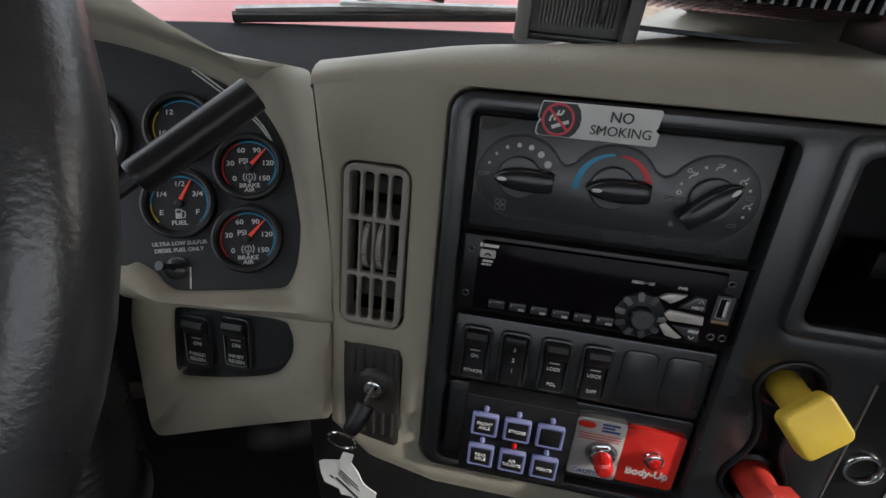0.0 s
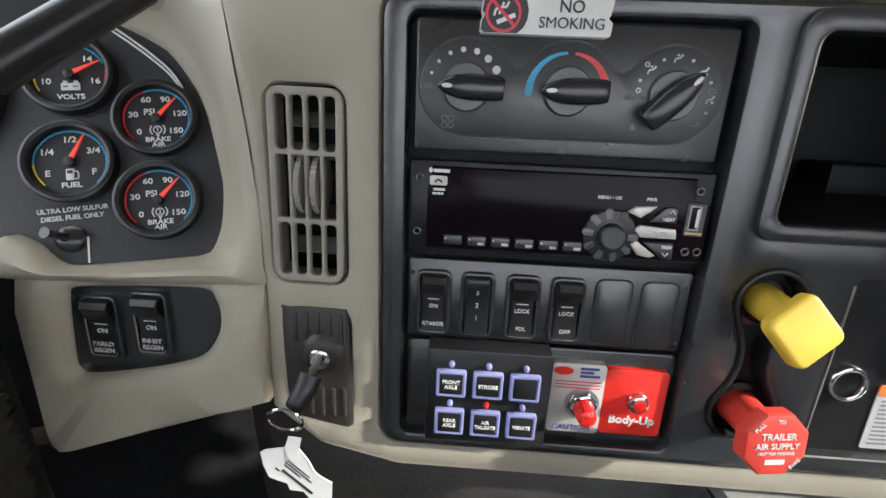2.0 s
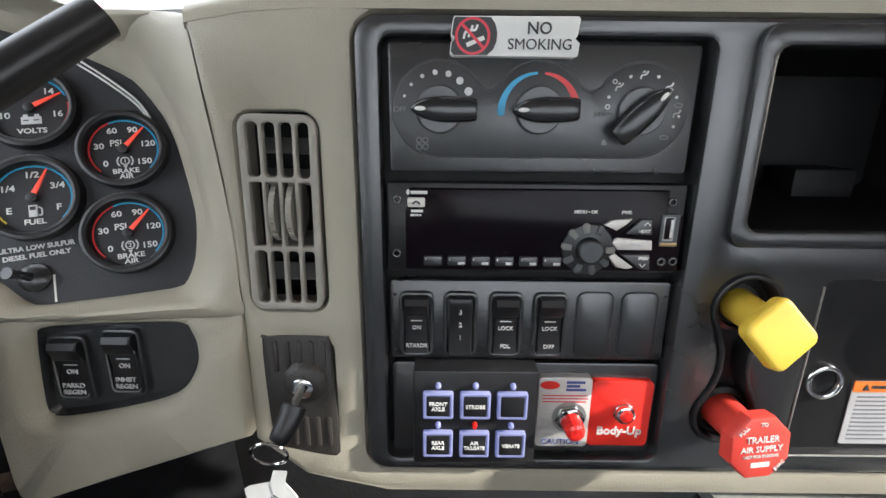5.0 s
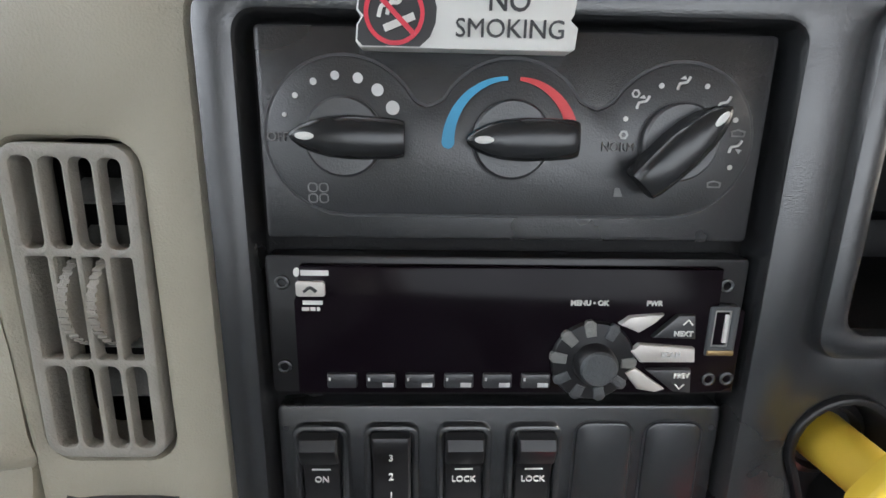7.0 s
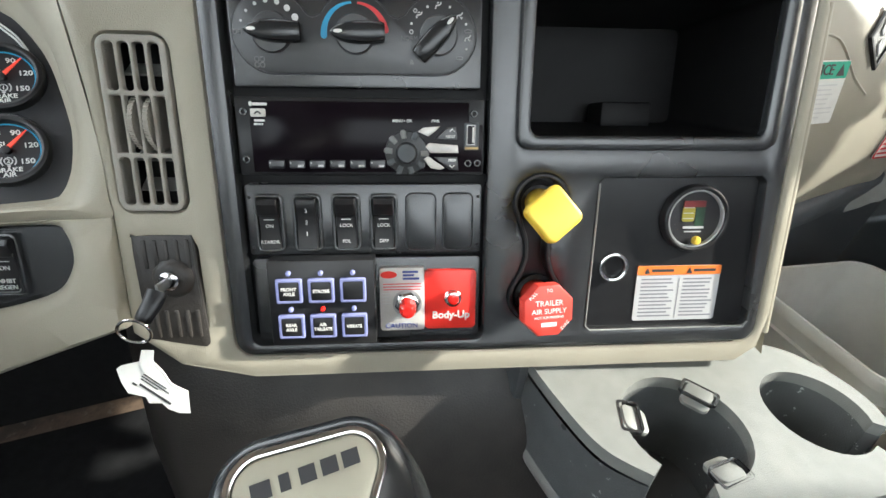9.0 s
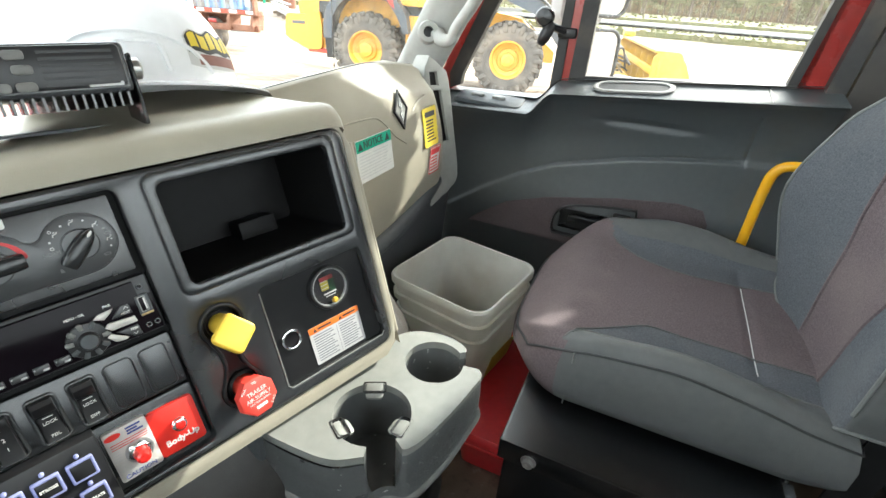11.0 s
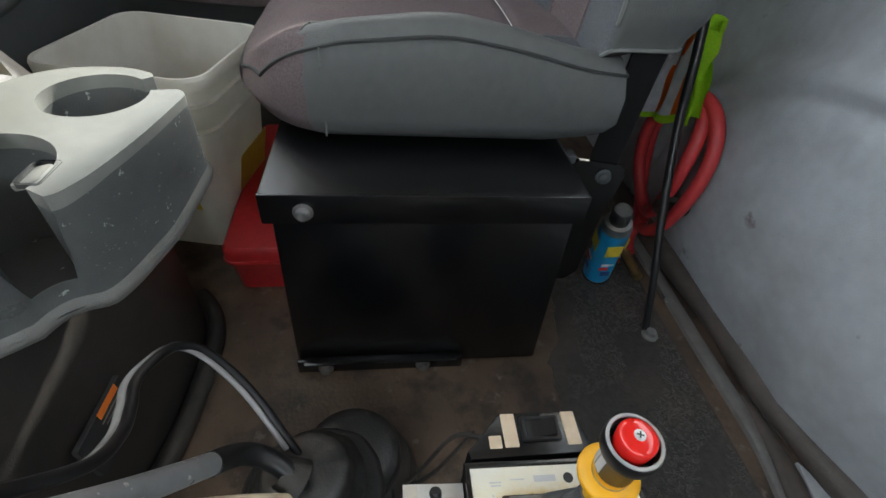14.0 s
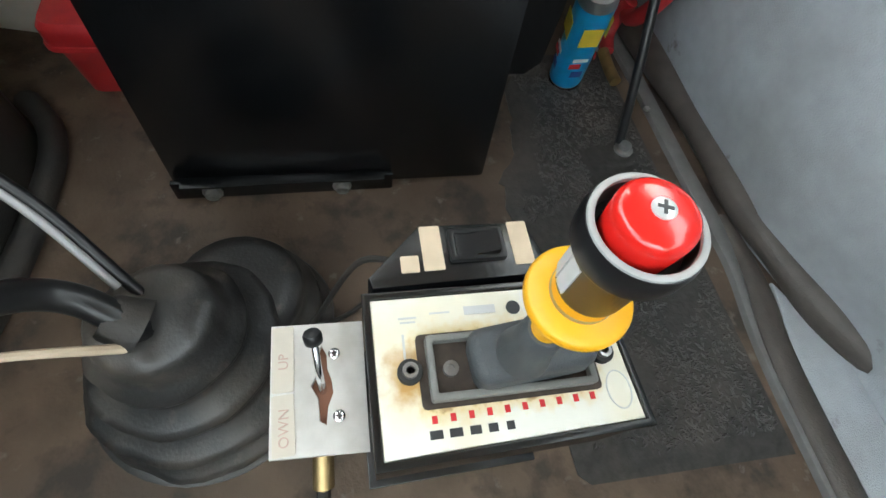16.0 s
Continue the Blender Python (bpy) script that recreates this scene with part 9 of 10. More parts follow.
            part("brake_arrow", prism([(x - r * 0.05, low - r * 0.12), (x + r * 0.05, low - r * 0.12), (x, low - r * 0.20)], z, z + 0.0005), PRINT_GREY, sg)
            lettering("1" if y > 0 else "2", r * 0.15, at(x, low, z), WHITE, sg)
        if sign:
            lettering(sign, r * 0.22, at(x - r * 0.16, y + r * 0.17, z), WHITE, g, bold=0.0001)
        k = radians(a_from + (a_to - a_from) * needle)
        d = Vector((math.cos(k), math.sin(k), 0))
        side = Vector((-d.y, d.x, 0))
        o = Vector((x, y, 0))
        pt = [o + d * r * 0.10 + side * r * 0.055, o + d * r * 0.72 + side * r * 0.015, o + d * r * 0.72 - side * r * 0.015, o + d * r * 0.10 - side * r * 0.055]
        part("needle", prism([(p.x, p.y) for p in pt], 0.0046, 0.0056, 0.0003), NEEDLE, g, "red needle")
        part("needle_hub", lathe([(r * 0.11, 0.0025), (r * 0.11, 0.006), (r * 0.08, 0.0066), (0, 0.0066)], at(x, y), 16), GAUGE_BLACK, g)

    psi = [("0", 0.02), ("30", 0.21), ("60", 0.41), ("90", 0.59), ("120", 0.79), ("150", 0.98)]
    air = [(0.0, 0.42, RED_PRINT), (0.42, 1.0, BLUE_PRINT)]
    gauge(0.0208, 0.0353, 0.0315, psi, ("BRAKE", "AIR"), 0.66, air, "PSI")
    gauge(0.0182, -0.0315, 0.0315, psi, ("BRAKE", "AIR"), 0.66, air, "PSI")
    gauge(-0.0404, 0.0028, 0.0325, [("E", 0.06), ("1/4", 0.27), ("1/2", 0.5), ("3/4", 0.73), ("F", 0.94)], ("FUEL",), 0.60, [(0.0, 0.16, YELLOW_PRINT), (0.16, 1.0, BLUE_PRINT)], "")
    gauge(-0.0375, 0.0728, 0.0325, [("10", 0.10), ("12", 0.36), ("14", 0.66), ("16", 0.90)], ("VOLTS",), 0.735, [(0.05, 0.30, YELLOW_PRINT), (0.35, 0.75, BLUE_PRINT), (0.8, 0.98, RED_PRINT)], "")
    gauge(-0.1294, 0.0616, 0.050, [(str(k * 10), k / 8) for k in range(9)], ("MPH",), 0.0, [(0, 1, PRINT_GREY)], "")
    lettering("ULTRA LOW SULFUR", 0.0050, at(-0.0417, -0.0336, 0.0004, 2), PRINT_GREY, c, bold=0.0001)
    lettering("DIESEL FUEL ONLY", 0.0050, at(-0.0421, -0.0397, 0.0004, 2), PRINT_GREY, c, bold=0.0001)
    part("trip_stem", tube([(-0.0440, -0.0560, 0.002), (-0.0470, -0.0548, 0.012), (-0.0500, -0.0540, 0.022)], lambda q: 0.0042 - 0.0012 * math.sin(math.pi * q), 12, 4), KNOB_BLACK, c, "black dimmer stem")
    part("stem_base", lathe([(0.0105, 0), (0.0105, 0.003), (0.007, 0.006), (0, 0.007)], at(-0.0440, -0.0560), 20), KNOB_BLACK, c)
    part("dimmer_mark", box((-0.0328, -0.0655, 0.0004), (0.0012, 0.020, 0.0008)), WHITE, c)

    # lower beige panel with the switch pocket
    s = thing("regen_switch_panel", PANEL, "beige lower panel with two regeneration rocker switches", "switch panel")
    edge = [(-0.302, -0.144), (-0.302, -0.046), (-0.40, -0.046), (-0.497, -0.050), (-0.497, -0.10), (-0.4945, -0.190), (-0.4925, -0.202), (-0.487, -0.2085), (-0.478, -0.2075), (-0.40, -0.179)]
    pocket = [(-0.342, -0.092), (-0.338, -0.075), (-0.341, -0.060), (-0.352, -0.0525), (-0.42, -0.0555), (-0.448, -0.058), (-0.4555, -0.066), (-0.461, -0.120), (-0.459, -0.129), (-0.450, -0.133), (-0.40, -0.124), (-0.358, -0.111)]
    pocket = flowing(pocket, 4, True)
    mid = Vector((-0.40, -0.092))

    def reach(loop, a):
        """How far a loop lies from the middle in the direction a."""
        d, best = Vector((math.cos(a), math.sin(a))), 0.0
        for p, q in zip(loop, loop[1:] + loop[:1]):
            p, e = Vector(p) - mid, Vector(q) - Vector(p)
            det = d.x * e.y - d.y * e.x
            if abs(det) > 1e-12:
                t, u = (p.x * e.y - p.y * e.x) / det, (p.x * d.y - p.y * d.x) / det
                if t > 0 and -1e-9 <= u <= 1 + 1e-9:
                    best = max(best, t)
        return best

    angles = sorted([2 * math.pi * k / 120 for k in range(120)] + [math.atan2(y - mid.y, x - mid.x) % (2 * math.pi) for x, y in edge])
    loops = []
    for grow, z in ((0.0, -0.004), (0.0, -0.0005), (0.0022, 0.0028), (0.006, 0.0060), (0.011, 0.0088), (0.017, 0.0105), (None, 0.0100), (None, 0.006), (None, -0.004)):
        ring = []
        for a in angles:
            near, far = reach(pocket, a), reach(edge, a)
            top = max(0.0, min(1.0, (mid.y + math.sin(a) * far + 0.075) / 0.025))
            r = far - (0.004 if z == 0.0100 else 0.0006 if z == 0.006 else 0.0) if grow is None else min(near + grow, far - 0.0045)
            lift = z if grow is None or near + grow < far - 0.0045 else 0.0095
            fade = top * max(0.0, min(1.0, (r - near) / max(0.002, far - near)))
            ring.append((mid.x + math.cos(a) * r, mid.y + math.sin(a) * r, lift * (1 - 0.95 * fade) if lift > 0 else lift))
        loops.append(ring)
    bm = bmesh.new()
    rings(bm, loops, cap0=False, cap1=False)
    part("panel", bm, BEIGE, s, smooth=50)
    bm = bmesh.new()
    rings(bm, [[(x, y, -0.0005) for x, y in pocket], [(x, y, -0.0068) for x, y in offset(pocket, -0.003)]], cap0=False)
    part("pocket", bm, BLACK, s, "black recessed pocket")
    for x, t in ((-0.4370, "PARKD\nREGEN"), (-0.3965, "INHBT\nREGEN")):
        sw = rocker(s, x, -0.0935 if x < -0.41 else -0.0880, "ON", t, True, BLACK_SMOOTH, 0.0225, 0.048)
        sw.location.z = -0.0065
    under = bmesh.new()
    rings(under, [[(u, v, -0.002) for u, v in edge[5:] + edge[:1]], [(u, v - 0.004, -0.12) for u, v in edge[5:] + edge[:1]]], close=False)
    # The underside's shade is painted by the darker beige.
    part("underside", under, BEIGE_SHADED, s)


cluster()


def steering():
    w = thing("steering_wheel", Matrix(), "worn black leather-look steering wheel", "steering wheel")
    c = Vector((0.082, 0.606, 0.874))
    up = Vector((0, 0.52, 0.854))
    right = Vector((1, 0, 0))
    ring = [c + 0.228 * (math.cos(t) * right + math.sin(t) * up) for t in [math.pi + 2 * math.pi * k / 64 for k in range(65)]]
    part("rim", tube(ring, 0.017, 16, 1), RIM_BLACK, w, "scuffed black rim")
    n = right.cross(up)
    hub = c - n * -0.0 + n * -0.05
    for a in (180, 250, 290):
        d = math.cos(radians(a)) * right + math.sin(radians(a)) * up
        part("spoke", tube([c + d * 0.222, c + d * 0.15 - n * 0.02 * -1, c + d * 0.06 + n * 0.035], 0.012, 8, 4, 0.5), BLACK, w)
    m = frame_of(c + n * 0.04, -n)
    part("hub_pad", lathe([(0.065, -0.01), (0.07, 0.0), (0.066, 0.02), (0.04, 0.03), (0, 0.032)], m, 28), BLACK, w)
    k = thing("steering_column", Matrix(), "black steering column with pleated rubber boot", "steering column")
    part("shroud", tube([c + n * 0.07, c + n * 0.14, c + n * 0.22], lambda t: 0.050 + 0.012 * t, 16, 3), BLACK, k)
    prof = []
    for i in range(24):
        prof += [(0.066 + 0.0008 * i, -0.010 * i), (0.073 + 0.0008 * i, -0.010 * i - 0.005)]
    part("boot", lathe(prof[::-1], Matrix.Translation((0.097, 0.775, 0.665)) @ pose(0, 0, 0, -14, 8, 0), 36), KNOB_BLACK, k, "shiny pleated black boot")
    s = thing("turn_signal_stalk", Matrix(), "black turn signal stalk on the column", "stalk")
    a, b = Vector((0.262, 0.733, 0.799)), Vector((0.324, 0.773, 0.833))
    d = (b - a)
    part("rod", tube([a - d * 1.4, a - d * 0.4, a + d * 0.1], 0.0045, 8, 2), BLACK_SMOOTH, s)
    part("handle", tube([a, a + d * 0.06, a + d * 0.5, a + d * 0.95, a + d * 1.06], lambda t: 0.0060 + 0.0050 * min(1, t * 6) - (0.004 if t > 0.97 else 0), 14, 5), BLACK_SMOOTH, s)


steering()


# ---- on top of the dashboard ----
def dash_top():
    r = thing("two_way_radio", Matrix(), "black two-way radio on a metal bracket", "two-way radio")
    m = frame_of((0.662, 0.797, 0.930), (-0.36, -0.90, 0.20), 0)
    part("body", prism(rrect(0, 0, 0.180, 0.050, 0.006, 3), -0.15, 0.012, 0.005, m), BLACK, r)
    part("face", prism(rrect(0, 0.002, 0.170, 0.040, 0.004, 3), 0.010, 0.015, 0.002, m), BLACK_SMOOTH, r)
    part("display", prism(rrect(-0.028, 0.007, 0.030, 0.022, 0.002, 3), 0.0145, 0.0158, 0, m), GLOSS_BLACK, r)
    lettering("1", 0.020, m @ at(-0.022, 0.007, 0.016), material("red_lit_digit", (0.6, 0.02, 0.02), 0.4, emit=(1.0, 0.05, 0.03), emit_power=1.5), r)
    for k, (x, y) in enumerate(((0.001, 0.014), (0.004, 0.001), (-0.036, -0.014), (-0.016, -0.014), (0.003, -0.014))):
        part("button", prism(rrect(x, y, 0.016, 0.0085, 0.003, 3), 0.0145, 0.0185, 0.001, m), GREY_MID, r)
    for k in range(6):
        part("speaker_slot", box((0.048, 0.016 - 0.006 * k, 0.0152), (0.060, 0.0026, 0.001), m=m), PRINT_DARK, r)
    bars([(0.066, -0.0155, 0.030, 0.004)], m @ at(0, 0, 0.015), PRINT_GREY, r, "maker_bar")
    for k in range(22):
        part("heat_fin", box((-0.083 + 0.0079 * k, -0.031, -0.06), (0.0022, 0.014, 0.14), m=m), BLACK, r)
    for x in (-0.097, 0.097):
        part("mount_ear", box((x, -0.022, -0.05), (0.004, 0.075, 0.08), 0.002, m=m), BLACK, r)
        part("mount_knob", lathe([(0.012, 0), (0.012, 0.01), (0.009, 0.012), (0, 0.012)], m @ pose(x, 0.0, -0.03, 0, 90 if x > 0 else -90, 0), 10), STEEL, r)
    part("mount_base", box((0, -0.058, -0.075), (0.19, 0.003, 0.05), m=m), GREY, r)
    s = thing("ribbed_speaker", pose(0.568, 0.872, 0.8500, 0, 0, -20), "grey metal box with ribbed front on the dash", "speaker")
    part("body", box((0, 0.03, 0.05), (0.080, 0.06, 0.10), 0.006), GREY_MID, s)
    for k in range(20):
        part("rib", box((-0.030 + 0.00315 * k, -0.002, 0.052), (0.0014, 0.006, 0.084)), GREY_MID, s)
    for x in (-0.038, 0.038):
        part("side_bracket", box((x * 1.12, 0.01, 0.048), (0.012, 0.05, 0.105), 0.003), GREY_MID, s)
    part("foot", box((0, 0.03, -0.001), (0.09, 0.07, 0.005), 0.001), BLACK, s)
    h = thing("hard_hat", pose(0.858, 0.932, 0.853, 0, -4, 0) @ pose(0, 0, 0, 0, 0, -32) @ pose(0, 0, 0, 0, 3.4, 0) @ pose(0, 0, 0, -19.8, 0, 0), "white hard hat with a coloured sticker", "hard hat")
    bm = bmesh.new()
    loops = []
    for t in range(0, 11):
        a = radians(9 * t)
        ring = []
        for k in range(40):
            b = 2 * math.pi * k / 40
            ridge = 0.006 * math.exp(-((math.sin(b)) / 0.22) ** 2) if t < 10 else 0
            rr = math.cos(a) ** 0.75 if t < 10 else 0.001
            ring.append((0.138 * rr * math.cos(b), 0.112 * rr * math.sin(b), 0.022 + 0.135 * math.sin(a) + ridge * math.sin(a)))
        loops.append(ring)
    low = [(x * 1.015, y * 1.015, 0.010) for x, y, z in loops[0]]
    rings(bm, [low] + loops, cap0=False)
    part("shell", bm, WHITE_HELMET, h, smooth=60)
    br = bmesh.new()
    n = 40
    o, i2 = [], []
    for k in range(n):
        b = 2 * math.pi * k / n
        front = max(0.0, math.cos(b)) ** 1.5
        ext = 0.010 + 0.036 * front
        o.append((math.cos(b) * (0.138 + ext), math.sin(b) * (0.112 + ext * 0.75), 0.010 - 0.008 * front))
        i2.append((0.132 * math.cos(b), 0.106 * math.sin(b), 0.016))
    rings(br, [i2, o, [(x, y, z - 0.003) for x, y, z in o], [(x, y, z - 0.006) for x, y, z in i2]], cap0=False, cap1=False)
    part("brim", br, WHITE_HELMET, h)
    def on_shell(a, b, lift=0.0):
        """A place on the shell: height angle and turn, both in degrees."""
        a, b = radians(a), radians(b)
        k = math.cos(a) ** 0.75
        return Vector(((0.138 + lift) * k * math.cos(b), (0.112 + lift) * k * math.sin(b), 0.022 + (0.135 + lift) * math.sin(a)))

    def patch(u0, u1, edge_low, edge_high, lift):
        """A thin piece of film that follows the shell."""
        bm = bmesh.new()
        g = [[bm.verts.new(on_shell(edge_low(b) + (edge_high(b) - edge_low(b)) * j / 4, b, lift)) for b in (u0 + (u1 - u0) * i / 16 for i in range(17))] for j in range(5)]
        for p, q in zip(g, g[1:]):
            for i in range(16):
                bm.faces.new((p[i], p[i + 1], q[i + 1], q[i]))
        return bm

    part("slot_rim", tube([on_shell(a, b, 0.001) for a, b in ((1, -104), (14, -102), (17, -96), (17, -80), (14, -74), (1, -72))], 0.0032, 6, 4), WHITE_HELMET, h)
    part("side_ridge", tube([on_shell(a, b, 0.001) for a, b in ((1, -46), (12, -56), (20, -70), (23, -90), (20, -112), (8, -128))], 0.0032, 6, 5), WHITE_HELMET, h)

    def wave(b):
        return 1.6 * math.sin(radians((b + 58) * 22))

    st = part("sticker", patch(-60, -13, lambda b: 3 + 2 * abs((b + 36) / 24) ** 3, lambda b: 26 - 4 * abs((b + 36) / 24) ** 3 + wave(b), 0.0008), PRINT_GREY, h, "cut-out sticker of yellow, grey and brown fields")
    part("sticker_edge", patch(-59, -14, lambda b: 12 + wave(b) * 0.5, lambda b: 25 - 4 * abs((b + 36) / 24) ** 3 + wave(b), 0.0013), PRINT_DARK, st)
    for k in range(6):
        part("sticker_field", patch(-57 + 7 * k, -51.5 + 7 * k, lambda b: 14.5 + wave(b) * 0.5, lambda b: 23.5 - 3 * abs((b + 36) / 24) ** 3 + wave(b), 0.0018), YELLOW_PRINT, st)
    part("sticker_field", patch(-54, -15, lambda b: 5, lambda b: 11, 0.0018), material("brown_print", (0.22, 0.09, 0.07), 0.5), st)
    for k in range(3):
        part("air_slot", box((-0.02 + 0.02 * k, 0.045, 0.152), (0.012, 0.004, 0.006)), PRINT_DARK, h)


dash_top()


# ---- between the seats: levers, control box, loose things ----
def shift_lever():
    b = thing("shifter_boot", Matrix(), "dusty black rubber bellows boot on the floor", "boot")
    steps = [(0.0, 0.104), (0.008, 0.111), (0.018, 0.112), (0.026, 0.106), (0.032, 0.098), (0.046, 0.094), (0.054, 0.101), (0.064, 0.103), (0.071, 0.096), (0.077, 0.080), (0.091, 0.076), (0.099, 0.084), (0.108, 0.086), (0.115, 0.079), (0.121, 0.063), (0.136, 0.059), (0.143, 0.065), (0.151, 0.065), (0.158, 0.056), (0.172, 0.051), (0.188, 0.049), (0.195, 0.045), (0.199, 0.036), (0.200, 0.018)]
    loops = []
    for z, r in steps:
        z *= 0.84
        c = Vector((0.692 + 0.003 * z / 0.2, 0.277 + 0.006 * z / 0.2, z))
        ring = []
        for k in range(72):
            a = 2 * math.pi * k / 72
            way = Vector((math.cos(a), math.sin(a), 0))
            rr = r * (1 + 0.065 * noise.noise(Vector((way.x * 1.6, way.y * 1.6, z * 14))) + 0.022 * noise.noise(Vector((way.x * 5, way.y * 6, z * 40))))
            ring.append(c + way * rr + Vector((0, 0, 0.35 * z * way.x * r - 0.05 * r * way.y + 0.012 * noise.noise(Vector((way.x * 1.3, way.y * 1.3, z * 9 + 4))))))
        loops.append(ring)
    bm = bmesh.new()
    rings(bm, loops)
    part("bellows", bm, BOOT_RUBBER, b, smooth=70)
    part("floor_flange", lathe([(0.121, 0), (0.121, 0.005), (0.114, 0.008), (0.09, 0.008)], at(0.696, 0.278, 0.0), 40), BOOT_RUBBER, b)
    part("collar", lathe([(0.0235, -0.012), (0.0185, 0.012), (0.0165, 0.015), (0.0135, 0.004)], Matrix.Translation((0.687, 0.297, 0.168)) @ pose(0, 0, 0, -52, 22, 0), 24), RUBBER, b)
    c = thing("side_boot", Matrix(), "low ridged black rubber boot grown against the shifter boot", "boot")
    part("dome", lathe([(0.090, 0.0), (0.092, 0.006), (0.088, 0.014), (0.079, 0.018), (0.077, 0.034), (0.080, 0.042), (0.078, 0.050), (0.066, 0.055), (0.063, 0.074), (0.066, 0.082), (0.062, 0.090), (0.046, 0.096), (0.02, 0.100), (0, 0.100)], at(0.745, 0.236, 0.0), 48), BOOT_RUBBER, c, smooth=60)
    s = thing("gear_lever", Matrix(), "black and grey gear lever with large shift knob", "gear lever")
    part("lower_tube", tube([(0.676, 0.280, 0.150), (0.684, 0.293, 0.174), (0.697, 0.318, 0.192), (0.697, 0.338, 0.209), (0.682, 0.349, 0.236), (0.665, 0.354, 0.262)], 0.0118, 16, 6), BLACK_SMOOTH, s)
    part("upper_tube", tube([(0.667, 0.3535, 0.259), (0.60, 0.372, 0.37), (0.545, 0.392, 0.47), (0.504, 0.405, 0.565)], 0.0108, 16, 6), LEVER_SILVER, s, "worn silver-painted upper tube with chipped specks")
    # knob: a triangular-topped head, its cap tipped towards the driver
    cap, foot = Vector((0.4717, 0.4277, 0.6997)), Vector((0.504, 0.405, 0.560))
    cap_up, stem_up = Vector((0.079, -0.587, 0.806)).normalized(), Vector((-0.30, 0.15, 0.94)).normalized()
    corner = Vector((-0.0007, -0.0217, -0.0157))

    def seat_of(t):
        up = stem_up.lerp(cap_up, t ** 1.5).normalized()
        x = (corner - up * corner.dot(up)).normalized()
        m = Matrix((x, up.cross(x), up)).transposed().to_4x4()
        bend = Vector((0.0, 0.003, 0)) * math.sin(math.pi * t)
        return Matrix.Translation(foot.lerp(cap, t) + bend) @ m

    def lobed(d, rc):
        """A circle of radius rc pulled out to three corners, d from the middle."""
        out = []
        for k in range(3):
            for q in range(16):
                a, b = radians(120 * k), radians(120 * k - 60 + 7.5 * (q + 0.5))
                out.append((d * math.cos(a) + rc * math.cos(b), d * math.sin(a) + rc * math.sin(b)))
        return out

    loops = []
    for t, d, rc in ((0.0, 0.0, 0.0195), (0.15, 0.0, 0.0205), (0.30, 0.001, 0.0218), (0.45, 0.002, 0.0235), (0.58, 0.004, 0.0250), (0.70, 0.007, 0.0255), (0.80, 0.0095, 0.0250), (0.88, 0.0115, 0.0232), (0.94, 0.0130, 0.0200), (0.98, 0.0140, 0.0165), (1.0, 0.0144, 0.0118)):
        m = seat_of(t)
        loops.append([m @ Vector((x, y, 0)) for x, y in lobed(d, rc)])
    bm = bmesh.new()
    rings(bm, loops)
    kn = part("shift_knob", bm, KNOB_BLACK, s, "large smooth black shift knob", smooth=60)
    m = seat_of(1.0)
    part("cap_plate", prism(lobed(0.0144, 0.0088), -0.004, 0.0016, 0.0008, m), CHAMPAGNE, kn, "pale champagne cap plate")
    part("cap_rim", holed(lobed(0.0144, 0.0116), [lobed(0.0144, 0.0090)], -0.004, 0.0022, 0.0008, m), CHROME, kn, "bright chrome rim")
    for k, wide in enumerate((0.0052, 0.0050, 0.0048, 0.0030, 0.0056)):
        part("maker_block", box((-0.0085, 0.0135 - 0.0066 * k, 0.0017), (0.0048, wide, 0.0006), m=m @ at(0, 0, 0, 4)), PRINT_DARK, kn)
    part("range_button", box((0.036, -0.020, 0.0), (0.024, 0.020, 0.030), 0.005, m=seat_of(0.40)), material("blue_plastic", (0.03, 0.12, 0.55), 0.3, coat=0.3), kn, "blue range selector")
    ring = seat_of(0.46)
    part("sleeve_seam", tube([ring @ Vector((x, y, 0)) for x, y in lobed(0.002, 0.0238) + lobed(0.002, 0.0238)[:1]], 0.0006, 6, 1), GREY_MID, kn)
    w = thing("control_cable", Matrix(), "pair of shift control lines looping from the boot to the lever", "cable")
    way = [(0.712, 0.288, 0.150), (0.722, 0.300, 0.165), (0.765, 0.345, 0.220), (0.785, 0.385, 0.268), (0.7776, 0.4073, 0.293), (0.745, 0.416, 0.312), (0.7169, 0.4170, 0.3226), (0.690, 0.408, 0.330), (0.655, 0.398, 0.346), (0.615, 0.392, 0.385), (0.565, 0.404, 0.465), (0.525, 0.418, 0.555)]
    part("cable", tube(way, 0.0052, 10, 8), BLACK_SMOOTH, w)
    part("air_line", tube([(x - 0.0045, y + 0.006, z + 0.0035) for x, y, z in way[1:]], 0.0036, 10, 8), LINE_GREY, w, "shiny pale grey air line")
    d = thing("thin_rod", Matrix(), "thin tan rod beside the gear lever", "rod")
    part("rod", tube([(0.672, 0.284, 0.150), (0.664, 0.298, 0.172), (0.652, 0.335, 0.212), (0.637, 0.397, 0.250)], lambda t: 0.0042 - 0.002 * t * t, 8, 3), MASKING, d)


shift_lever()


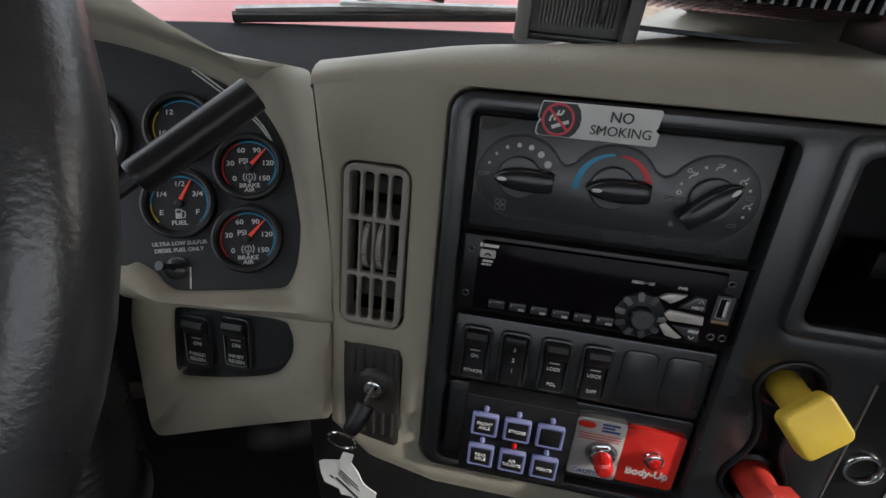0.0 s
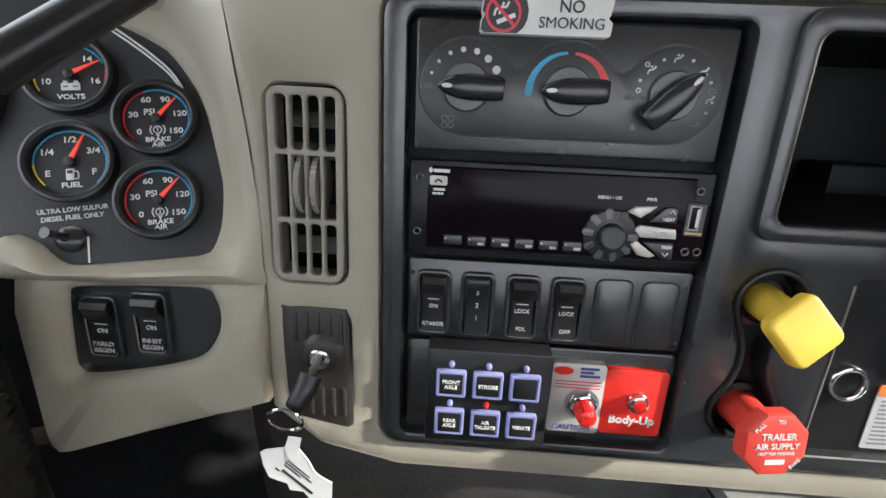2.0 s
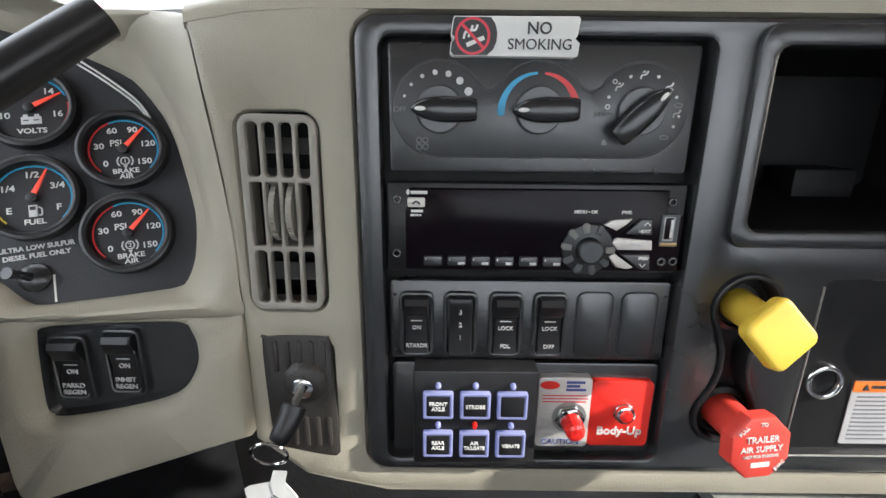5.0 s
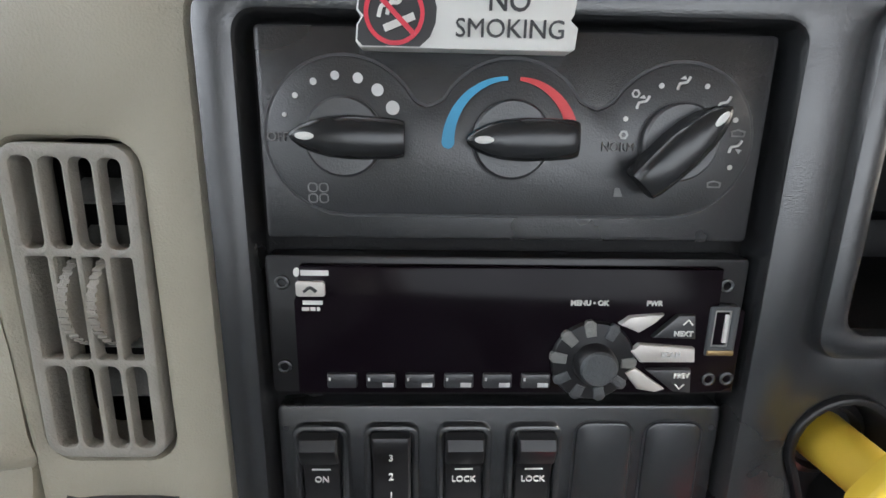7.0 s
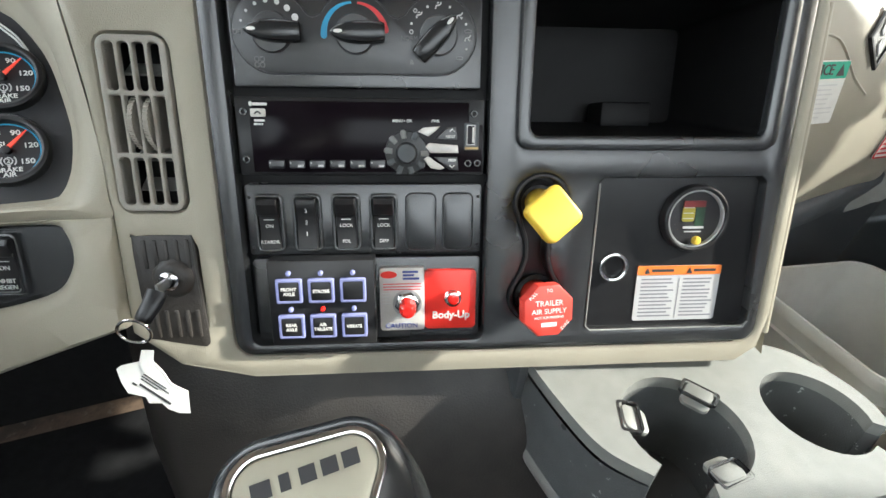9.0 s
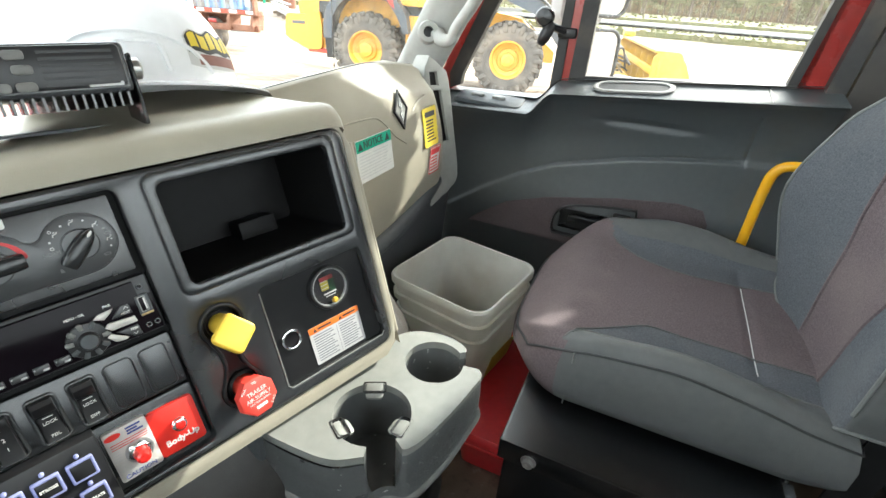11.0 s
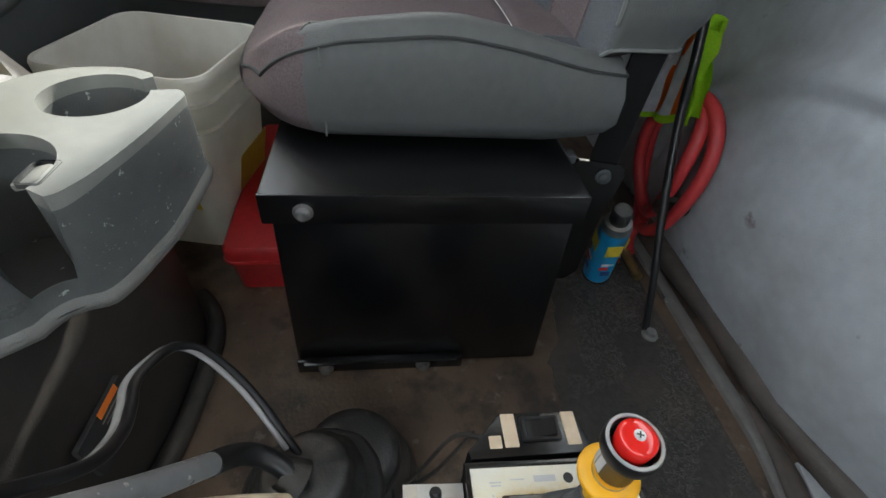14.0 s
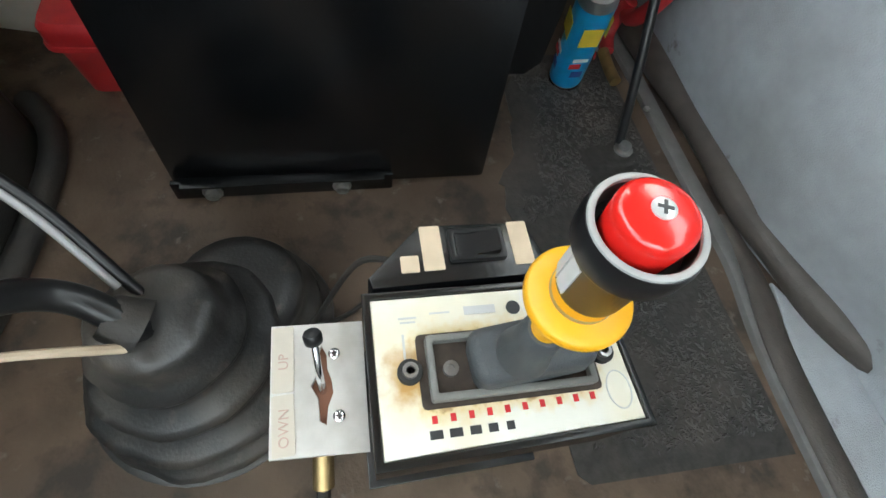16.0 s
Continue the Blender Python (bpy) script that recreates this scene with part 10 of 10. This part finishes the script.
def control_box():
    top = 0.253
    p = thing("hoist_control_box", pose(0, 0, 0), "black steel hoist control box with worn yellowed plate", "control box")
    body = [(0.545, 0.115), (0.545, -0.060), (0.648, -0.056), (0.652, 0.114)]
    part("body", prism(body, 0.165, top - 0.004, 0.002), BLACK_METAL, p)
    part("stand", prism([(0.575, 0.09), (0.575, -0.03), (0.625, -0.03), (0.625, 0.09)], 0.004, 0.168), BLACK_METAL, p)
    part("stand_foot", box((0.60, 0.03, 0.004), (0.11, 0.18, 0.008), 0.001), BLACK_METAL, p)
    part("rim", holed(offset(body, 0.0015), [offset(body, -0.0035)], top - 0.006, top + 0.001, 0.001), BLACK_METAL, p)
    f = part("faceplate", prism(offset(body, -0.004), top - 0.006, top - 0.0005, 0.0004), FACEPLATE, p, "yellowed white faceplate with faded print")
    m = pose(0.5975, 0.026, top - 0.0005, 0, 0, -91.5)
    # print, in the plate's own frame: x to the rear, y to the right
    bars([(-0.062, 0.034, 0.012, 0.0012), (-0.062, 0.031, 0.010, 0.0012), (-0.040, 0.036, 0.014, 0.0012), (-0.012, 0.036, 0.022, 0.006), (-0.066, 0.012, 0.0015, 0.022)], m, PRINT_GREY, f)
    part("hole", prism(circle(0.012, 0.0355, 0.0050, 16), -0.001, 0.0006, 0, m), PRINT_DARK, f)
    bars([(-0.052 + 0.0115 * k, -0.0315 + 0.0003 * k, 0.0034, 0.0046) for k in range(10)], m, RED_PRINT, f)
    bars([(-0.052, -0.0400, 0.008, 0.005), (-0.040, -0.0400, 0.008, 0.005), (-0.028, -0.0400, 0.007, 0.005), (-0.017, -0.0400, 0.006, 0.005), (-0.006, -0.0400, 0.005, 0.005)], m, PRINT_DARK, f)
    part("oval_mark", holed([(0.071 + 0.0085 * math.cos(a), -0.027 + 0.0125 * math.sin(a)) for a in [2 * math.pi * k / 24 for k in range(24)]], [[(0.071 + 0.0078 * math.cos(a), -0.027 + 0.0118 * math.sin(a)) for a in [2 * math.pi * k / 24 for k in range(24)]]], 0, 0.0005, 0, m), PRINT_GREY, f)
    part("gate_base", prism(rrect(0.0005, -0.002, 0.118, 0.047, 0.003, 2), -0.0005, 0.0016, 0, m), GATE_BROWN, p, "rusty dark base plate of the gate")
    # lever gate
    g = part("gate_frame", holed(rrect(0.001, -0.002, 0.108, 0.041, 0.002, 2), [rrect(0.001, -0.002, 0.099, 0.032, 0.001, 2)], 0, 0.009, 0.0012, m), GREY_MID, p, "grey plastic lever gate")
    part("gate_well", prism(rrect(0.001, -0.002, 0.100, 0.033, 0.001, 2), 0.0, 0.0024, 0, m), GATE_BROWN, g)
    for x in (-0.0640, 0.0655):
        part("gate_ear", prism(circle(x, -0.002, 0.0080, 18), -0.001, 0.005, 0.001, m), RUBBER, g)
        part("gate_screw", lathe([(0.0050, 0.004), (0.0050, 0.008), (0.0028, 0.008), (0.0026, 0.005), (0, 0.005)], m @ at(x, -0.002), 14), STEEL, g)
    part("gate_screw", lathe([(0.0050, 0.001), (0.0050, 0.006), (0.0025, 0.006), (0.0024, 0.003), (0, 0.003)], m @ at(-0.0385, -0.003), 14), STEEL, g)
    # lever
    l = thing("hoist_lever", Matrix(), "hoist lever with red button, black grip and yellow collar", "lever")
    a, b = Vector((0.594, 0.024, 0.262)), Vector((0.5868, 0.0335, 0.439))
    shroud = m @ at(0.0135, 0.0005, 0, 4)
    part("shroud", prism(rrect(0, 0, 0.078, 0.036, 0.010, 5), 0.006, 0.032, 0.009, shroud @ pose(0, 0, 0, 0, -9, 0), rounds=4), GREY, l, "soft grey lever shroud")
    ax = facing(a, b)
    ln = (b - a).length
    part("neck", lathe([(0.0165, 0.022), (0.0140, 0.034), (0.0125, 0.045), (0.0112, 0.066), (0.0095, 0.0685)], ax, 24), GREY, l)
    part("yellow_collar", lathe([(0.0078, 0.0640), (0.0080, 0.0880), (0.0095, 0.0980), (0.0130, 0.1060), (0.0212, 0.1090), (0.0230, 0.1114), (0.0230, 0.1142), (0.0215, 0.1160), (0.0134, 0.1175), (0.0134, 0.1290)], ax, 40), YELLOW_ORANGE, l, "yellow lock collar")
    part("collar_band", lathe([(0.0136, 0.1175), (0.0138, 0.1185), (0.0136, 0.1200)], ax, 30), STEEL, l)
    gp = part("grip", lathe([(0.0125, 0.1265), (0.0139, 0.1270), (0.0142, 0.1290), (0.0143, 0.1550), (0.0156, 0.1570), (0.0188, 0.1580), (0.0197, 0.1602), (0.0199, 0.1690), (0.0192, 0.1722), (0.0168, 0.1726), (0.0160, 0.1700), (0.0158, 0.164)], ax, 40), BLACK_SMOOTH, l, "glossy black grip")
    part("grip_floor", lathe([(0.0160, 0.1640), (0.0, 0.1642)], ax, 24), BIN_BLACK, gp)
    part("grip_rim", holed(circle(0, 0, 0.0189, 40), [circle(0, 0, 0.0164, 40)], 0.1716, 0.1733, 0.0006, ax), PALE_RIM, l, "grey worn rim")
    for turn in (118, 146):
        part("grip_decal", box((0, -0.01425, 0.140), (0.0062, 0.0007, 0.020), m=ax @ at(0, 0, 0, turn)), PRINT_GREY, gp)
    part("red_button", lathe([(0.0131, 0.164), (0.0134, 0.1765), (0.0128, 0.1790), (0.0112, 0.1805), (0.0075, 0.1814), (0, 0.1817)], ax, 40), RED_KNOB, l, "glossy red button")
    sc = part("screw", lathe([(0.0038, 0.180), (0.0038, 0.1822), (0.0030, 0.1826), (0, 0.1827)], ax, 18), SCREW, l, "cross-head screw")
    part("screw_cross", box((0, 0, 0.1827), (0.0046, 0.0010, 0.0005), m=ax @ at(0, 0, 0, 30)), PRINT_DARK, sc)
    part("screw_cross", box((0, 0, 0.18275), (0.0010, 0.0046, 0.0005), m=ax @ at(0, 0, 0, 30)), PRINT_DARK, sc)

    # aluminium plate with a toggle
    q = thing("toggle_plate", Matrix(), "worn aluminium plate with toggle switch and taped labels", "switch plate")
    loop = [(0.645, 0.176), (0.562, 0.177), (0.558, 0.118), (0.642, 0.116)]
    slot = [(0.628, 0.144), (0.622, 0.147), (0.609, 0.1475), (0.602, 0.1515), (0.594, 0.1475), (0.58, 0.147), (0.577, 0.143), (0.588, 0.1415), (0.596, 0.138), (0.604, 0.1385), (0.612, 0.141), (0.622, 0.141)]
    part("plate", holed(loop, [slot], 0.229, 0.2335, 0.0006), ALU, q)
    part("well", prism(offset(slot, 0.002), 0.220, 0.2285), RUST, q)
    part("bracket", box((0.602, 0.140, 0.215), (0.045, 0.040, 0.025), 0.002), BLACK_METAL, q)
    part("bracket_arm", box((0.602, 0.110, 0.2245), (0.040, 0.030, 0.008), 0.001), BLACK_METAL, q)
    part("toggle", tube([(0.598, 0.1445, 0.225), (0.608, 0.1455, 0.245), (0.624, 0.1465, 0.258)], lambda t: 0.0028 - 0.0006 * t, 10, 4), CHROME, q, "chrome toggle")
    part("toggle_cap", lathe([(0.004, 0), (0.0058, 0.002), (0.0060, 0.007), (0.0050, 0.009), (0, 0.0095)], facing((0.622, 0.1465, 0.256), (0.636, 0.149, 0.280)), 18), BLACK_SMOOTH, q)
    for x, y in ((0.621, 0.1360), (0.581, 0.1350)):
        s = part("screw", lathe([(0.0038, 0), (0.0038, 0.0016), (0.0026, 0.0026), (0, 0.0028)], at(x, y, 0.2335), 18), CHROME, q)
        part("screw_cross", box((x, y, 0.2364), (0.0044, 0.0010, 0.0005), m=Matrix()), PRINT_DARK, s)
        part("screw_cross", box((x, y, 0.23655), (0.0010, 0.0040, 0.0005), m=Matrix()), PRINT_DARK, s)
    for x, text, long in ((0.6215, "UP", 0.043), (0.5805, "OWN", 0.036)):
        t = part("tape_label", prism(rrect(0, 0, long, 0.0135, 0.001, 2), 0, 0.0007, 0, pose(x, 0.1685, 0.2336, 0, 0, -0.5 if text == "UP" else 1)), MASKING_PALE, q, "peeling tape label")
        lettering(text, 0.0088, pose(x - 0.002, 0.1680, 0.2344, 0, 0, 0), material("faded_pink_print", (0.50, 0.36, 0.30), 0.7), t)
    z = thing("brass_fitting", Matrix(), "brass air fitting under the toggle plate", "fitting")
    part("nut", lathe([(0.0095, 0), (0.0095, 0.012), (0.0085, 0.013)], facing((0.578, 0.146, 0.212), (0.535, 0.150, 0.196)), 6), BRASS, z)
    part("body", tube([(0.590, 0.145, 0.217), (0.560, 0.148, 0.205), (0.545, 0.149, 0.198)], 0.0070, 10, 2), BRASS, z)
    part("air_line", tube([(0.545, 0.149, 0.198), (0.515, 0.155, 0.15), (0.52, 0.17, 0.06), (0.54, 0.20, 0.006)], 0.0045, 8, 6), RUBBER, z)

    # small switch box in front
    k = thing("small_switch_box", Matrix(), "small black rocker switch box with masking tape", "switch box")
    side = [(0.655, 0.108), (0.655, -0.018), (0.664, -0.022), (0.700, -0.012), (0.703, 0.070), (0.664, 0.110)]
    part("body", prism(side, 0.205, 0.256, 0.003), BLACK_METAL, k)
    mm = pose(0.682, 0.030, 0.256, 0, 0, -91)
    rk = part("rocker_bezel", holed(rrect(0, 0, 0.042, 0.026, 0.002, 2), [rrect(0, 0, 0.032, 0.018, 0.001, 2)], -0.001, 0.004, 0.001, mm), BLACK_SMOOTH, k)
    bm = bmesh.new()
    prof = [(-0.0155, -0.002), (-0.0155, 0.003), (-0.004, 0.0022), (0.0155, 0.008), (0.0155, -0.002)]
    rings(bm, [[mm @ Vector((d, s, zz)) for d, zz in prof] for s in (-0.0088, 0.0088)])
    part("rocker", bm, BLACK_SMOOTH, rk)
    for x in (-0.033, 0.034):
        part("tape", prism(rrect(x, 0, 0.015, 0.036, 0.001, 2), 0, 0.0008, 0, mm), MASKING, k, "strip of masking tape")
    part("tape", prism(rrect(-0.050, -0.012, 0.013, 0.013, 0.001, 2), 0, 0.0008, 0, mm), MASKING, k)
    part("wire", tube([(0.690, 0.085, 0.225), (0.705, 0.115, 0.20), (0.70, 0.150, 0.12), (0.715, 0.165, 0.04), (0.74, 0.12, 0.012), (0.80, 0.05, 0.008)], 0.0028, 8, 8), RUBBER, k)


control_box()


def loose_things():
    r = thing("black_rod", Matrix(), "slim black rod leaning on the rear wall", "rod")
    part("rod", tube([(0.990, -0.336, 0.003), (1.050, -0.338, 0.11), (1.110, -0.338, 0.215), (1.178, -0.338, 0.36), (1.208, -0.336, 0.465), (1.238, -0.334, 0.55), (1.262, -0.325, 0.64), (1.272, -0.312, 0.75)], lambda t: 0.0075 + 0.002 * t, 10, 6), BLACK_SMOOTH, r)
    part("foot_bolt", lathe([(0.016, 0), (0.016, 0.004), (0.010, 0.006), (0.0095, 0.014), (0, 0.014)], at(0.978, -0.338, 0.003), 14), STEEL, r)
    part("foot_bolt", lathe([(0.006, 0), (0.005, 0.004), (0, 0.005)], at(1.06, -0.412, 0.012), 12), STEEL, r)
    h = thing("coiled_air_hose", Matrix(), "coil of red rubber air hose on the wall", "hose")
    for k in range(2):
        c = Vector((1.240 + 0.014 * k, -0.408 + 0.010 * k, 0.232 + 0.016 * k))
        rx, rz = 0.098 - 0.020 * k, 0.155 - 0.022 * k
        part("coil", tube([c + Vector((rx * math.cos(t), 0.012 * math.sin(2 * t + k), rz * math.sin(t))) for t in [2 * math.pi * i / 20 for i in range(21)]], 0.0140, 10, 3), HOSE_RED, h)
    part("tail", tube([(1.235, -0.405, 0.10), (1.245, -0.400, 0.06), (1.235, -0.392, 0.03), (1.205, -0.385, 0.018)], 0.0130, 10, 5), HOSE_RED, h)
    part("coupling", tube([(1.205, -0.376, 0.020), (1.165, -0.377, 0.013), (1.13, -0.378, 0.012)], 0.0105, 10, 2), BRASS, h, "brass hose coupling")
    part("tie", lathe([(0.034, 0), (0.036, 0.006), (0.034, 0.012)], pose(1.165, -0.400, 0.175, 20, 60, 0), 16), RUBBER, h)
    c = thing("spray_can", facing((1.150, -0.286, 0.006), (1.085, -0.240, 0.25)) @ Matrix.Scale(0.94, 4), "blue and yellow glass cleaner spray can", "spray can")
    part("body", lathe([(0.026, 0), (0.030, 0.003), (0.031, 0.008), (0.031, 0.205), (0.027, 0.218), (0.014, 0.224), (0, 0.225)], None, 28), STEEL, c)
    part("label", lathe([(0.0314, 0.012), (0.0314, 0.200)], None, 28, False), CAN_BLUE, c, "blue printed label")
    mm = facing((0, 0, 0), (-0.95, 0.1, 0.2))
    for a in range(0, 360, 90):
        turn = at(0, 0, 0, a + 30)
        part("yellow_band", box((0, -0.0318, 0.150), (0.032, 0.001, 0.040), m=turn), YELLOW_PRINT, c)
        part("red_band", box((-0.006, -0.0318, 0.078), (0.020, 0.001, 0.012), m=turn), RED_PRINT, c)
        part("white_band", box((0, -0.0318, 0.094), (0.026, 0.001, 0.008), m=turn), WHITE, c)
        part("dark_band", box((0.002, -0.0318, 0.055), (0.020, 0.001, 0.016), m=turn), NAVY_PRINT, c)
    part("base_ring", lathe([(0.0312, 0.0), (0.0322, 0.004), (0.0312, 0.010)], None, 28), BLACK, c)
    part("cap", lathe([(0.020, 0.220), (0.020, 0.252), (0.017, 0.256), (0, 0.256)], None, 20), BLACK, c)
    # safety vest: a crumpled hanging cloth
    v = thing("safety_vest", Matrix(), "crumpled yellow and orange high-visibility vest behind the seat", "vest")

    def cloth(corners, seed, y):
        """A hanging piece of cloth in folds between four corners (x, z), with slanting stripes."""
        bm = bmesh.new()
        nx, nz = 30, 34
        (ax, az), (bx, bz), (cx, cz), (dx, dz) = corners
        g = []
        for j in range(nz + 1):
            row = []
            for i in range(nx + 1):
                s, t = i / nx, j / nz
                x = (ax * (1 - s) + bx * s) * (1 - t) + (dx * (1 - s) + cx * s) * t + 0.012 * noise.noise(Vector((s * 3, t * 3, seed)))
                z = (az * (1 - s) + bz * s) * (1 - t) + (dz * (1 - s) + cz * s) * t + 0.012 * noise.noise(Vector((s * 3, t * 4, seed + 9)))
                fold = 0.016 * noise.noise(Vector((s * 4.5, t * 2.2, seed + 3))) + 0.008 * math.sin(s * 14 + t * 2 + seed)
                row.append(bm.verts.new((x, y + fold, z)))
            g.append(row)
        for j in range(nz):
            for i in range(nx):
                f = bm.faces.new((g[j][i], g[j][i + 1], g[j + 1][i + 1], g[j + 1][i]))
                s, t = (i + 0.5) / nx, (j + 0.5) / nz
                q = s + 0.05 * math.sin(t * 5)
                if t < 0.10 or s > 0.74 or t > 0.94:
                    f.material_index = 0
                elif q < 0.20 or 0.40 < q < 0.60:
                    f.material_index = 2
                else:
                    f.material_index = 1
        bmesh.ops.solidify(bm, geom=list(bm.faces), thickness=0.003)
        return bm

    part("front", cloth(((1.345, 0.295), (1.175, 0.360), (1.222, 0.505), (1.318, 0.500)), 1, -0.366), (HIVIS, HIVIS_ORANGE, SILVER_TAPE), v, smooth=60)
    part("back", cloth(((1.345, 0.315), (1.190, 0.365), (1.232, 0.520), (1.330, 0.520)), 5, -0.386), (HIVIS, HIVIS, HIVIS), v, smooth=60)
    # label on the lower console, and the rubber lip along its foot
    w = thing("console_label", facing((0.759, 0.508, 0.172), (0.717, -0.4, 0.237)), "black warning label with an orange patch", "label")
    part("sheet", prism(rrect(0, 0, 0.095, 0.060, 0.003, 2), -0.006, 0.0006), PRINT_DARK, w)
    part("orange_patch", prism(rrect(-0.014, -0.026, 0.040, 0.010, 0.001, 2), 0.0004, 0.0012), ORANGE_PRINT, w)
    bars(text_rows(-0.04, 0.036, 0.022, -0.018, 6, 0.30, 2, 0.5), at(0, 0, 0.0006), GREY_MID, w)
    lip = tube([(0.36, 0.648, 0.014), (0.55, 0.560, 0.016), (0.78, 0.500, 0.016), (0.95, 0.485, 0.016), (1.04, 0.498, 0.016), (1.10, 0.540, 0.014)], 0.016, 10, 6)
    structure("trim_lip", lip, RUBBER, "rolled dusty rubber lip at the console's foot", "trim")


loose_things()


def belt():
    b = thing("seat_belt", Matrix(), "black seat belt with upper anchor on the door pillar", "seat belt")
    part("anchor", lathe([(0.018, 0), (0.018, 0.006), (0.012, 0.010), (0, 0.011)], facing((1.775, -0.275, 1.27), (0.9, 0.2, 1.2)), 18), BLACK_SMOOTH, b)
    part("anchor_bolt", lathe([(0.009, 0.009), (0.009, 0.016), (0.006, 0.018), (0, 0.018)], facing((1.775, -0.275, 1.27), (0.9, 0.2, 1.2)), 12), CHROME, b, "chrome anchor bolt")
    part("strap", tube([(1.768, -0.275, 1.25), (1.76, -0.29, 1.0), (1.75, -0.30, 0.6), (1.74, -0.30, 0.1)], 0.024, 8, 5, 0.1, up=(1, 0.3, 0)), RUBBER, b)
    part("guide", box((1.765, -0.278, 1.245), (0.02, 0.06, 0.02), 0.006), BLACK_SMOOTH, b)


belt()
